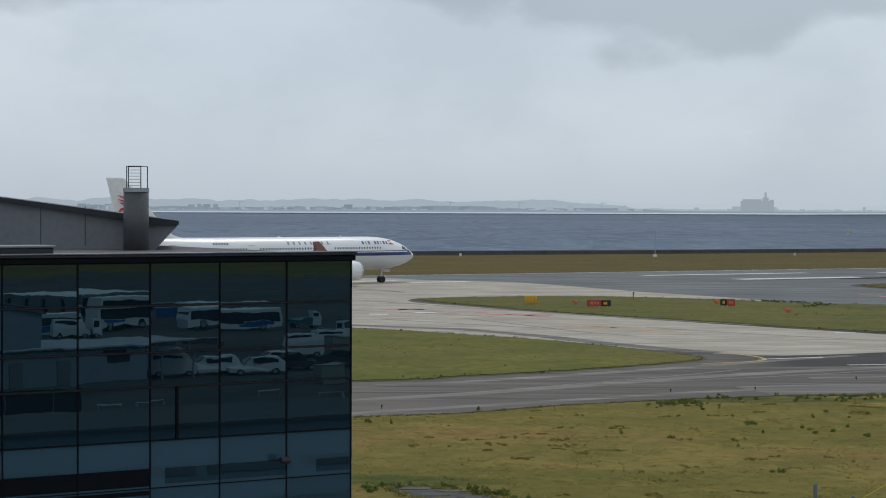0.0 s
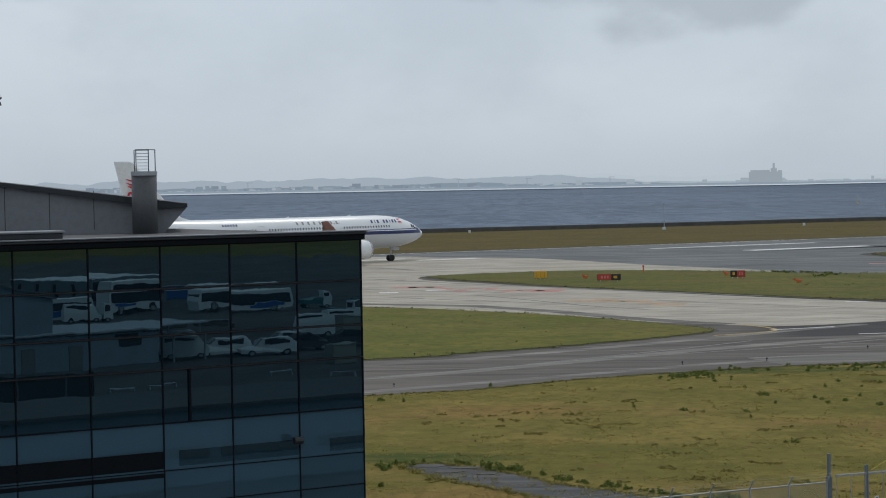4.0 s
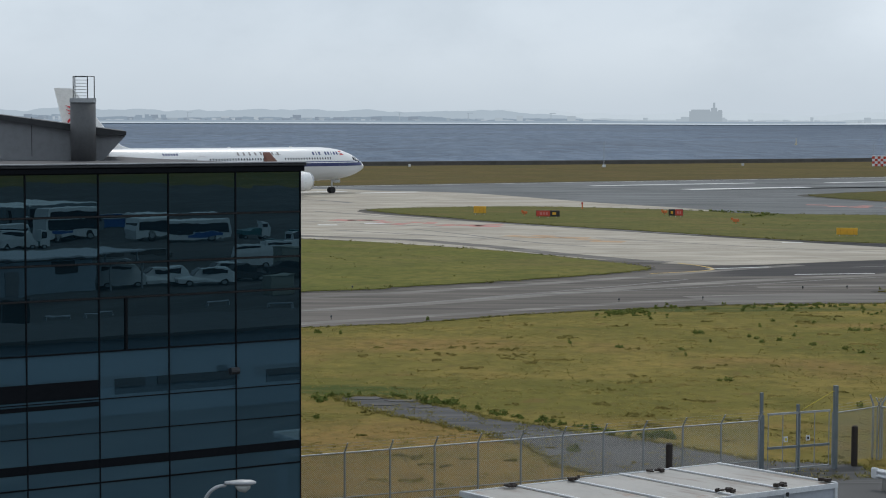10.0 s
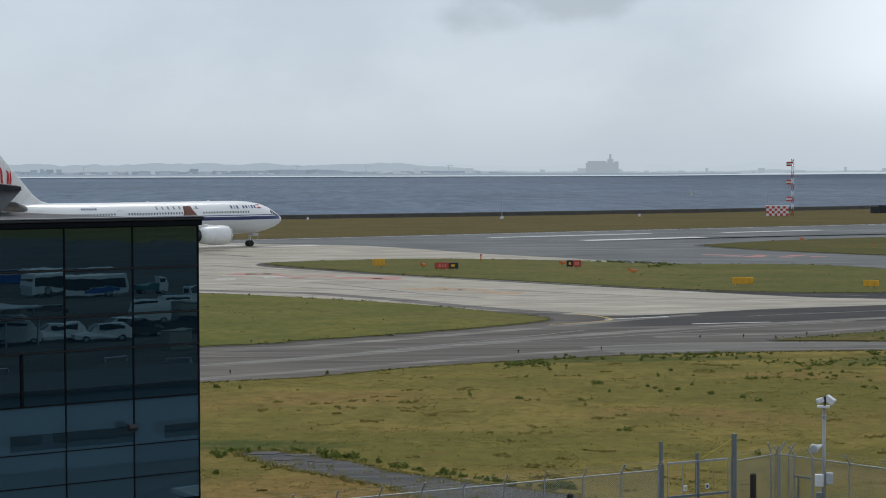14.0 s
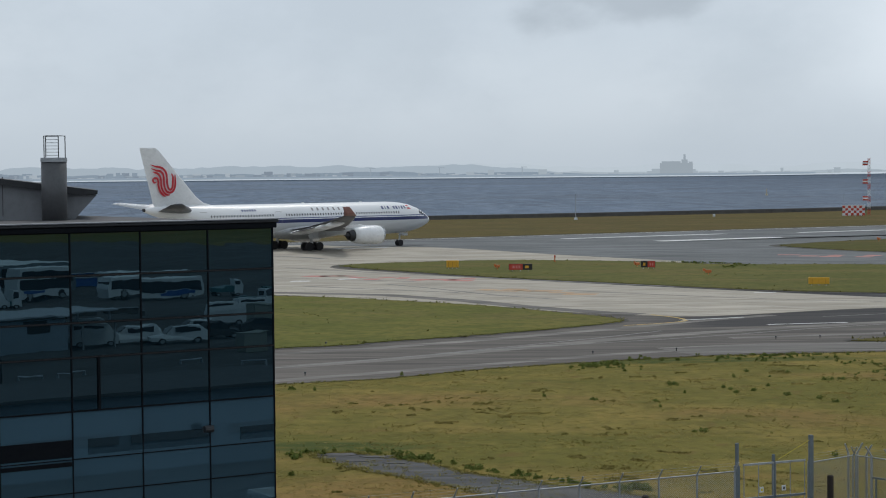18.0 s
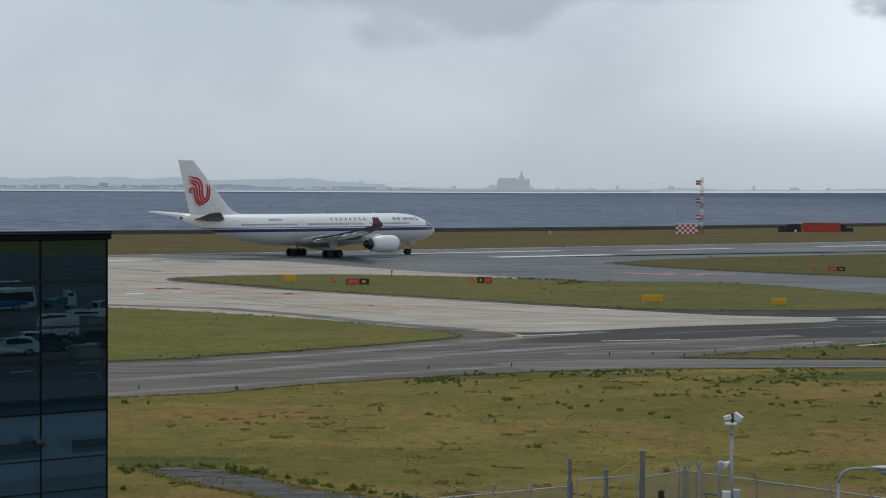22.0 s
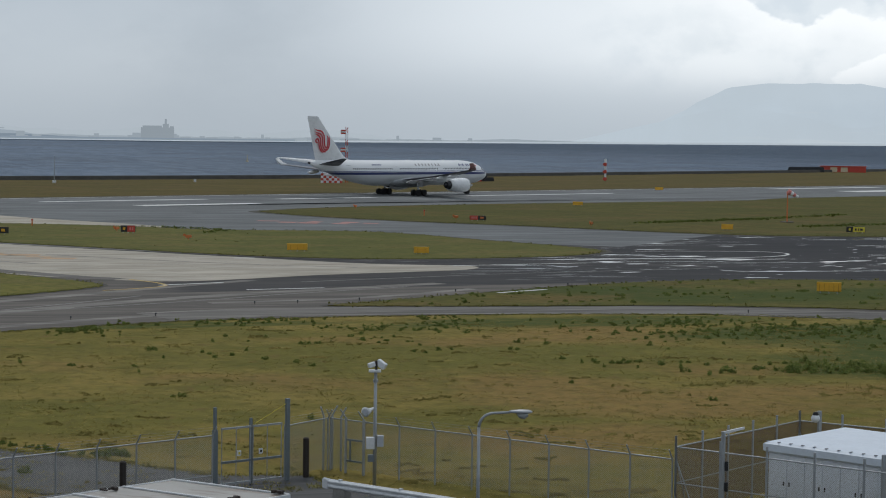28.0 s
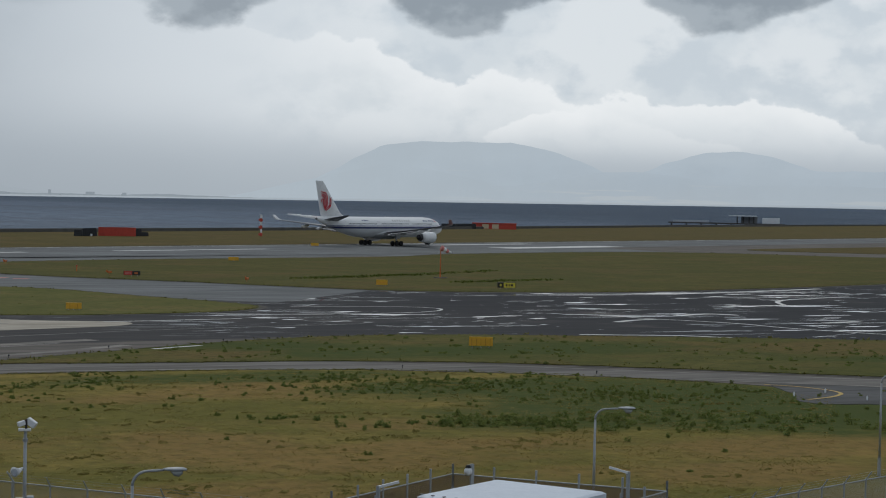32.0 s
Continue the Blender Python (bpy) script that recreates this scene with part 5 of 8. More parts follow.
    for b in bands:
        for side in (-1, 1):
            bm = B()
            q = [Vector((x, side * 0.36, z)) for x, z in b]
            fine = []
            for i in range(len(q) - 1):
                p0, p1, p2, p3 = q[max(i - 1, 0)], q[i], q[i + 1], q[min(i + 2, len(q) - 1)]
                for s in range(5):
                    t = s / 5
                    fine.append(0.5 * (2 * p1 + (p2 - p0) * t + (2 * p0 - 5 * p1 + 4 * p2 - p3) * t * t + (3 * p1 - p0 - 3 * p2 + p3) * t ** 3))
            fine.append(q[-1])
            L_, R_ = [], []
            for i, p in enumerate(fine):
                d = (fine[min(i + 1, len(fine) - 1)] - fine[max(i - 1, 0)]).normalized()
                u = i / (len(fine) - 1)
                w = 0.172 * min(1, 6 * u + 0.15, 5 * (1 - u) + 0.35)
                nn = Vector((-d.z, 0, d.x)) * w
                L_.append(bm.verts.new(p + nn))
                R_.append(bm.verts.new(p - nn))
            for i in range(len(fine) - 1):
                bm.faces.new((L_[i], L_[i + 1], R_[i + 1], R_[i]))
            part("emblem_band", bm, "tail_red", fin, "curved red band of the tail emblem")

    # cabin windows, cockpit glass, doors, plain title blocks
    def on_skin(x, z, off=0.05):
        for (xa, wa, ha, ca), (xb, wb, hb, cb) in zip(st, st[1:]):
            if xb <= x <= xa:
                t = (xa - x) / (xa - xb)
                w, h, c = wa + (wb - wa) * t, ha + (hb - ha) * t, ca + (cb - ca) * t
                s = max(-1, min(1, (z - c) / h))
                return w * math.sqrt(1 - s * s) + off
        return 2.8

    def patch(bm, x, z, w, h, side):
        p = [(x + w / 2, z - h / 2), (x - w / 2, z - h / 2), (x - w / 2, z + h / 2), (x + w / 2, z + h / 2)]
        put(bm, [(a, side * on_skin(a, b), b) for a, b in p], [(0, 1, 2, 3)])

    for side in (-1, 1):
        x = -7.6
        while x > -47:
            if not (-8.6 < x < -7.4 or -19.6 < x < -18.2 or -34.5 < x < -32.6):
                bm = B()
                patch(bm, x, 5.98, 0.21, 0.32, side)
                part("cabin_window", bm, "jet_glass", jet)
            x -= 0.533
        for x, h in ((-6.3, 1.95), (-19.0, 1.95), (-33.6, 1.6), (-47.8, 1.9)):
            bm = B()
            for dx in (-0.55, 0.55):
                patch(bm, x + dx, 5.75, 0.05, h, side)
            patch(bm, x, 5.75 + h / 2, 1.1, 0.05, side)
            part("cabin_door", bm, "title_grey", jet, "outline of a cabin door")
        def mark(name, mat, label, x, z, w, h):
            bm = B()
            patch(bm, x, z, w, h, side)
            part(name, bm, mat, jet, label)
        for i, w in enumerate((0.42, 0.16, 0.42)):
            mark("title_block", "title_blue", "plain navy block of the title", -11.9 + i * 0.62, 6.83, w * 0.85, 0.5)
        for i in range(5):
            mark("title_block", "title_blue", "plain navy block of the title", -9.4 + i * 0.62, 6.83, 0.36 if i != 2 else 0.14, 0.5)
        mark("flag", "tail_red", "small red flag", -5.9, 6.85, 0.95, 0.66)
        for i in range(8):
            mark("side_title_block", "title_grey", "plain grey character block", -26.6 + i * 1.1, 6.85, 0.34, 0.5)
        for i in range(6):
            mark("registration_bar", "title_blue", "plain dark bar of the registration", -40.5 + i * 0.5, 6.85, 0.28, 0.32)
        for x, z, w, h in ((-1.75, 5.5, 0.7, 0.55), (-2.5, 5.72, 0.6, 0.6), (-3.15, 5.9, 0.5, 0.55)):
            mark("cockpit_window", "jet_glass", "dark cockpit glass", x, z, w, h)
    part("antenna", box(B(), (-15, 0, 7.88), (0.5, 0.06, 0.22)), "jet_white", jet)
    part("antenna", box(B(), (-27, 0, 7.88), (0.5, 0.06, 0.22)), "jet_white", jet)
    return jet


# ---- service yard: prefab office, hut, fences, lamps ----
def prefab_office():
    t = thing("prefab_office", "white site office of five joined modules with a stained flat roof", "site office", at((7.33, 55.42, 0), (0.870, 0.492)))
    L, D, H = 9.3, 5.35, 2.6
    n = 5
    w = L / n
    for k in range(n):
        x = -L / 2 + w * (k + 0.5)
        m = part("module", bevel(box(B(), (x, 0, H / 2 - 0.04), (w - 0.03, D - 0.1, H - 0.12)), 0.015), "pale_panel", t)
        part("roof_panel", bevel(box(B(), (x, 0, H - 0.06), (w - 0.02, D, 0.08)), 0.01), "roof_pale", m, "stained pale roof sheet")
        part("window_frame", box(B(), (x, -D / 2 + 0.03, 1.45), (1.15, 0.07, 1.35)), "white_steel", m)
        for s in (-1, 1):
            part("window_pane", box(B(), (x + s * 0.27, -D / 2 + 0.0, 1.45), (0.5, 0.03, 1.22)), ("pale_glass", "pale_glass", "pale_glass", "green", "pale_glass")[k], m, ("curtained window pane", "", "", "green window pane", "")[k])
        part("gutter_post", box(B(), (x + w / 2, -D / 2 + 0.02, H / 2), (0.09, 0.06, H)), "white_steel", m)
    for k in range(n + 1):
        part("roof_seam", bevel(box(B(), (-L / 2 + w * k, 0, H + 0.012), (0.07, D, 0.05)), 0.01), "white_steel", t)
    part("roof_trim", box(B(), (0, -D / 2 - 0.01, H - 0.06), (L + 0.04, 0.06, 0.14)), "white_steel", t)
    part("roof_trim", box(B(), (0, D / 2 + 0.01, H - 0.06), (L + 0.04, 0.06, 0.14)), "white_steel", t)
    for s in (-1, 1):
        part("roof_trim", box(B(), (s * (L / 2 + 0.01), 0, H - 0.06), (0.06, D + 0.06, 0.14)), "white_steel", t)
    fr = part("end_window", box(B(), (-L / 2 + 0.03, 1.65, 1.5), (0.08, 1.3, 1.36)), "white_steel", t, "white window frame")
    for y in (1.35, 1.95):
        part("window_pane", box(B(), (-L / 2 - 0.005, y, 1.5), (0.03, 0.55, 1.24)), "blue_pane", fr, "blue window pane")
    fr = part("end_window", box(B(), (-L / 2 + 0.03, -1.3, 1.4), (0.08, 1.3, 1.3)), "white_steel", t, "white window frame")
    for y in (-1.6, -1.0):
        part("window_pane", box(B(), (-L / 2 - 0.005, y, 1.4), (0.03, 0.55, 1.18)), "pale_glass", fr)
    for y in (0.0, -0.15, -0.3):
        part("vent", box(B(), (-L / 2 + 0.02, y, 2.25), (0.05, 0.06, 0.12)), "pale_glass", t, "small wall vent")
    for k in (1, 2, 3, 4):
        part("drain_bracket", bevel(box(B(), (-L / 2 + w * k, -D / 2 - 0.06, H - 0.14), (0.08, 0.06, 0.12)), 0.01), "cap", t, "dark drain bracket")
    part("wall_lamp", rod(B(), (-L / 2 + w, -D / 2 - 0.02, 1.95), (-L / 2 + w - 0.05, -D / 2 - 0.25, 1.9), 0.05, 8), "white_steel", t)
    rg = random.Random(4)
    for x, y in ((-3.1, 2.4), (-0.95, 2.4), (2.0, 2.35), (1.0, -2.2), (4.45, -2.3), (2.9, -2.3)):
        bm = B()
        for _ in range(7):
            box(bm, (x + rg.uniform(-0.24, 0.24), y + rg.uniform(-0.12, 0.12), H + 0.05 + rg.uniform(0, 0.05)), (rg.uniform(0.08, 0.24), rg.uniform(0.05, 0.15), rg.uniform(0.04, 0.1)), rg.uniform(0, 180))
        part("roof_anchor", bm, "stain", t, "rusty roof anchor with moss")
    # the roof falls towards the back
    for ob in t.children_recursive:
        for v in ob.data.vertices:
            if v.co.z > 2.3:
                v.co.z -= 0.25 * (v.co.y / D + 0.5)


def equipment_hut():
    t = thing("equipment_hut", "pale grey steel equipment hut with a white overhanging roof", "hut", at((33.85, 59.85, 0), (0.872, 0.489)))
    L, D, H = 5.14, 4.62, 2.45
    part("wall", box(B(), (0, 0, H / 2), (L - 0.3, D - 0.3, H)), "hut_wall", t)
    part("base_plinth", box(B(), (0, 0, 0.1), (L - 0.24, D - 0.24, 0.2)), "hut_wall", t)
    bm = B()
    loft(bm, [[Vector((sx * a, sy * b, z)) for sx, sy in ((-1, -1), (1, -1), (1, 1), (-1, 1))] for a, b, z in ((L / 2 - 0.05, D / 2 - 0.05, H - 0.02), (L / 2, D / 2, H + 0.03), (L / 2, D / 2, H + 0.26), (L / 2 - 0.12, D / 2 - 0.12, H + 0.33), (0.1, 0.1, H + 0.40))])
    bmesh.ops.recalc_face_normals(bm, faces=bm.faces)
    part("roof", bm, "roof_blue", t, "pale blue-white sheet-metal roof")
    for k in range(10):
        part("roof_clip", box(B(), (-L / 2 + 0.14, -D / 2 + 0.3 + k * 0.47, H + 0.345), (0.12, 0.07, 0.025)), "clad", t, "grey roof clip")
    # doors on the long side that faces the gate, and panels on the end
    for k in range(6):
        y = D / 2 - 0.2 - (k + 0.5) * (D - 0.4) / 6
        d = part("door", bevel(box(B(), (-L / 2 + 0.14, y, 1.66), (0.05, (D - 0.4) / 6 - 0.025, 1.40)), 0.008), "hut_wall", t)
        part("handle", box(B(), (-L / 2 + 0.1, y + (0.24 if k % 2 else -0.24), 1.40), (0.03, 0.04, 0.14)), "black", d, "black door handle")
        part("lower_panel", bevel(box(B(), (-L / 2 + 0.14, y, 0.55), (0.05, (D - 0.4) / 6 - 0.025, 0.72)), 0.008), "hut_wall", t)
    for k in range(4):
        x = -L / 2 + 0.25 + (k + 0.5) * (L - 0.5) / 4
        d = part("end_panel", bevel(box(B(), (x, -D / 2 + 0.14, 1.66), ((L - 0.5) / 4 - 0.025, 0.05, 1.40)), 0.008), "hut_wall", t)
        part("handle", box(B(), (x + 0.3, -D / 2 + 0.09, 1.4), (0.05, 0.04, 0.2)), "black", d)
        part("lower_panel", bevel(box(B(), (x, -D / 2 + 0.14, 0.55), ((L - 0.5) / 4 - 0.025, 0.05, 0.72)), 0.008), "hut_wall", t)


def chain_fence(name, run, height, out, label, arms=True, spacing=1.66, kerb=True, mesh_mat="galv", rails=(), over=0.05, stops=()):
    """A fence along a straight run: posts, slanted arms, rails, barbed strands and chain-link."""
    a, b = Vector((*run[0], 0)), Vector((*run[1], 0))
    ln = (b - a).length
    d = (b - a).normalized()
    o = Vector((*out, 0)).normalized()
    t = thing(name, label, "fence", None, "fences round the airfield")
    n = max(1, round(ln / spacing))
    me_post = mesh("post", rod(B(), (0, 0, 0), (0, 0, height + over), 0.034 if arms else 0.045, 8), "galv")
    me_arm = mesh("arm", rod(B(), (0, 0, 0), (o * 0.26) + Vector((0, 0, 0.36)), 0.026, 6), "galv")
    for u in stops or [ln * k / n for k in range(n + 1)]:
        p = a + d * u
        post = share("post", me_post, t, Matrix.Translation(p))
        if arms:
            share("arm", me_arm, post, Matrix.Translation((0, 0, height)))
    part("top_rail", rod(B(), a + Vector((0, 0, height)), b + Vector((0, 0, height)), 0.026, 8), "galv", t)
    for z in rails:
        part("middle_rail", rod(B(), a + Vector((0, 0, z)), b + Vector((0, 0, z)), 0.022, 6), "galv", t)
    if arms:
        for u in (0.33, 0.66, 0.98):
            q = o * 0.26 * u + Vector((0, 0, height + 0.36 * u))
            part("barbed_strand", rod(B(), a + q, b + q, 0.004, 4), "galv", t)
    if not arms:
        part("brace", rod(B(), a + d * 0.9 + Vector((0, 0, 0.02)), a + Vector((0, 0, height * 0.85)), 0.022, 6), "galv", t, "slanted brace")
        part("brace", rod(B(), b - d * 0.9 + Vector((0, 0, 0.02)), b + Vector((0, 0, height * 0.85)), 0.022, 6), "galv", t, "slanted brace")
    if kerb:
        part("kerb", box(B(), (a + b) / 2 + Vector((0, 0, 0.09)), (ln, 0.14, 0.18), math.degrees(math.atan2(d.y, d.x))), "stone", t, "low concrete kerb under the mesh")
    # woven wire: two families of slanted strands
    verts, faces = [], []
    step = 0.075
    nrm = Vector((-d.y, d.x, 0))
    m = int((ln + height) / step)
    for fam in (1, -1):
        for k in range(m):
            s0 = k * step - (height if fam > 0 else 0)
            s1 = s0 + fam * height
            p, q = [s0, 0.12], [s1, height]
            lo, hi = 0.0, ln
            if max(p[0], q[0]) < lo or min(p[0], q[0]) > hi:
                continue
            def cut(pt, other):
                if pt[0] < lo or pt[0] > hi:
                    e = lo if pt[0] < lo else hi
                    f = (e - other[0]) / (pt[0] - other[0])
                    return [e, other[1] + (pt[1] - other[1]) * f]
                return pt
            p2, q2 = cut(p, q), cut(q, p)
            P = a + d * p2[0] + Vector((0, 0, p2[1])) + nrm * 0.004 * fam
            Q = a + d * q2[0] + Vector((0, 0, q2[1])) + nrm * 0.004 * fam
            w = (d * 0.7 - Vector((0, 0, 0.7 * fam))) * (0.0115 if mesh_mat == "netting" else 0.0040 if arms else 0.0024)
            i = len(verts)
            verts += [P - w, P + w, P + nrm * 0.0065, Q - w, Q + w, Q + nrm * 0.0065]
            faces += [(i, i + 1, i + 4, i + 3), (i + 1, i + 2, i + 5, i + 4), (i + 2, i, i + 3, i + 5)]
    me = bpy.data.meshes.new("wire_mesh")
    me.from_pydata(verts, [], faces)
    me.materials.append(MAT["wire" if mesh_mat == "galv" else mesh_mat])
    w = new("wire_mesh", me)
    w.parent = t
    tagged(w, "woven chain-link wire", "", "", "stuff")
    return t


def fences():
    chain_fence("chain_link_fence", ((13.3, 70.5), (-14.9, 57.7)), 2.05, (0.42, -0.91), "galvanised chain-link fence with slanted barbed arms beside the track", rails=(0.32, 0.58))
    chain_fence("chain_link_fence", ((16.4, 72.3), (18.5, 74.0)), 2.05, (0.42, -0.91), "short galvanised fence between gate and corner", spacing=2.0, kerb=False)
    chain_fence("chain_link_fence", ((18.6, 74.0), (27.7, 61.9)), 2.05, (-0.8, -0.6), "galvanised chain-link fence with slanted arms behind the guard rail", spacing=1.72, kerb=False)
    chain_fence("chain_link_fence", ((40.6, 58.3), (82.0, 74.2)), 2.05, (0.36, -0.93), "galvanised chain-link fence with slanted arms beside the field", spacing=1.72, kerb=False)
    encl = [(27.75, 61.75), (32.3, 55.1), (40.4, 60.0), (35.0, 66.6)]
    for k in range(4):
        a, b = encl[k], encl[(k + 1) % 4]
        chain_fence("hut_enclosure", (a, b), 2.5, (0, 1), "tall steel mesh fence around the equipment hut", False, 1.9 if k == 1 else 1.62, False, "netting" if k > 1 else "galv", (1.25,), 0.38, (0.0, 1.76, 3.53, 5.29, 7.06, 8.06) if k == 0 else ())
    # heavy gate between two steel posts
    a, b = Vector((13.58, 70.93, 0)), Vector((16.34, 72.05, 0))
    d = (b - a).normalized()
    t = thing("yard_gate", "closed galvanised double gate between two tall steel posts", "gate", at(a, d))
    w = (b - a).length
    part("gate_post", box(box(B(), (-0.13, 0, 1.1), (0.16, 0.16, 2.2)), (-0.13, 0, 2.6), (0.1, 0.1, 0.85)), "blue_steel", t, "tall blue-grey steel post")
    part("gate_post", box(B(), (w + 0.12, 0, 1.56), (0.14, 0.14, 3.12)), "blue_steel", t, "tall blue-grey steel post")
    for s, (x0, x1) in enumerate(((0.14, w / 2 - 0.03), (w / 2 + 0.03, w - 0.13))):
        leaf = part("gate_leaf", box(B(), ((x0 + x1) / 2, 0, 2.2), (x1 - x0, 0.06, 0.07)), "galv", t, "top rail of a gate leaf")
        part("lower_rail", box(B(), ((x0 + x1) / 2, 0, 0.95), (x1 - x0, 0.06, 0.085)), "blue_steel", leaf)
        part("kick_rail", box(B(), ((x0 + x1) / 2, 0, 0.16), (x1 - x0, 0.05, 0.06)), "galv", leaf)
        for x in (x0 + 0.03, (x0 + x1) / 2, x1 - 0.03):
            part("upright", box(B(), (x, 0, 1.15), (0.024, 0.024, 2.2)), "galv", leaf)
        plate = part("placard", box(B(), ((x0 + x1) / 2 + (0.1 if s == 0 else -0.32), -0.05, 1.25), (0.17, 0.02, 0.2)), "white_steel", leaf, "small white notice")
        part("notice_mark", box(B(), ((x0 + x1) / 2 + (0.1 if s == 0 else -0.32), -0.065, 1.25), (0.08, 0.01, 0.09)), "sign_black" if s else "lemon", plate)
    part("centre_post", box(B(), (w / 2, 0.06, 1.25), (0.1, 0.08, 2.5)), "blue_steel", t)
    part("stay_cable", rod(B(), (w + 0.1, 0, 2.95), (w / 2 + 0.15, 0, 2.3), 0.009, 6), "lemon", t, "thin yellow stay")
    # wicket in the fence run
    a, b = Vector((19.06, 73.23, 0)), Vector((19.58, 72.54, 0))
    t = thing("wicket_gate", "narrow blue-grey steel wicket in the fence", "gate", at(a, b - a))
    w = (b - a).length
    for x in (0, w):
        j = part("jamb", box(B(), (x, -0.06, 1.08), (0.07, 0.07, 2.16)), "galv", t)
        part("arm", rod(B(), (x, -0.06, 2.14), (x - 0.12, -0.26, 2.5), 0.03, 6), "galv", j)
    part("frame_bar", box(B(), (w / 2, -0.06, 1.32), (w, 0.06, 0.07)), "blue_steel", t)
    part("frame_bar", box(B(), (w / 2, -0.06, 0.5), (w, 0.06, 0.07)), "blue_steel", t)
    part("frame_bar", box(B(), (w * 0.25, -0.06, 0.9), (0.05, 0.06, 0.85)), "blue_steel", t)
    # bundle of corner posts
    t = thing("corner_posts", "cluster of galvanised corner posts with slanted arms", "post")
    for k, p in enumerate(((18.35, 74.1), (18.75, 74.3), (18.95, 73.7))):
        q = part("post", rod(B(), (*p, 0), (*p, 2.15), 0.045, 8), "galv", t)
        part("arm", rod(B(), (*p, 2.12), (p[0] + 0.16 * (1 if k else -1), p[1] - 0.15, 2.5), 0.035, 6), "galv", q)
    for p, h in (((9.75, 68.4), 1.55), ((17.3, 72.6), 1.5)):
        t = thing("steel_bollard", "dark brown round steel bollard", "bollard", pose(*p, 0), "bollards at the gate")
        part("shaft", rod(B(), (0, 0, 0), (0, 0, h), 0.12, 16), "brown", t)
        part("cap", rod(B(), (0, 0, h), (0, 0, h + 0.04), 0.11, 16, 0.07), "brown", t)


def guard_rail(a, b):
    a, b = Vector((*a, 0)), Vector((*b, 0))
    d = (b - a).normalized()
    t = thing("guard_rail", "white steel W-beam guard rail on concrete blocks", "guard rail", at(a, d))
    ln = (b - a).length
    prof = [(0.0, 0.42), (-0.03, 0.45), (-0.085, 0.49), (-0.085, 0.53), (-0.02, 0.58), (-0.02, 0.61), (-0.085, 0.66), (-0.085, 0.70), (-0.03, 0.74), (0.0, 0.77), (0.02, 0.77), (0.02, 0.42)]
    bm = loft(B(), [[Vector((x, y, z)) for y, z in prof] for x in (0, ln)])
    bmesh.ops.recalc_face_normals(bm, faces=bm.faces)
    part("beam", bm, "white_steel", t)
    part("beam_end", bevel(box(B(), (-0.08, -0.03, 0.6), (0.3, 0.14, 0.38)), 0.04, 2), "white_steel", t)
    x = 0.55
    while x < ln:
        blk = part("block", bevel(box(B(), (x, 0.12, 0.22), (0.62, 0.4, 0.44), 0, 0.9), 0.02), "block", t, "grey concrete foot")
        part("bracket", box(B(), (x, 0.05, 0.6), (0.12, 0.08, 0.4)), "galv", blk)
        part("bolt_cap", rod(B(), (x, -0.02, 0.77), (x, -0.02, 0.81), 0.05, 8), "white_steel", t)
        x += 2.75


def street_lamp(p, h, reach, az, group="street lamps in the yard"):
    """Tapered pole with a curved arm and a flat lantern."""
    t = thing("street_lamp", "galvanised street lamp with a curved arm and flat lantern", "street lamp", at(p, (math.cos(radians(az)), -math.sin(radians(az)))), group)
    part("base", rod(B(), (0, 0, 0), (0, 0, 0.9), 0.09, 12), "galv", t)
    part("pole", rod(B(), (0, 0, 0.9), (0, 0, h - 0.45), 0.065, 12, 0.045), "galv", t, "", True)
    arm = [(0, 0, h - 0.45)]
    for k in range(1, 8):
        q = math.pi / 2 * k / 7
        arm.append((0.45 * (1 - math.cos(q)), 0, h - 0.45 + 0.42 * math.sin(q)))
    arm.append((reach - 0.6, 0, h + 0.0))
    part("arm", tube(B(), arm, 0.045, 12, 0.036), "galv", t, "", True)
    rings = []
    for u, w, hh in ((0, 0.045, 0.045), (0.12, 0.09, 0.06), (0.35, 0.15, 0.08), (0.58, 0.14, 0.07), (0.68, 0.06, 0.03)):
        rings.append([Vector((reach - 0.62 + u, w * math.cos(math.tau * j / 14), h + 0.01 + hh * math.sin(math.tau * j / 14) * (1 if math.sin(math.tau * j / 14) > 0 else 0.5))) for j in range(14)])
    bm = loft(B(), rings)
    bmesh.ops.recalc_face_normals(bm, faces=bm.faces)
    head = part("lantern", bm, "galv", t, "", True)
    rings = []
    for u, w, hh in ((0.22, 0.04, 0.02), (0.3, 0.11, 0.09), (0.45, 0.12, 0.11), (0.56, 0.06, 0.05)):
        rings.append([Vector((reach - 0.62 + u, w * math.cos(math.tau * j / 12), h - 0.03 + hh * (math.sin(math.tau * j / 12) - 0.55))) for j in range(12)])
    bm = loft(B(), rings)
    bmesh.ops.recalc_face_normals(bm, faces=bm.faces)
    part("diffuser", bm, "pale_glass", head, "clear bowl diffuser", True)


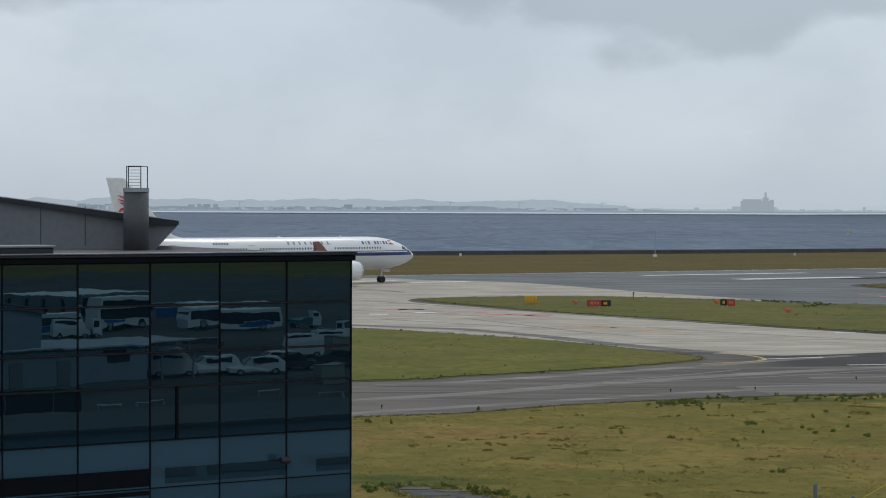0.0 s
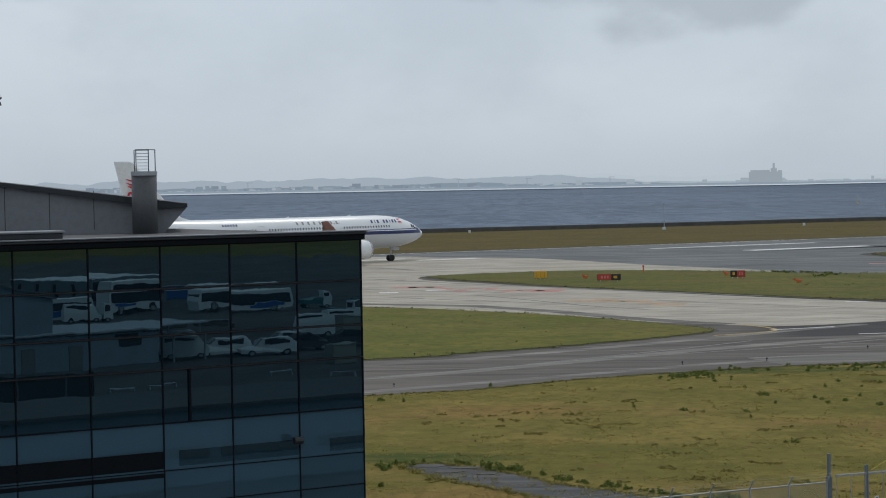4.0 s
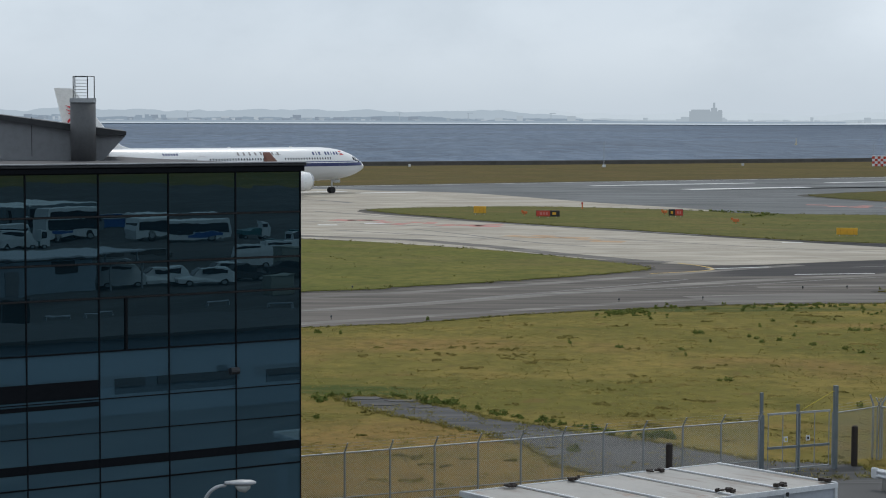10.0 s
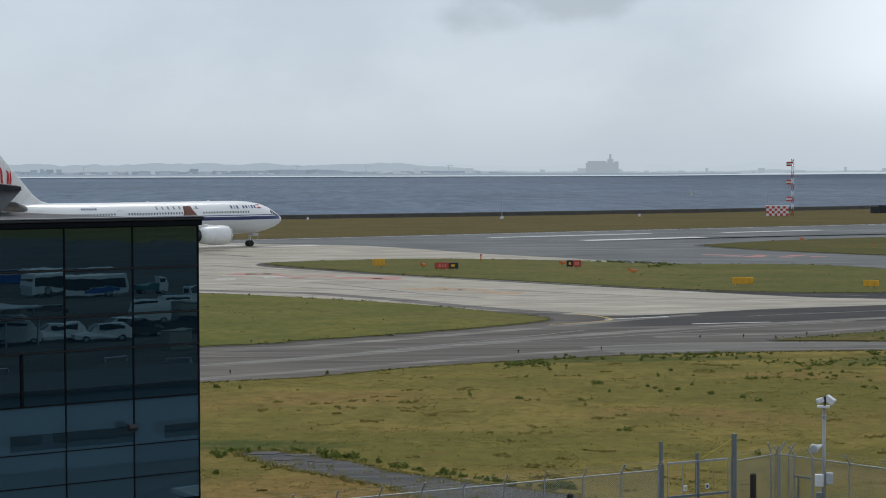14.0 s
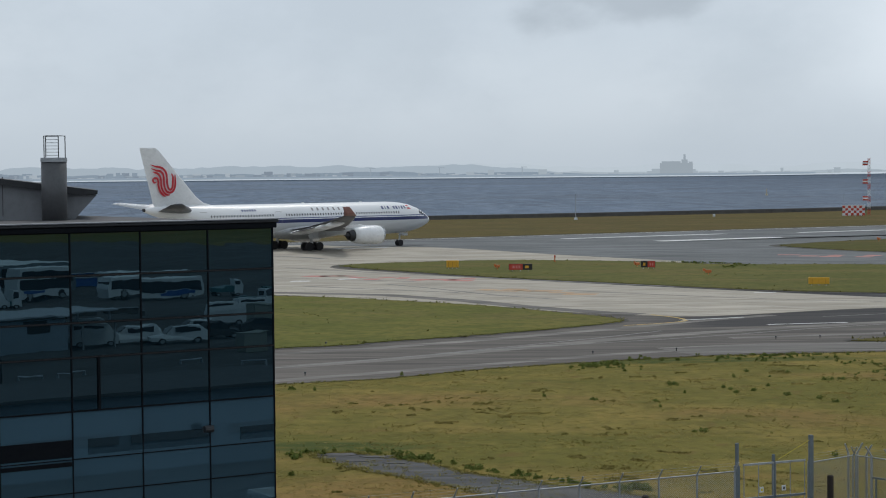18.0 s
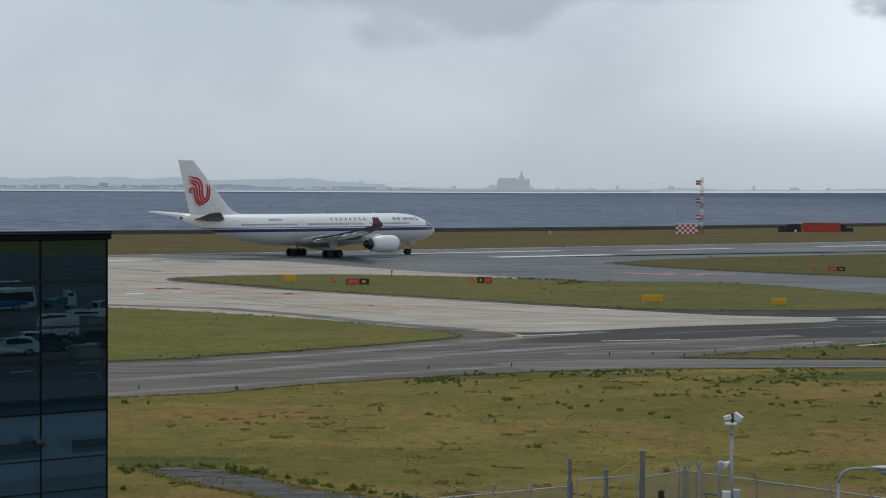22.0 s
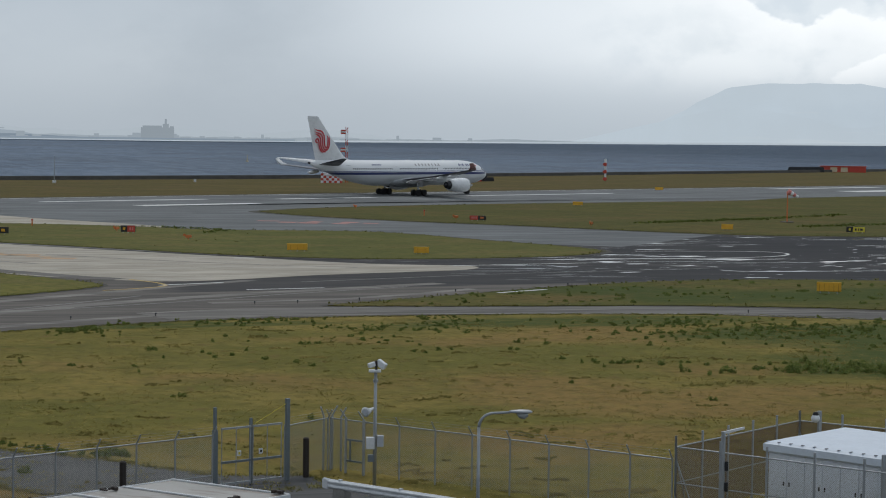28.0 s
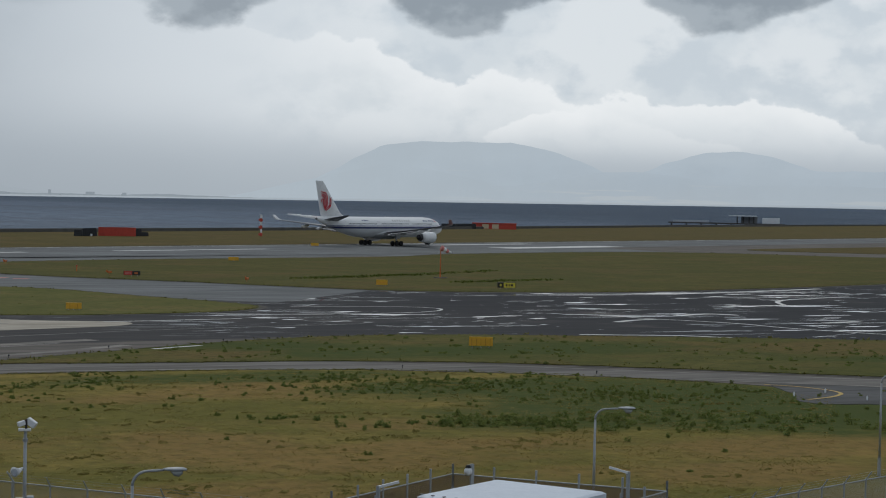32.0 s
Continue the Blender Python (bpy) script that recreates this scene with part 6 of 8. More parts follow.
def lamps():
    street_lamp((-4.05, 42.3, 0), 5.05, 1.05, -5)
    street_lamp((18.15, 54.4, 0), 5.0, 1.5, 18.5)
    street_lamp((40.6, 65.4, 0), 5.0, 1.5, 32)
    street_lamp((62.9, 75.1, 0), 5.0, 1.5, 40)
    for p, dx in (((28.72, 60.05), 1), ((38.9, 60.3), -1)):
        t = thing("mesh_yard_light", "galvanised light post with a slim white lamp bar", "light post", at((*p, 0), (0.9, -0.42)), "light posts at the hut")
        part("post", rod(B(), (0, 0, 0), (0, 0, 3.25), 0.075, 12), "galv", t)
        bm = box(B(), (0, 0, 0), (0.74, 0.13, 0.08), 0, 1, Matrix.Rotation(radians(-15 * dx), 3, "Y"))
        for v in bm.verts:
            v.co += Vector((dx * 0.34, 0, 3.3))
        part("lamp_bar", bm, "white_steel", t, "slim white lamp")
        for z in (0.55, 1.25, 1.95):
            part("junction_box", bevel(box(B(), (0.12, -0.02, z + 0.13), (0.12, 0.14, 0.3)), 0.01), "black", t, "small black junction box")
    # dome cameras on posts by the hut
    for p, h, s in (((34.6, 64.3), 3.2, -1), ((32.55, 56.1), 2.95, 1)):
        t = thing("dome_camera", "white dome camera on a galvanised post", "security camera", pose(*p, 0), "cameras at the hut")
        part("post", box(B(), (0, 0, h / 2), (0.12, 0.12, h)), "galv", t)
        bm = B()
        bmesh.ops.create_uvsphere(bm, u_segments=16, v_segments=10, radius=0.16, matrix=Matrix.Translation((s * 0.2, -0.06, h - 0.26)))
        part("dome", bm, "white_steel", t, "", True)
        part("hood", rod(B(), (s * 0.2, -0.06, h - 0.14), (s * 0.2, -0.06, h - 0.03), 0.12, 14, 0.07), "black", t)
        part("bracket", box(B(), (s * 0.08, -0.02, h - 0.05), (0.22, 0.06, 0.05)), "galv", t)


def camera_pole():
    t = thing("camera_pole", "galvanised pole with floodlight cameras, horn and cabinets", "camera pole", at((19.35, 70.2, 0), (math.cos(radians(15.5)), -math.sin(radians(15.5)))))
    part("pole", rod(B(), (0, 0, 0), (0, 0, 4.3), 0.075, 14, 0.06), "galv", t, "", True)
    part("platform", bevel(box(B(), (-0.03, 0, 4.32), (0.46, 0.3, 0.09)), 0.015), "white_steel", t)

    def housing(c, s, yaw, pitch):
        r = Matrix.Rotation(radians(yaw), 3, "Z") @ Matrix.Rotation(radians(pitch), 3, "Y")
        bm = box(B(), (0, 0, 0), s)
        bevel(bm, 0.02)
        for v in bm.verts:
            v.co = Vector(c) + r @ v.co
        return bm
    part("camera", housing((-0.15, -0.02, 4.55), (0.28, 0.17, 0.17), 200, 16), "white_steel", t, "white camera housing")
    part("camera", housing((0.21, 0.0, 4.57), (0.38, 0.21, 0.24), -25, 32), "white_steel", t, "large white floodlight housing")
    part("camera_stem", box(B(), (0.02, 0, 4.5), (0.09, 0.11, 0.40)), "brown", t)
    horn = part("horn", rod(B(), (-0.14, -0.04, 2.86), (-0.37, -0.31, 2.82), 0.05, 20, 0.19), "white_steel", t, "white horn loudspeaker", True)
    part("horn_throat", rod(B(), (-0.373, -0.315, 2.82), (-0.382, -0.325, 2.82), 0.155, 18, 0.11), "pale_panel", horn)
    part("horn_driver", rod(B(), (-0.2, 0.03, 2.87), (0.0, 0.08, 2.9), 0.06, 10), "white_steel", horn)
    part("cabinet", bevel(box(B(), (-0.17, -0.06, 1.63), (0.32, 0.22, 0.44)), 0.015), "white_steel", t, "white switch cabinet")
    part("cabinet", bevel(box(B(), (0.2, 0.0, 1.7), (0.25, 0.22, 0.42)), 0.015), "pale_panel", t, "white switch cabinet")
    part("cable_box", bevel(box(B(), (-0.14, -0.03, 1.06), (0.25, 0.18, 0.26)), 0.01), "blue_steel", t, "small blue-grey cable box")
    part("clamp", rod(B(), (0, 0, 3.9), (0, 0, 4.0), 0.1, 12), "galv", t)


def service_house():
    """Low pale building in the yard, seen in the glass facade."""
    c = Vector((24.0, 33.0, 0))
    t = thing("service_house", "low pale blue-grey service building with dark window bands", "building", at(c, DIR))
    part("wall", box(B(), (0, 0, 1.7), (30, 7, 3.4)), "blue_wall", t)
    part("roof", box(B(), (0, 0, 3.45), (30.6, 7.6, 0.16)), "roofing", t)
    for x, w in ((-11.0, 6.4), (-4.6, 5.0), (0.6, 4.2), (6.0, 5.2), (11.6, 4.6)):
        part("window", box(B(), (x, 3.5, 1.5), (w, 0.08, 0.5)), "clad", t)

    # shed beside the parked vehicles: a low wing under a broad pale roof, and a taller part with a sloping roof
    t = thing("yard_shed", "blue-grey service shed with a broad pale roof and a dark hatch", "shed", at((60.7, -7.95, 0.03), (0.92, 0.39)))
    part("wall", box(B(), (0, 0, 1.3), (18, 5, 2.6)), "blue_wall", t)
    part("roof", bevel(box(B(), (2.4, -1.6, 2.68), (22.4, 8.6, 0.16)), 0.03), "pale_panel", t, "broad pale sheet roof")
    for x in (10.4, 13.2):
        for y in (-5.2, 2.2):
            part("post", rod(B(), (x, y, 0), (x, y, 2.62), 0.08, 8), "galv", t)
    bm = loft(B(), [[Vector((x, y, z)) for x, z in ((0.6, 2.5), (0.6, 5.4), (-9.0, 7.4), (-9.0, 2.5))] for y in (-3.0, 2.53)])
    bmesh.ops.recalc_face_normals(bm, faces=bm.faces)
    part("upper_storey", bm, "blue_wall", t, "tall windowless part")
    bm = loft(B(), [[Vector((x, y, z)) for x, z in ((0.8, 5.38), (0.8, 5.52), (-9.2, 7.58), (-9.2, 7.44))] for y in (-3.2, 2.7)])
    bmesh.ops.recalc_face_normals(bm, faces=bm.faces)
    part("upper_roof", bm, "clad", t, "dark sloping roof edge")
    part("hatch", box(B(), (6.6, 2.5, 1.9), (1.9, 0.06, 0.9)), "black", t, "dark open hatch")
    for x in (-5.0, -1.6, 2.2):
        part("door", bevel(box(B(), (x, 2.52, 1.0), (1.1, 0.06, 1.9)), 0.02), "clad", t)
    part("gutter", rod(B(), (-9.0, 2.62, 2.5), (9.0, 2.62, 2.5), 0.06, 8), "cap", t)
    # unseen block, added to give the dark area mirrored in the glass
    t = thing("dark_container", "long low black block added for a dark mirrored area", "container", at((46.6, 4.2, 0.03), (0.74, 0.67)))
    part("body", bevel(box(B(), (0, 0, 0.75), (6.4, 2.2, 1.4)), 0.04), "dark_car", t)
    for x in (-1.6, 1.4):
        part("upright", box(B(), (x, 1.12, 0.75), (0.1, 0.06, 1.4)), "clad", t)


# ---- parked vehicles, mirrored in the glass ----
def vehicles():
    def wheels(t, xs, half, r):
        for x in xs:
            for s in (-1, 1):
                w = part("wheel", rod(B(), (x, s * half - 0.1, r), (x, s * half + 0.1, r), r, 16), "black", t)
                part("rim", rod(B(), (x, s * (half + 0.11), r), (x, s * (half + 0.115), r), r * 0.6, 12), "galv", w)

    def shell(prof, half, tuck=0.86):
        """A body from a side outline; upper points are drawn in."""
        top = max(z for _, z in prof)
        rings = [[Vector((x, s * half * (tuck if z > top * 0.62 else 1), z)) for x, z in prof] for s in (-1, 1)]
        bm = loft(B(), rings)
        bmesh.ops.recalc_face_normals(bm, faces=bm.faces)
        return bm

    def van():
        t = thing("van", "white minivan parked in the service yard", "van", None, "vehicles in the yard")
        part("body", shell([(-1.8, 0.3), (1.8, 0.3), (1.85, 0.95), (1.5, 1.15), (1.05, 1.86), (-1.72, 1.9), (-1.85, 1.0)], 0.78), "white_steel", t)
        for s in (-1, 1):
            part("side_window", box(B(), (-0.45, s * 0.70, 1.48), (2.3, 0.04, 0.48)), "jet_glass", t)
        part("windscreen", box(B(), (1.29, 0, 1.5), (0.04, 1.2, 0.68), 0, 1, Matrix.Rotation(radians(-40), 3, "Y")), "jet_glass", t)
        part("bumper", box(B(), (1.83, 0, 0.45), (0.14, 1.5, 0.25)), "black", t)
        wheels(t, (-1.2, 1.2), 0.72, 0.30)
        return t

    def car():
        t = thing("car", "white estate car parked in the service yard", "car", None, "vehicles in the yard")
        part("body", shell([(-2.25, 0.3), (2.25, 0.3), (2.28, 0.7), (1.05, 0.95), (0.4, 1.42), (-1.7, 1.45), (-2.25, 0.95)], 0.86, 0.8), "white_steel", t)
        for s in (-1, 1):
            part("side_window", box(B(), (-0.6, s * 0.72, 1.18), (1.9, 0.05, 0.32)), "jet_glass", t)
        part("windscreen", box(B(), (0.76, 0, 1.2), (0.04, 1.25, 0.75), 0, 1, Matrix.Rotation(radians(-54), 3, "Y")), "jet_glass", t)
        wheels(t, (-1.35, 1.4), 0.8, 0.31)
        return t

    def dark_car():
        t = thing("car", "dark grey saloon car parked in the service yard", "car", None, "vehicles in the yard")
        part("body", shell([(-2.2, 0.3), (2.2, 0.3), (2.22, 0.68), (1.1, 0.9), (0.35, 1.36), (-0.9, 1.38), (-1.6, 0.98), (-2.2, 0.92)], 0.84, 0.8), "dark_car", t)
        for s in (-1, 1):
            part("side_window", box(B(), (-0.4, s * 0.70, 1.14), (1.5, 0.05, 0.28)), "jet_glass", t)
        wheels(t, (-1.35, 1.35), 0.78, 0.31)
        return t

    def bus(ln, h, label, body="white_steel"):
        t = thing("coach", label, "bus", None, "vehicles in the yard")
        part("body", shell([(-ln / 2, 0.35), (ln / 2 - 0.1, 0.35), (ln / 2 + 0.05, 1.1), (ln / 2 - 0.35, h), (-ln / 2 + 0.1, h), (-ln / 2, 1.0)], 1.22, 0.97), body, t)
        part("roof", bevel(box(B(), (-0.2, 0, h + 0.03), (ln - 0.7, 2.2, 0.14)), 0.05), "coach_roof", t, "bright white roof")
        for s in (-1, 1):
            part("window_band", box(B(), (0, s * 1.21, h * 0.64), (ln - 0.7, 0.05, h * 0.44)), "jet_glass", t)
            part("colour_flash", box(B(), (-ln * 0.2, s * 1.225, h * 0.33), (ln * 0.4, 0.03, h * 0.14)), "blue_pane", t)
        part("windscreen", box(B(), (ln / 2 - 0.12, 0, h * 0.62), (0.05, 2.1, h * 0.4), 0, 1, Matrix.Rotation(radians(-10), 3, "Y")), "jet_glass", t)
        wheels(t, (-ln * 0.28, ln * 0.32), 1.12, 0.48)
        return t

    def truck():
        t = thing("small_truck", "small teal flatbed truck with a white cab", "truck", None, "vehicles in the yard")
        part("cab", shell([(0.7, 0.35), (1.7, 0.35), (1.72, 1.0), (1.45, 1.78), (0.75, 1.8)], 0.73, 0.93), "white_steel", t)
        part("bed", box(B(), (-0.55, 0, 0.8), (2.4, 1.45, 0.4)), "teal", t)
        for s in (-1, 1):
            part("side_window", box(B(), (1.1, s * 0.69, 1.42), (0.55, 0.05, 0.4)), "jet_glass", t)
        part("windscreen", box(B(), (1.6, 0, 1.4), (0.04, 1.2, 0.6), 0, 1, Matrix.Rotation(radians(-18), 3, "Y")), "jet_glass", t)
        wheels(t, (-1.1, 1.1), 0.66, 0.28)
        return t

    def spread(t, places):
        for i, (x, y, turn) in enumerate(places):
            m = at((x, y, 0.035), DIR) @ pose(0, 0, 0, 0, 0, turn)
            if i == 0:
                t.matrix_basis = m
            else:
                copy_thing(t, m)
    spread(van(), [(72.2, -2.9, 12), (93.2, -4.0, 6), (98.4, -4.0, 0), (105.5, -38.0, 10)])
    spread(car(), [(76.2, 2.0, 195), (82.0, -0.2, 184), (75.2, -1.6, 188)])
    spread(dark_car(), [(81.8, 2.2, 11), (86.5, 4.0, 8)])
    spread(truck(), [(126.6, -24.0, 7), (112.6, -12.2, 60), (116.0, -9.4, 62), (107.0, -37.6, 0), (130.0, -19.5, 5)])
    # five coaches parked side by side, the last one's flank in view
    spread(bus(7.0, 2.7, "white coach with a dark window band"), [(121.3, -43.9, -14.4)])
    # dark bodies stand in for shade and windows below the bright roofs
    spread(bus(10.5, 3.1, "white-roofed coach with its shaded flanks painted dark blue-grey", "blue_steel"), [(122.8 + 0.29 * 3.4 * k, -43.4 - 0.956 * 3.4 * k, -14.4) for k in range(1, 6)])
    spread(bus(10.6, 2.3, "low white coach with dark windows and a blue flash"), [(123.3, -31.3, 175)])
    spread(bus(6.6, 2.3, "small white bus with dark windows"), [(107.4, -42.0, 21)])
    for k in range(4):
        t = thing("storage_box", "long pale storage box in the yard", "box", at((90 + k * 3.1, -25.5 + k * 2.4, 0.03), DIR), "boxes in the yard")
        part("body", bevel(box(B(), (0, 0, 0.25), (3.0, 1.0, 0.5)), 0.04), "stone", t)
        part("lid", bevel(box(B(), (0, 0, 0.54), (3.1, 1.1, 0.08)), 0.03), "clad", t)
    # low containers beyond the coaches
    for x, y, mt, lb in ((136.0, -49.0, "blue_pane", "blue and white cargo container in the yard"), (140.5, -46.6, "brown", "dark red-brown cargo container in the yard"), (145.4, -43.8, "cap", "dark cargo container with a white top frame")):
        t = thing("cargo_container", lb, "container", at((x, y, 0.03), DIR), "cargo containers in the yard")
        part("body", bevel(box(B(), (0, 0, 0.62), (4.2, 2.2, 1.16)), 0.04), mt, t)
        part("top_frame", bevel(box(B(), (0, 1.05, 1.24), (4.3, 0.2, 0.1)), 0.02), "pale_panel", t)
        for u in (-2.05, 2.05):
            part("corner_post", box(B(), (u, 1.12, 0.62), (0.16, 0.14, 1.24)), "pale_panel", t)
    for x, y, w, h in ((74.6, 9.8, 1.9, 1.3), (89.0, 2.4, 2.4, 2.0)):
        t = thing("storage_crate", "pale beige storage crate in the yard", "crate", at((x, y, 0.03), DIR), "crates in the yard")
        part("body", bevel(box(B(), (0, 0, h / 2), (w, 1.4, h)), 0.04), "lemon_grey", t)
        part("lid", bevel(box(B(), (0, 0, h + 0.03), (w + 0.1, 1.5, 0.08)), 0.02), "lemon_grey", t)
    # kerbside barriers near the glass
    for x, y, dx, dy in ((51.4, 6.9, 0.93, 0.36), (54.2, 8.0, 0.93, 0.36), (65.6, 15.2, 0.12, 0.99), (64.9, 10.4, 0.9, 0.42)):
        t = thing("white_barrier", "low white road barrier in the yard", "barrier", at((x, y, 0.03), (dx, dy)), "barriers in the yard")
        part("rail", bevel(box(B(), (0, 0, 0.26), (1.9, 0.12, 0.12)), 0.03), "pale_panel", t)
        for u in (-0.9, 0.9):
            part("leg", box(B(), (u, 0, 0.1), (0.08, 0.3, 0.2), 0, 0.6), "galv", t)


def terminal():
    """The deck on which the camera stands, behind and below it."""
    t = thing("terminal", "pale terminal building with an open viewing deck", "building", None, "", "structure")
    part("wall", box(B(), (0, -7.3, 5.6), (60, 16, 11.2)), "pale_panel", t)
    part("deck", box(B(), (0, -7.3, 11.3), (60.6, 16.6, 0.2)), "roof_pale", t)
    part("upper_wall", box(B(), (0, -11.8, 13.6), (60, 6, 4.4)), "pale_panel", t)
    part("upper_roof", box(B(), (0, -11.8, 15.95), (61, 7, 0.3)), "roof_pale", t)
    for k in range(13):
        part("rail_post", rod(B(), (-29.4 + k * 4.9, 0.75, 11.4), (-29.4 + k * 4.9, 0.75, 12.45), 0.025, 8), "galv", t)
    part("handrail", rod(B(), (-29.5, 0.75, 12.45), (29.5, 0.75, 12.45), 0.03, 8), "galv", t)
    for k in range(10):
        part("window", box(B(), (-25 + k * 5.5, -8.77, 13.3), (4.2, 0.08, 2.4)), "jet_glass", t)


# ---- airfield signs and shore equipment ----
def sign(p, w, h, face, panels, label, bars=(), ribs=0):
    """A box sign on short legs; panels are (share of width, material)."""
    t = thing("airfield_sign", label, "sign", at((*p, 0.09), (math.cos(radians(face)), -math.sin(radians(face)))), "signs along the taxiways")
    x = -w / 2
    part("frame", bevel(box(B(), (0, 0.06, h * 0.58), (w + 0.08, 0.16, h * 0.80)), 0.02), "sign_black" if len(panels) > 1 else panels[0][1], t)
    for share_, mt in panels:
        q = part("panel", box(B(), (x + w * share_ / 2, -0.03, h * 0.58), (w * share_ - 0.02, 0.03, h * 0.74)), mt, t)
        x += w * share_
    for bx, bw, mt in bars:
        part("lettering_bar", box(B(), (-w / 2 + bx * w, -0.052, h * 0.58), (bw * w, 0.012, h * 0.34)), mt, t)
    for k in range(ribs):
        part("rib", box(B(), (-w / 2 + w * (k + 0.5) / ribs, -0.055, h * 0.5), (0.035, 0.03, h * 0.66)), "amber_rib", t)
    for s in (-0.36, 0, 0.36):
        part("leg", box(B(), (s * w, 0.05, h * 0.1), (0.07, 0.07, h * 0.22)), "galv", t)


def airfield_equipment():
    sign((11.6, 260.4), 1.55, 1.15, 10, [(1, "yellow")], "amber taxiway sign seen from behind", (), 3)
    sign((20.0, 252.5), 2.95, 0.98, 6, [(0.6, "red"), (0.4, "sign_black")], "red and black taxiway sign with unreadable lettering", [(0.2, 0.1, "sock_pink"), (0.33, 0.07, "sock_pink"), (0.45, 0.08, "sock_pink"), (0.78, 0.16, "yellow")])
    sign((36.9, 255.2), 1.8, 1.05, 12, [(0.45, "sign_black"), (0.55, "red")], "black and red taxiway sign with unreadable lettering", [(0.22, 0.16, "yellow"), (0.65, 0.1, "sock_pink"), (0.82, 0.1, "sock_pink")])
    sign((49.9, 214.6), 2.2, 0.92, 14, [(1, "yellow")], "amber taxiway sign seen from behind", (), 3)
    sign((62.5, 208.3), 1.6, 0.85, 17, [(1, "yellow")], "amber taxiway sign seen from behind", (), 2)
    sign((96.8, 292.2), 2.5, 0.85, 19, [(0.52, "red"), (0.48, "sign_black")], "red and black taxiway sign with unreadable lettering", [(0.14, 0.08, "sock_pink"), (0.26, 0.08, "sock_pink"), (0.4, 0.08, "sock_pink"), (0.76, 0.2, "orange")])
    sign((139.3, 358.6), 1.9, 0.85, 21, [(1, "yellow")], "amber runway sign seen from behind")
    sign((140.7, 252.1), 2.6, 0.95, 29, [(0.34, "sign_black"), (0.66, "lemon")], "black and yellow taxiway sign with unreadable lettering", [(0.17, 0.1, "lemon"), (0.5, 0.1, "sign_black"), (0.65, 0.06, "sign_black"), (0.8, 0.14, "sign_black")])
    sign((124.6, 260.8), 1.6, 0.95, 27, [(1, "yellow")], "thin amber sign seen from behind")
    sign((81.9, 151.1), 2.0, 1.0, 28, [(1, "yellow")], "amber ribbed taxiway sign seen from behind", (), 5)
    sign((205, 470), 2.0, 0.9, 24, [(1, "yellow")], "amber runway sign seen from behind")
    # small orange markers and light units
    for x, y in UNITS:
        t = thing("marker_unit", "small orange airfield marker box on a short stem", "marker", pose(x, y, 0.09, 0, 0, (x * 37) % 50), "orange marker boxes")
        part("box", bevel(box(B(), (0, 0, 0.42), (0.75, 0.3, 0.34)), 0.03), "orange", t)
        part("stem", rod(B(), (0, 0, 0), (0, 0, 0.28), 0.05, 8), "orange", t)
        part("wing", box(B(), (-0.5, 0, 0.6), (0.3, 0.05, 0.3), 0), "orange", t)
    for x, y in ((26.8, 277.0), (94, 312)):
        t = thing("marker_post", "thin red marker post", "post", pose(x, y, 0.09), "red marker posts")
        part("shaft", rod(B(), (0, 0, 0), (0, 0, 0.72), 0.09, 8), "orange", t)
        part("top", rod(B(), (0, 0, 0.72), (0, 0, 0.95), 0.13, 8), "red", t)
    rg = random.Random(21)
    for p in [Vector(q) for q in ((-3.9, 125.4), (16.0, 137.4), (22.2, 139.1), (31.2, 147.8), (34.7, 148.3), (50.4, 157.2), (-3.0, 147.6), (40.1, 150.0), (62.7, 162.9), (66.5, 134.6), (79.0, 126.6))]:
        t = thing("edge_light", "small dark taxiway edge light on a stem", "light", pose(p.x, p.y + 0.6, 0.02), "taxiway edge lights")
        part("stem", rod(B(), (0, 0, 0), (0, 0, 0.14), 0.03, 6), "brown", t)
        part("lens", rod(B(), (0, 0, 0.14), (0, 0, 0.25), 0.065, 8, 0.045), "jet_glass", t)
    for x, y in ((83.5, 108.8), (87.3, 110.2), (86.9, 105.2)):
        t = thing("white_peg", "short white marker peg beside the road", "marker", pose(x, y, 0.02), "white pegs by the road")
        part("shaft", rod(B(), (0, 0, 0), (0, 0, 0.26), 0.06, 8), "white_steel", t)
        part("cap", rod(B(), (0, 0, 0.26), (0, 0, 0.31), 0.05, 8, 0.02), "white_steel", t)

    # wind sock
    t = thing("wind_sock", "pink and white wind sock on an orange pole", "wind sock", pose(148.0, 287.6, 0.09))
    part("pole", rod(B(), (0, 0, 0), (0, 0, 5.0), 0.12, 10, 0.08), "orange", t)
    part("base", rod(B(), (0, 0, 0), (0, 0, 0.12), 1.1, 20), "stone", t)
    for k in range(4):
        x0, x1 = k * 0.42, (k + 1) * 0.42
        part("sock_band", rod(B(), (0.05 + x0, -0.2 * x0, 4.95 - x0 * 0.5), (0.05 + x1, -0.2 * x1, 4.95 - x1 * 0.5), 0.46 - k * 0.06, 14, 0.40 - k * 0.06), "sock_pink" if k % 2 == 0 else "white_steel", t)

    # red and white landing-aid mast with its chequered shelter
    az = 14.5
    t = thing("aerial_mast", "tall red and white landing-aid mast with side panels", "mast", at((137.9, 533.5, 0.05), (math.cos(radians(az)), -math.sin(radians(az)))))
    n = 9
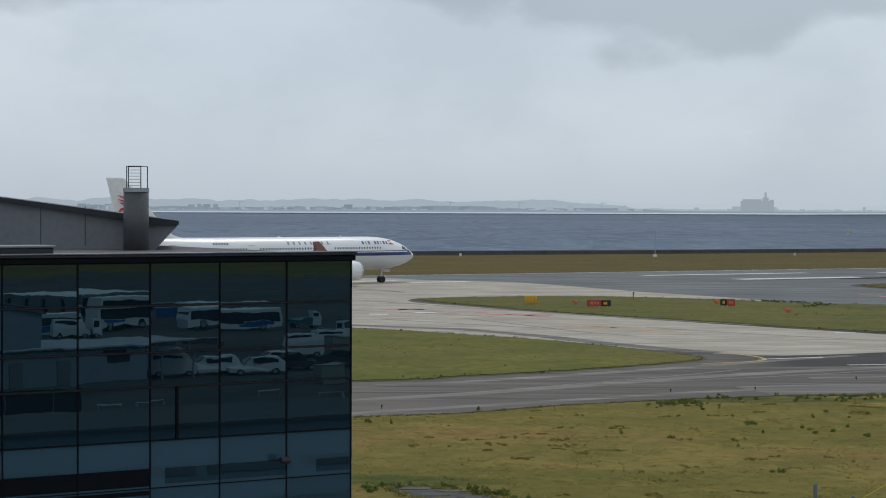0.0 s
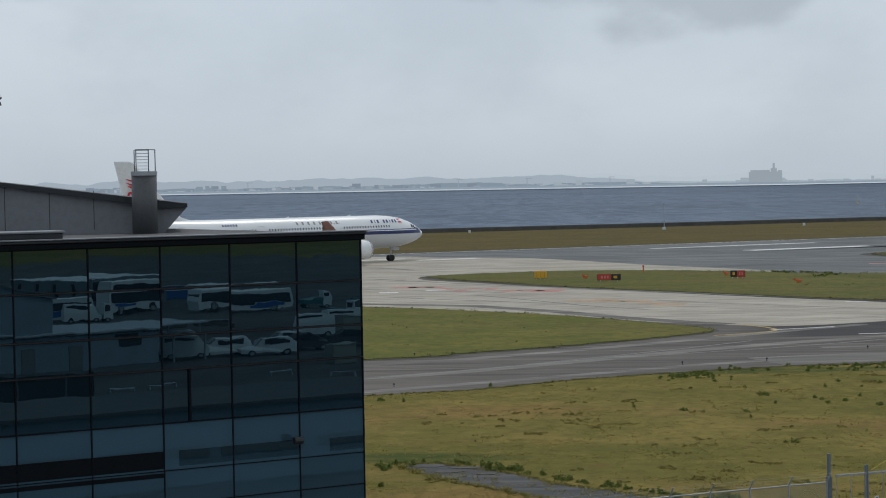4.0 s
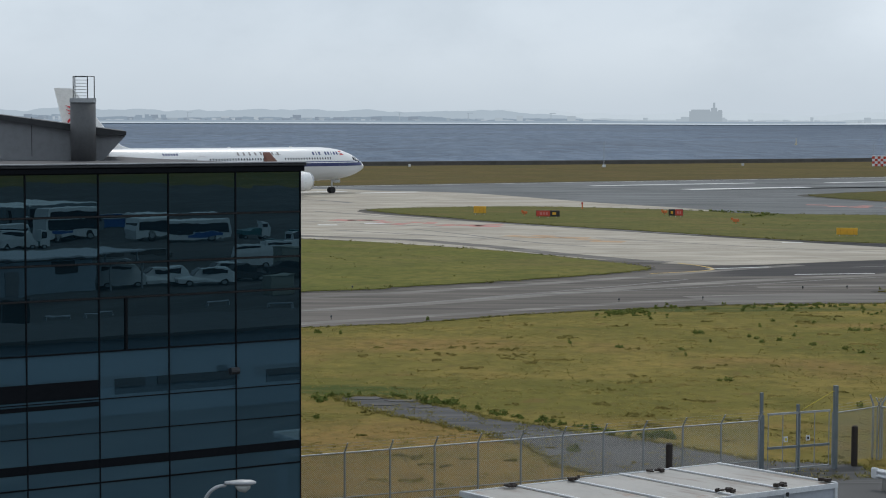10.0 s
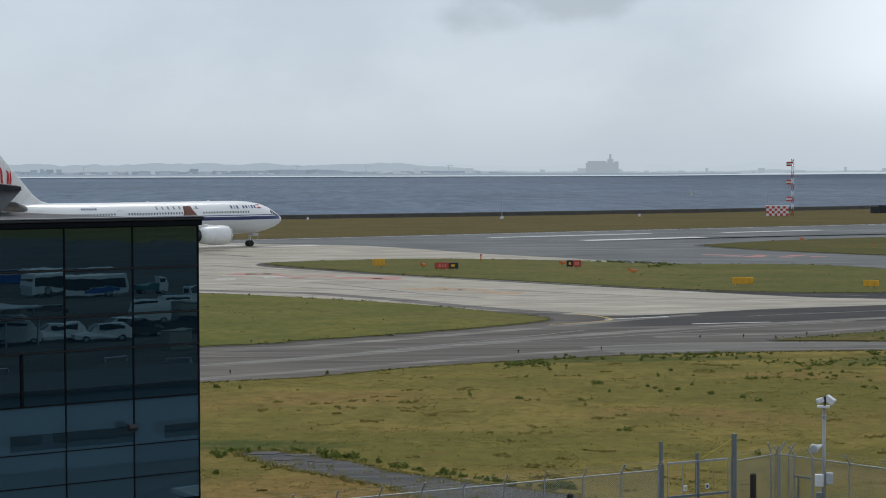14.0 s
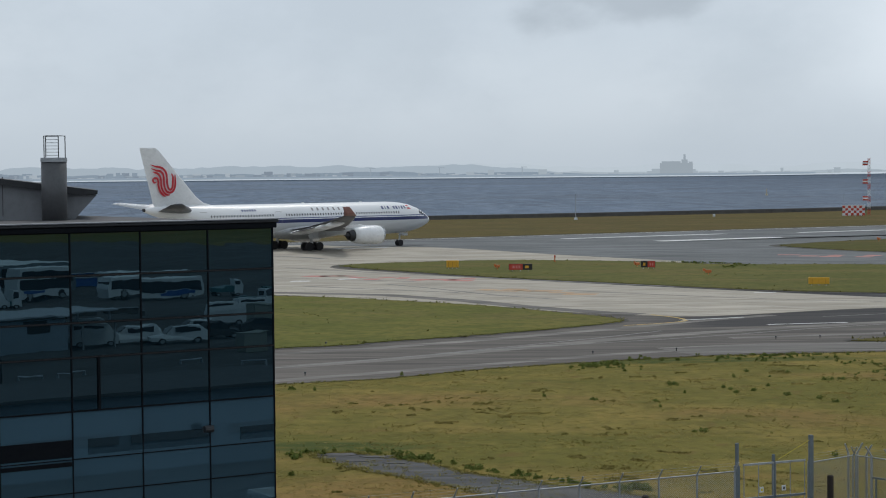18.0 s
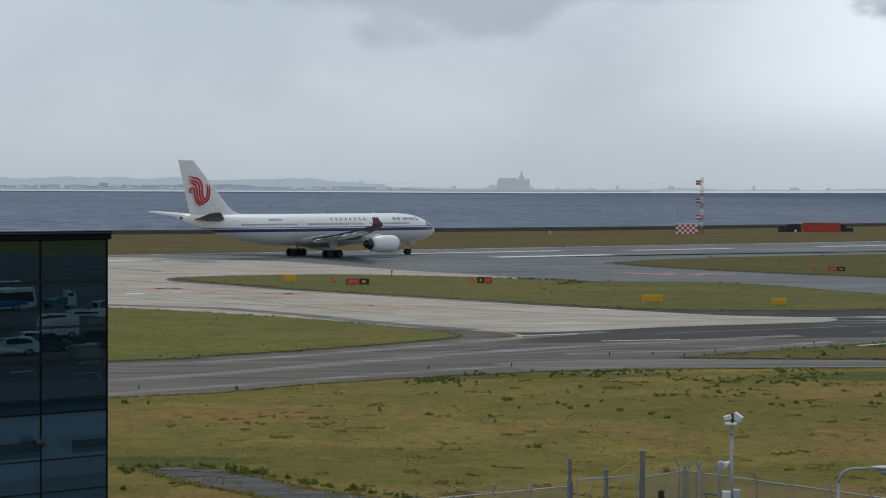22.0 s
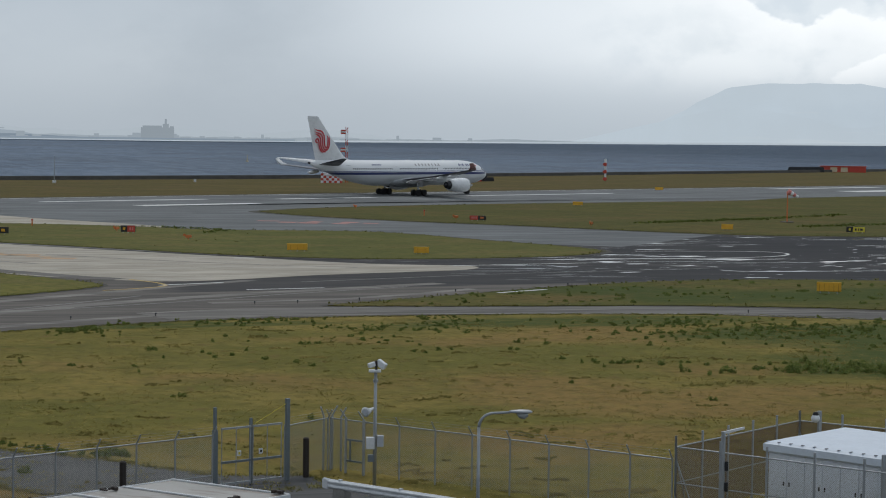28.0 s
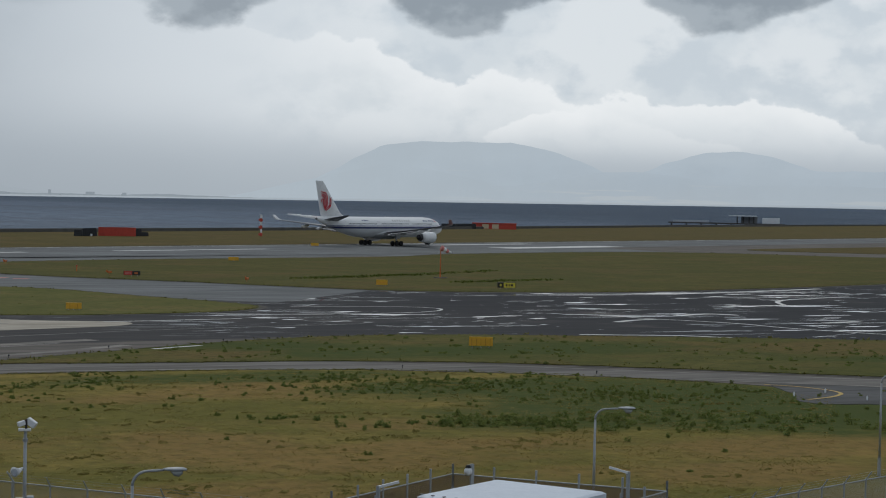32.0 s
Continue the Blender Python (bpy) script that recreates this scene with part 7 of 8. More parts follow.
    for k in range(n):
        z0, z1 = 15.6 * k / n, 15.6 * (k + 1) / n
        bm = B()
        for sx, sy in ((-0.3, -0.3), (0.3, -0.3), (0.3, 0.3), (-0.3, 0.3)):
            rod(bm, (sx, sy, z0), (sx, sy, z1), 0.07, 6)
        for sx, sy, tx, ty in ((-0.3, -0.3, 0.3, -0.3), (0.3, -0.3, 0.3, 0.3), (0.3, 0.3, -0.3, 0.3), (-0.3, 0.3, -0.3, -0.3)):
            rod(bm, (sx, sy, z0), (tx, ty, z1), 0.05, 5)
            rod(bm, (tx, ty, z0), (sx, sy, z1), 0.05, 5)
        part("lattice", bm, "red" if k % 2 == 0 else "white_steel", t)
    for z in (4.6, 9.2, 14.2):
        a = part("aerial_panel", bevel(box(B(), (-0.95, -0.2, z), (1.5, 0.3, 1.2)), 0.04), "red", t, "red and white aerial panel")
        part("white_bar", box(B(), (-0.95, -0.37, z), (1.5, 0.04, 0.4)), "white_steel", a)
    t = thing("chequered_shelter", "red and white chequered equipment shelter", "shelter", at((133.2, 531.6, 0.05), (math.cos(radians(az)), -math.sin(radians(az)))))
    part("core", box(B(), (0, 0, 1.35), (6.0, 2.4, 2.7)), "white_steel", t)
    part("roof", bevel(box(B(), (0, 0, 2.76), (6.2, 2.6, 0.12)), 0.02), "white_steel", t)
    cell = mesh("chequer_panel", box(B(), (0, 0, 0), (0.74, 0.03, 0.66)), "red")
    cellw = mesh("chequer_panel_white", box(B(), (0, 0, 0), (0.74, 0.03, 0.66)), "white_steel")
    for i in range(8):
        for j in range(4):
            share("chequer_panel", cell if (i + j) % 2 else cellw, t, pose(-2.625 + 0.75 * i, -1.215, 0.34 + 0.67 * j))
    part("whip_aerial", rod(B(), (-2.6, 0, 2.7), (-2.6, 0, 6.2), 0.05, 6), "galv", t)
    t = thing("striped_mast", "short red and white striped mast", "mast", pose(235.2, 582.0, 0.05))
    for k in range(6):
        part("band", rod(B(), (0, 0, k * 1.15), (0, 0, k * 1.15 + 1.15), 0.34, 10), "red" if k % 2 == 0 else "white_steel", t)
    for k in (0, 2, 4):
        part("cross_panel", box(B(), (-0.3, -0.3, k * 1.15 + 0.6), (1.3, 0.2, 0.7)), "red", t)
    t = thing("white_mast", "thin white mast on the shore grass", "mast", pose(55.3, 514.0, 0.05))
    for k in range(4):
        part("section", rod(B(), (0, 0, k * 1.7), (0, 0, k * 1.7 + 1.7), 0.11 - k * 0.015, 8), "galv", t)
    part("foot", box(B(), (0, 0, 0.3), (0.9, 0.6, 0.6)), "white_steel", t)
    for p in ((95, 532), (4.5, 512), (172, 557)):
        t = thing("white_box", "small white equipment box on the shore grass", "box", pose(*p, 0.05), "white boxes on the shore")
        part("body", bevel(box(B(), (0, 0, 0.32), (0.6, 0.5, 0.64)), 0.04), "white_steel", t)
        part("lid", box(B(), (0, 0, 0.68), (0.68, 0.58, 0.06)), "white_steel", t)

    # containers and covered stacks by the seawall
    def container(p, d, ln, mat, label, group):
        t = thing("shipping_container", label, "container", at((*p, 0.05), d), group)
        part("body", box(B(), (0, 0, 1.3), (ln - 0.1, 2.3, 2.45)), mat, t)
        for k in range(int(ln / 0.6)):
            part("corrugation", box(B(), (-ln / 2 + 0.35 + k * 0.6, -1.18, 1.3), (0.28, 0.07, 2.2)), mat, t)
        for z in (0.1, 2.55):
            part("side_rail", box(B(), (0, -1.2, z), (ln, 0.12, 0.16)), mat, t)
    d1 = (math.cos(radians(17.5)), -math.sin(radians(17.5)))
    container((181.4, 562.0), d1, 11.0, "red", "red shipping container beside the seawall", "containers by the seawall")
    rg = random.Random(3)
    for k, (x, y, w, h) in enumerate(((168.2, 557.2, 2.6, 1.9), (170.6, 558.0, 2.4, 2.3), (173.0, 558.9, 2.6, 2.4), (188.6, 564.4, 2.4, 2.2), (190.9, 565.2, 2.6, 1.2))):
        t = thing("covered_stack", "dark tarpaulin-covered stack by the container", "stack", at((x, y, 0.05), d1), "covered stacks by the seawall")
        part("load", bevel(box(B(), (0, 0, h / 2), (w, 2.0, h), rg.uniform(-6, 6), 0.85), 0.12, 2), "dark_car", t)
        part("rope", box(B(), (0, -0.98, h * 0.5), (0.08, 0.1, h * 0.9)), "black", t)
    d2 = (math.cos(radians(28.5)), -math.sin(radians(28.5)))
    t = thing("red_shed", "long low red shed by the seawall", "shed", at((431, 785, 0.05), d2))
    part("wall", box(B(), (0, 0, 1.3), (20, 4, 2.6)), "red", t)
    part("roof", box(B(), (0, -0.1, 2.7), (20.6, 4.6, 0.2)), "red", t)
    for x in (-4.0, 0.5):
        part("door", box(B(), (x, -2.02, 1.15), (3.0, 0.06, 2.0)), "lemon_pale", t, "pale door")
    for k in range(3):
        t = thing("covered_stack", "long dark covered stack beside the red shed", "stack", at((402.5 + k * 6.4, 775 + k * 2.6, 0.05), d2), "covered stacks by the red shed")
        part("load", bevel(box(B(), (0, 0, 1.15), (7.0, 3.4, 2.3), 0, 0.9), 0.2, 2), "dark_car", t)
        part("rope", box(B(), (0, -1.72, 1.1), (0.12, 0.1, 2.0)), "black", t)

    # landing stage beyond the seawall
    def spot(az_, dist):
        return (math.sin(radians(az_)) * dist, math.cos(radians(az_)) * dist)
    t = thing("landing_stage", "grey landing stage with a white-roofed shelter at the shore", "jetty", at((*spot(35.6, 1345), 0), (math.cos(radians(35.6)), -math.sin(radians(35.6)))))
    part("platform", box(B(), (-3, 0, 1.0), (78, 8, 0.9)), "stone", t)
    for k in range(8):
        part("pile", rod(B(), (-40 + k * 10, 0, -3), (-40 + k * 10, 0, 0.8), 0.6, 8), "stone", t)
    part("shelter_roof", box(B(), (7.8, 0, 6.3), (19, 8, 0.6)), "white_steel", t, "flat white shelter roof")
    for x in (4, 8, 12, 15):
        part("column", box(B(), (x, 0, 3.7), (0.9, 0.9, 4.8)), "stone", t)
    part("rear_wall", box(B(), (12, 2, 3.5), (11, 0.8, 4.2)), "clad", t)
    part("cabin", bevel(box(B(), (26.5, 0, 3.2), (11.5, 6, 3.9)), 0.1), "white_steel", t, "white cabin block")
    part("low_shed", box(B(), (-27, 0, 2.0), (24, 5, 1.4)), "pale_panel", t)


# ---- weeds and tufts ----
def plants():
    def tufts(name, label, spots, mat, blades, rg, slim=1.0):
        """spots: (x, y, z, radius, height). Each clump is a fan of narrow leaves."""
        verts, faces = [], []
        for x, y, z, r, h in spots:
            for _ in range(blades):
                a = rg.uniform(0, math.tau)
                q = r * math.sqrt(rg.random())
                bx, by = x + q * math.cos(a), y + q * math.sin(a)
                b = rg.uniform(0, math.tau)
                w = r * rg.uniform(0.16, 0.34) * slim
                lean = r * rg.uniform(0.1, 0.7)
                hh = h * rg.uniform(0.45, 1.0)
                i = len(verts)
                ux, uy = math.cos(b) * w, math.sin(b) * w
                verts += [(bx - ux, by - uy, z), (bx + ux, by + uy, z), (bx + math.cos(a) * lean + ux * 0.9, by + math.sin(a) * lean + uy * 0.9, z + hh * 0.62), (bx + math.cos(a) * lean * 1.5, by + math.sin(a) * lean * 1.5, z + hh)]
                faces += [(i, i + 1, i + 2), (i, i + 2, i + 3)]
        me = bpy.data.meshes.new(name)
        me.from_pydata(verts, [], faces)
        me.materials.append(MAT[mat])
        return tagged(new(name, me), label, "plants", "", "stuff")

    def bushes(name, label, spots, mat, rg):
        """Rounded leafy clumps: small leaves scattered through a low dome."""
        verts, faces = [], []
        for x, y, z, r, h in spots:
            tops = [(rg.gauss(0, 0.5) * r, rg.gauss(0, 0.5) * r, rg.uniform(0.35, 1.1)) for _ in range(4)]
            for _ in range(int(50 + 260 * r)):
                ox, oy, hs = rg.choice(tops)
                a, u, v = rg.uniform(0, math.tau), rg.random() ** 0.4, rg.random()
                rad = 0.62 * r * u * math.cos(v * 1.35)
                c = Vector((x + ox + rad * math.cos(a), y + oy + rad * math.sin(a), z + h * hs * u * math.sin(v * 1.5)))
                s = rg.uniform(0.03, 0.055) + 0.07 * r
                d1 = Vector((rg.gauss(0, 1), rg.gauss(0, 1), rg.gauss(0, 0.7))).normalized() * s
                d2 = d1.orthogonal().normalized() * s * 0.55
                i = len(verts)
                verts += [c - d1, c + d2, c + d1, c - d2]
                faces += [(i, i + 1, i + 2, i + 3)]
        me = bpy.data.meshes.new(name)
        me.from_pydata(verts, [], faces)
        me.materials.append(MAT[mat])
        return tagged(new(name, me), label, "plants", "", "stuff")

    def inside(pl, x, y):
        c = False
        for (x0, y0), (x1, y1) in zip(pl, pl[1:] + pl[:1]):
            if (y0 > y) != (y1 > y) and x < (x1 - x0) * (y - y0) / (y1 - y0) + x0:
                c = not c
        return c

    rg = random.Random(77)

    def edge_y(x):
        for (x0, y0), (x1, y1) in zip(FIELD_EDGE[1:], FIELD_EDGE[2:13]):
            if x0 <= x <= x1:
                return y0 + (y1 - y0) * (x - x0) / (x1 - x0)
        return 110.0

    # open grass, not the track or the yard
    def free(x, y):
        if y < 63.5 + 0.42 * (x + 2.8) and x < 17:
            return False
        if 17 <= x < 28 and y < 70.5 - 1.36 * (x - 17) - 3.0:
            return False
        if x >= 28 and y < 54 + 0.4 * (x - 28):
            return False
        mid = 91 - (x + 2.5) * 1.08
        return not (-3 < x < 17.5 and abs(y - mid + 1.2) < 2.6 + max(0, (x - 4) * 0.22))

    # dark weeds: along the pavement edge, in drifts to the east, beside the track
    weeds = []
    for _ in range(1700):
        x = rg.uniform(-8, 84)
        d = abs(rg.gauss(0, 1)) * (2.4 if x < 30 else 9)
        y = edge_y(x) - 0.3 - d
        if noise.noise((x * 0.16, y * 0.16, 3.0)) > 0.10 + (0.22 if x < 19 else 0.0):
            q = rg.uniform(0.05, 0.15) if rg.random() < 0.85 else rg.uniform(0.16, 0.28)
            weeds.append((x, y, 0, q, q * rg.uniform(0.9, 1.5)))
    for cx, cy, sx, sy, nn in ((53, 101.0, 2.0, 1.6, 18), (58, 99.5, 2.2, 2.2, 34), (64, 99.0, 3.2, 3.0, 56), (55, 101, 1.6, 1.2, 24), (70, 112, 6, 5, 45), (80, 109, 5, 5, 35), (44, 106, 2.5, 1.2, 22), (48, 101, 1.5, 0.8, 10), (72, 96, 4, 2.5, 60), (80, 90, 4, 3, 50), (65, 122, 5, 3.0, 110), (56, 121, 5, 3.5, 60), (72, 113, 3.5, 3, 80), (57, 130, 5, 1.6, 50), (20, 113, 5, 2.5, 10), (25, 134.0, 5, 1.2, 40), (30, 120, 6, 4, 14)):
        big = 1.0 if cy < 102 else 0.6
        for _ in range(nn):
            weeds.append((rg.gauss(cx, sx), rg.gauss(cy, sy), 0, big * rg.uniform(0.14, 0.36), big * rg.uniform(0.2, 0.5)))
    for (ax, ay), (bx, by) in zip(((-3.2, 91.2), (-0.6, 91.4), (1.6, 89.6), (3.0, 87.6), (4.9, 84.8), (7.0, 82.6)), ((-0.6, 91.4), (1.6, 89.6), (3.0, 87.6), (4.9, 84.8), (7.0, 82.6), (9.4, 80.2))):
        for _ in range(6):
            u = rg.random()
            weeds.append((ax + (bx - ax) * u + rg.uniform(-0.15, 0.35), ay + (by - ay) * u + rg.uniform(-0.1, 0.5), 0, rg.uniform(0.08, 0.24), rg.uniform(0.08, 0.3)))
    for cx, cy, nn in ((2.2, 88.9, 12), (10.6, 79.4, 22), (-3.4, 90.4, 8)):
        for _ in range(nn):
            weeds.append((rg.gauss(cx, 0.7), rg.gauss(cy, 0.35), 0, rg.uniform(0.1, 0.26), rg.uniform(0.12, 0.3)))
    for _ in range(22):
        weeds.append((rg.uniform(-10, 82), rg.uniform(74, 128), 0, rg.uniform(0.12, 0.28), rg.uniform(0.15, 0.38)))
    # weeds in the verge beside the service road
    while len(weeds) < 1500:
        x = rg.uniform(36, 150)
        y = rg.uniform(95, 168)
        if inside(ISLAND_D, x, y) and noise.noise((x * 0.12, y * 0.2, 9.0)) > rg.uniform(-0.2, 0.3):
            q = rg.uniform(0.08, 0.3)
            weeds.append((x, y, 0.09, q, q * rg.uniform(0.5, 1.1)))
    bushes("weeds", "dark green weeds growing in the dry airfield grass", weeds, "weed", rg)
    # low brown clumps, wider than high, in loose drifts
    clumps = []
    while len(clumps) < 150:
        y = rg.uniform(66, 134)
        x = rg.uniform(-0.06, 0.78) * y
        if x < 86 and y < edge_y(x) - 1 and free(x, y) and noise.noise((x * 0.09, y * 0.09, 8.0)) > -0.05 + rg.uniform(-0.25, 0.2):
            for q in range(rg.choice((1, 1, 2, 3, 4))):
                clumps.append((x + q * rg.uniform(0.25, 0.5), y + rg.gauss(0, 0.25), 0, rg.uniform(0.12, 0.34), rg.uniform(0.03, 0.08)))
    bushes("brown_clumps", "low brown clumps of withered grass in the field", clumps, "withered", rg)
    # dark tussocks in drifts, wider than high
    tuss = []
    while len(tuss) < 640:
        y = rg.uniform(66, 132)
        x = rg.uniform(-0.06, 0.78) * y
        n = noise.noise((x * 0.07, y * 0.10, 12.0)) + 0.5 * noise.noise((x * 0.3, y * 0.35, 2.0))
        if x < 86 and y < edge_y(x) - 1 and free(x, y) and n > 0.12 - (0.18 if x > 8 else 0.0) + rg.uniform(-0.2, 0.2):
            for q in range(rg.choice((1, 2, 2, 3, 4, 5))):
                tuss.append((x + q * rg.uniform(0.15, 0.4), y + rg.gauss(0, 0.22), 0, rg.uniform(0.08, 0.26), rg.uniform(0.03, 0.11)))
    bushes("dark_tussocks", "dark olive-brown tussocks scattered in drifts over the field", tuss, "tussock", rg)
    # rough sward over the whole near field
    sward = []
    while len(sward) < 26000:
        y = 60 + 76 * rg.random() ** 1.25
        x = rg.uniform(-0.09, 0.80) * y
        if x < 88 and y < edge_y(x) - 0.2 and free(x, y):
            n = noise.noise((x * 0.22, y * 0.22, 6.0))
            if n > rg.uniform(-0.55, 0.25):
                sward.append((x, y, 0, rg.uniform(0.07, 0.22), rg.uniform(0.025, 0.065) + 0.06 * max(0, n)))
    tufts("rough_sward", "rough yellow-green and brown sward of the airfield", sward, "sward", 5, rg, 0.40)
    # lush grass before the fence
    lush = []
    for _ in range(420):
        u = rg.random()
        lush.append((-4.6 + 6.6 * u + rg.uniform(-0.3, 0.3), 61.4 + 3.4 * u - rg.random() ** 1.5 * 5.0, 0.06, rg.uniform(0.12, 0.3), rg.uniform(0.15, 0.5)))
    tufts("fence_grass", "tall green grass and weeds before the fence", lush, "verge_blade", 9, rg, 0.5)
    dry = []
    for _ in range(3000):
        y = rg.uniform(60, 136)
        x = rg.uniform(-0.10, 0.80) * y
        if y < edge_y(x) - 0.4 and x < 88 and free(x, y):
            dry.append((x, y, 0, rg.uniform(0.05, 0.16), rg.uniform(0.04, 0.12)))
    # ragged turf along the old track and over its broken surface
    lp = smooth_loop(TRACK, 8, 0.22, 3)
    for p, q in zip(lp, lp[1:] + lp[:1]):
        for _ in range(max(3, int((q - p).length / 0.035))):
            c = p + (q - p) * rg.random()
            dry.append((c.x + rg.gauss(0, 0.16), c.y + rg.gauss(0, 0.2), 0, rg.uniform(0.07, 0.2), rg.uniform(0.05, 0.16)))
    for _ in range(3600):
        x, y = rg.uniform(-3, 17), rg.uniform(70, 91)
        if inside(TRACK, x, y) and noise.noise((x * 0.5, y * 0.5, 5.0)) > (-0.12 if y > 78 else 0.12):
            dry.append((x, y, 0.02, rg.uniform(0.06, 0.16), rg.uniform(0.04, 0.12)))
    tufts("grass_tufts", "dry yellow-green grass tufts of the airfield", dry, "tuft", 6, rg, 0.45)
    # ragged fringe round the grass islands and the field edge
    fringe = []
    for k, pl in enumerate((ISLAND_A, ISLAND_B, ISLAND_C, ISLAND_D)):
        lp = smooth_loop(pl, 12, 0.0)
        for p, q in zip(lp, lp[1:] + lp[:1]):
            n = int((q - p).length / 0.24)
            for i in range(n):
                u = rg.random()
                c = p + (q - p) * u
                if c.x < 330 and c.y < 460 and c.x > -40:
                    fringe.append((c.x + rg.gauss(0, 0.35), c.y + rg.gauss(0, 0.45), 0.07, rg.uniform(0.05, 0.1) + 0.3 * rg.random() ** 4, rg.uniform(0.04, 0.1) + 0.22 * rg.random() ** 4))
    # loose tufts over the islands and the green cover at the field's far corner
    for cx, cy, sx, sy, nn in ((-8, 178, 12, 16, 60), (40, 238, 22, 16, 60), (80, 152, 26, 6, 90), (105, 140, 16, 6, 60), (150, 300, 40, 25, 12), (80, 128, 9, 5, 60)):
        for _ in range(nn):
            x, y = rg.gauss(cx, sx), rg.gauss(cy, sy)
            if any(inside(pl, x, y) for pl in (ISLAND_A, ISLAND_B, ISLAND_C, ISLAND_D)):
                fringe.append((x, y, 0.08, rg.uniform(0.10, 0.3), rg.uniform(0.06, 0.18)))
    for i in range(1500):
        x = rg.uniform(-12, 84)
        fringe.append((x, edge_y(x) + rg.uniform(-0.6, 0.25), 0.01, rg.uniform(0.06, 0.2), rg.uniform(0.04, 0.11)))
    tufts("edge_grass", "ragged grass fringe along the pavement edges", fringe, "fringe", 5, rg)
    # darker sedge lines in the islands
    sedge = []
    for (ax, ay), (bx, by), nn in (((41, 274.5), (52, 264), 40), ((52, 264), (47, 256), 24), ((120, 284), (150, 300), 260), ((150, 300), (175, 318), 120), ((142, 272), (168, 283), 160)):
        for _ in range(nn):
            u = rg.random()
            sedge.append((ax + (bx - ax) * u + rg.gauss(0, 0.5), ay + (by - ay) * u + rg.gauss(0, 1.2), 0.08, rg.uniform(0.2, 0.5), rg.uniform(0.15, 0.4)))
    tufts("sedge", "dark sedge growing along drains in the grass", sedge, "weed", 5, rg)


def plant_material(name, a, b, c):
    k = Mat(name, 0.8, 0, 0.2)
    r = k.isl()
    k.color(k.mix(k.ramp(r, 0.1, 0.9), k.mix(k.ramp(k.noise(0.15, 3), 0.4, 0.6), a, b), c))
    return k.m


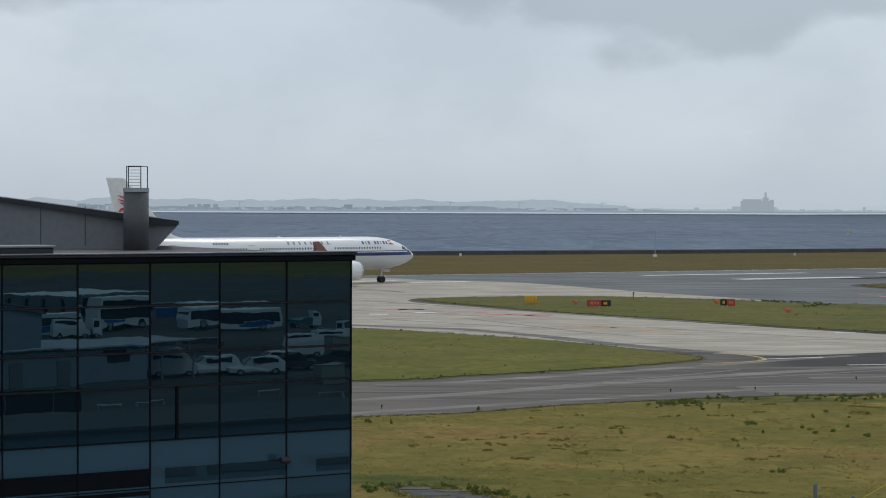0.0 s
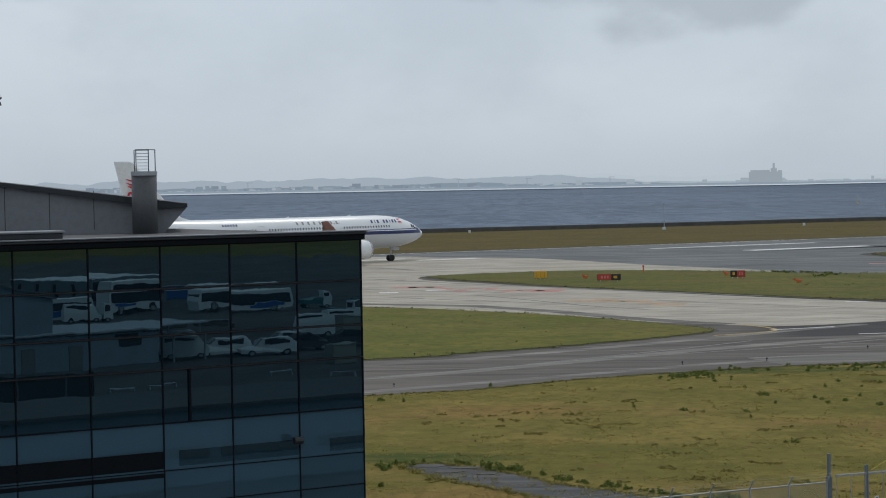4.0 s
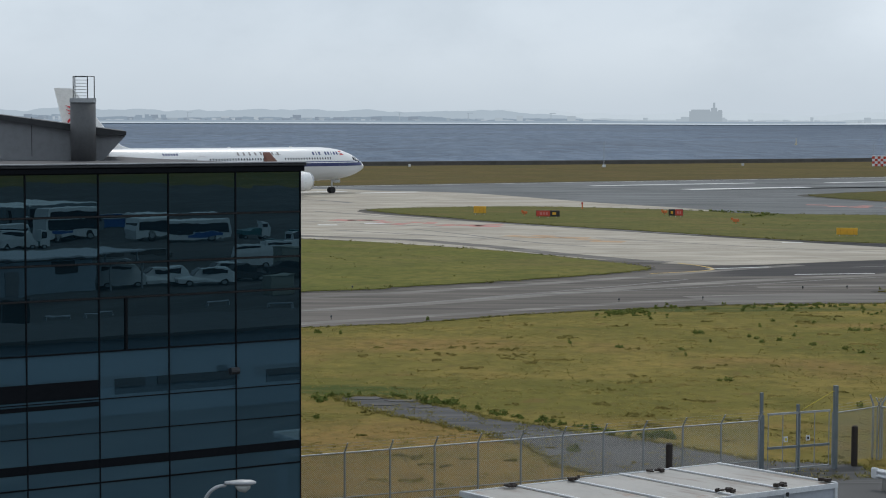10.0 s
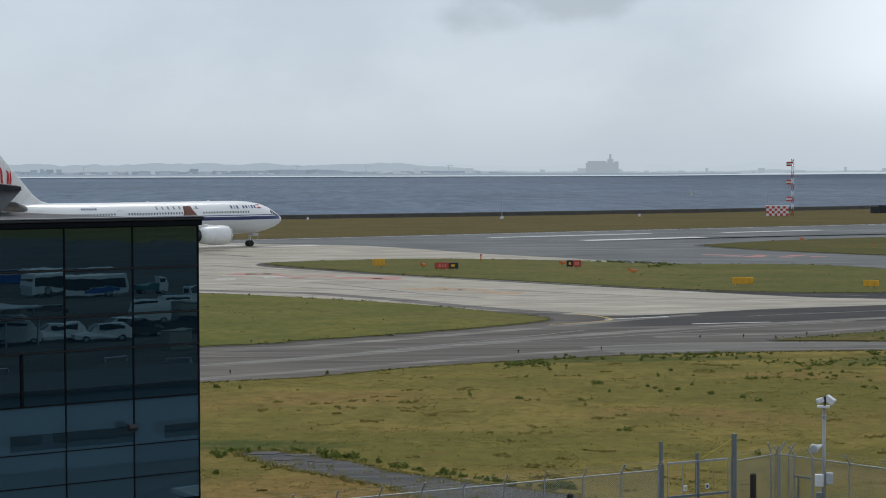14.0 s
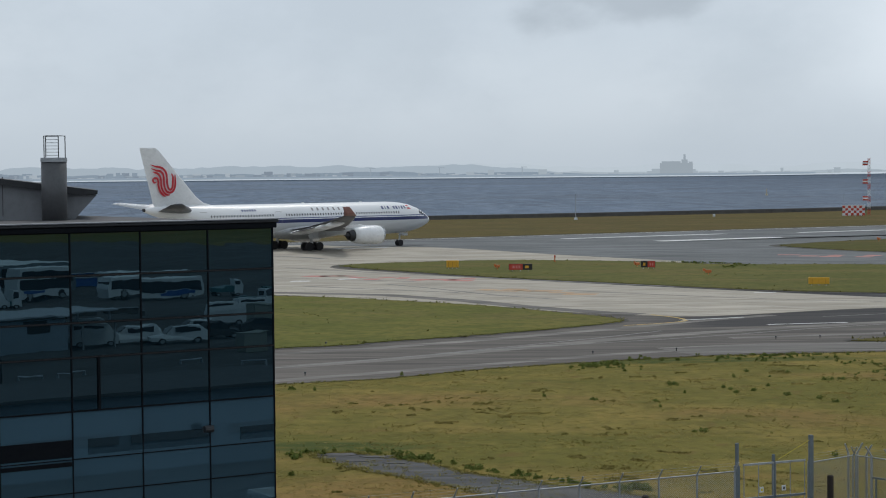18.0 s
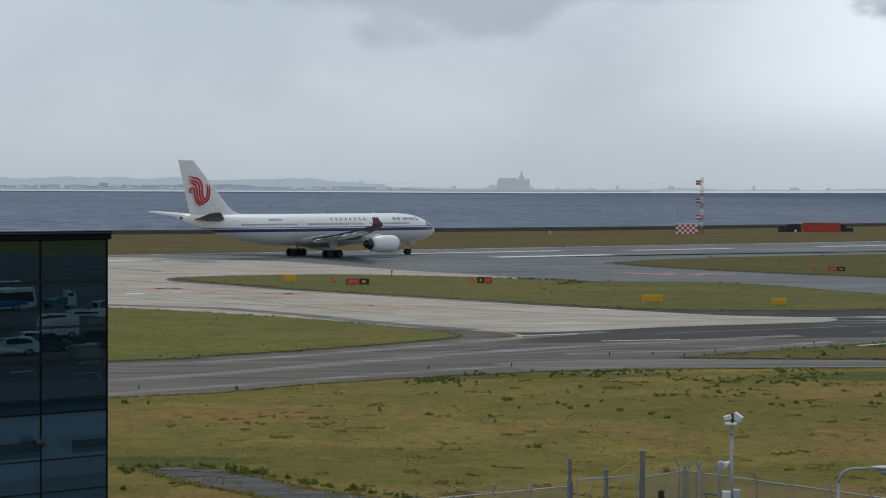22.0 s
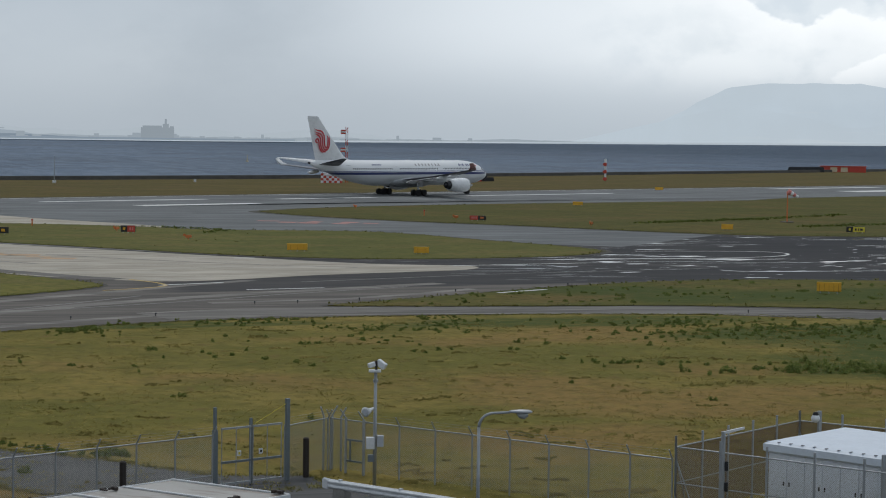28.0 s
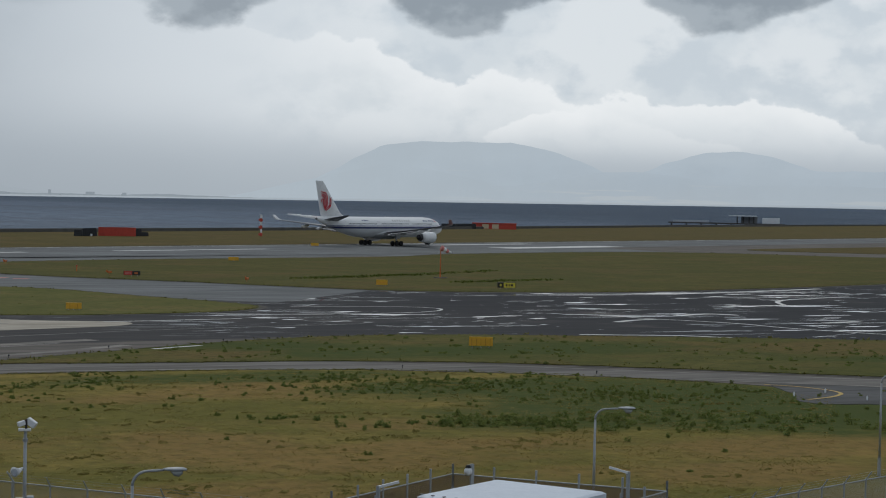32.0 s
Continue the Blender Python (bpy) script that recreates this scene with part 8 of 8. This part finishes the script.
MAT.update({
    "pale_glass": plain("curtained_glass", (0.34, 0.36, 0.35), 0.2, 0, 0.1, 2),
    "green": plain("green_film", (0.01, 0.20, 0.08), 0.3, 0, 0.1, 2),
    "blue_pane": plain("blue_film", (0.03, 0.12, 0.38), 0.3, 0, 0.1, 2),
    "teal": plain("teal_paint", (0.04, 0.16, 0.18), 0.4, 0, 0.2, 2),
    "blue_wall": plain("blue_grey_render", (0.26, 0.32, 0.38), 0.7, 0, 0.25, 0.5),
    "blue_steel": plain("blue_grey_steel", (0.19, 0.225, 0.25), 0.45, 0.3, 0.25, 4),
    "hut_wall": plain("pale_blue_grey_steel", (0.74, 0.77, 0.82), 0.5, 0, 0.15, 1.0),
    "roof_blue": plain("pale_blue_white_roof", (0.66, 0.72, 0.80), 0.5, 0, 0.12, 0.8),
    "netting": plain("brown_wire_netting", (0.20, 0.135, 0.10), 0.8, 0, 0.2, 4),
    "sock_pink": plain("faded_red_cloth", (0.62, 0.22, 0.20), 0.8, 0, 0.15, 3),
    "coach_roof": plain("white_coach_roof", (0.86, 0.87, 0.88), 0.4, 0, 0.1, 1.0),
    "lemon_grey": plain("pale_beige_panel", (0.30, 0.31, 0.27), 0.6, 0, 0.2, 1.5),
    "lemon_pale": plain("pale_door_paint", (0.62, 0.52, 0.36), 0.6, 0, 0.2, 2),
    "jet_glass": plain("dark_glazing", (0.03, 0.035, 0.045), 0.12, 0, 0.05, 3),
    "withered": plant_material("withered_grass", (0.24, 0.20, 0.055), (0.28, 0.21, 0.066), (0.31, 0.25, 0.075)),
    "weed": plant_material("weed_leaves", (0.070, 0.112, 0.018), (0.096, 0.130, 0.023), (0.155, 0.170, 0.034)),
    "tussock": plant_material("tussock_leaves", (0.180, 0.164, 0.038), (0.20, 0.160, 0.043), (0.245, 0.20, 0.056)),
    "sward": plant_material("sward_blades", (0.170, 0.157, 0.034), (0.25, 0.184, 0.052), (0.31, 0.236, 0.072)),
    "verge_blade": plant_material("tall_grass_blades", (0.19, 0.20, 0.05), (0.24, 0.22, 0.06), (0.30, 0.27, 0.085)),
    "fringe": plant_material("fringe_blades", (0.115, 0.122, 0.030), (0.15, 0.145, 0.038), (0.19, 0.175, 0.048)),
    "tuft": plant_material("dry_grass_blades", (0.20, 0.20, 0.045), (0.27, 0.235, 0.062), (0.33, 0.27, 0.085)),
})
UNITS = [(17.4, 258.1), (36.2, 260.6), (42.0, 239.4), (95.1, 298.1), (109.3, 275.7), (90.4, 343.0)]


# ---- motion of the airliner: standing, then its take-off roll ----
def motions():
    walk(jet, [
        (0, pose(-5.21, 338.44, 0.03, 0, 0, 36.64)),
        (6, pose(-5.21, 338.44, 0.03, 0, 0, 36.64)),
        (9, pose(-5.17, 338.47, 0.03, 0, 0, 36.64)),
        (11, pose(-4.55, 338.92, 0.03, 0, 0, 36.61)),
        (13, pose(-2.93, 340.12, 0.03, 0, 0, 36.53)),
        (14, pose(-1.63, 341.08, 0.03, 0, 0, 36.46)),
        (17, pose(6.51, 347.04, 0.03, 0, 0, 36.08)),
        (18, pose(11.48, 350.63, 0.03, 0, 0, 35.85)),
        (19, pose(17.18, 354.72, 0.03, 0, 0, 35.59)),
        (20, pose(24.86, 360.17, 0.03, 0, 0, 35.24)),
        (22, pose(44.22, 373.60, 0.03, 0, 0, 34.41)),
        (23, pose(56.93, 382.21, 0.03, 0, 0, 33.88)),
        (24, pose(70.71, 391.36, 0.03, 0, 0, 33.34)),
        (25.5, pose(96.40, 407.95, 0.03, 0, 0, 32.40)),
        (26, pose(105.19, 413.49, 0.03, 0, 0, 32.09)),
        (28.5, pose(159.21, 446.23, 0.03, 0, 0, 30.42)),
        (29, pose(171.60, 453.45, 0.03, 0, 0, 30.08)),
        (31, pose(226.39, 484.34, 0.03, 0, 0, 28.79)),
        (32, pose(258.00, 501.49, 0.03, 0, 0, 28.20)),
    ])


place()
markings()
far_shore()
glass_building()
canopy()
jet = airliner()
terminal()
prefab_office()
equipment_hut()
fences()
guard_rail((17.0, 67.9), (25.2, 56.4))
guard_rail((-2.4, 56.6), (1.9, 58.9))
lamps()
camera_pole()
service_house()
vehicles()
airfield_equipment()
plants()
motions()
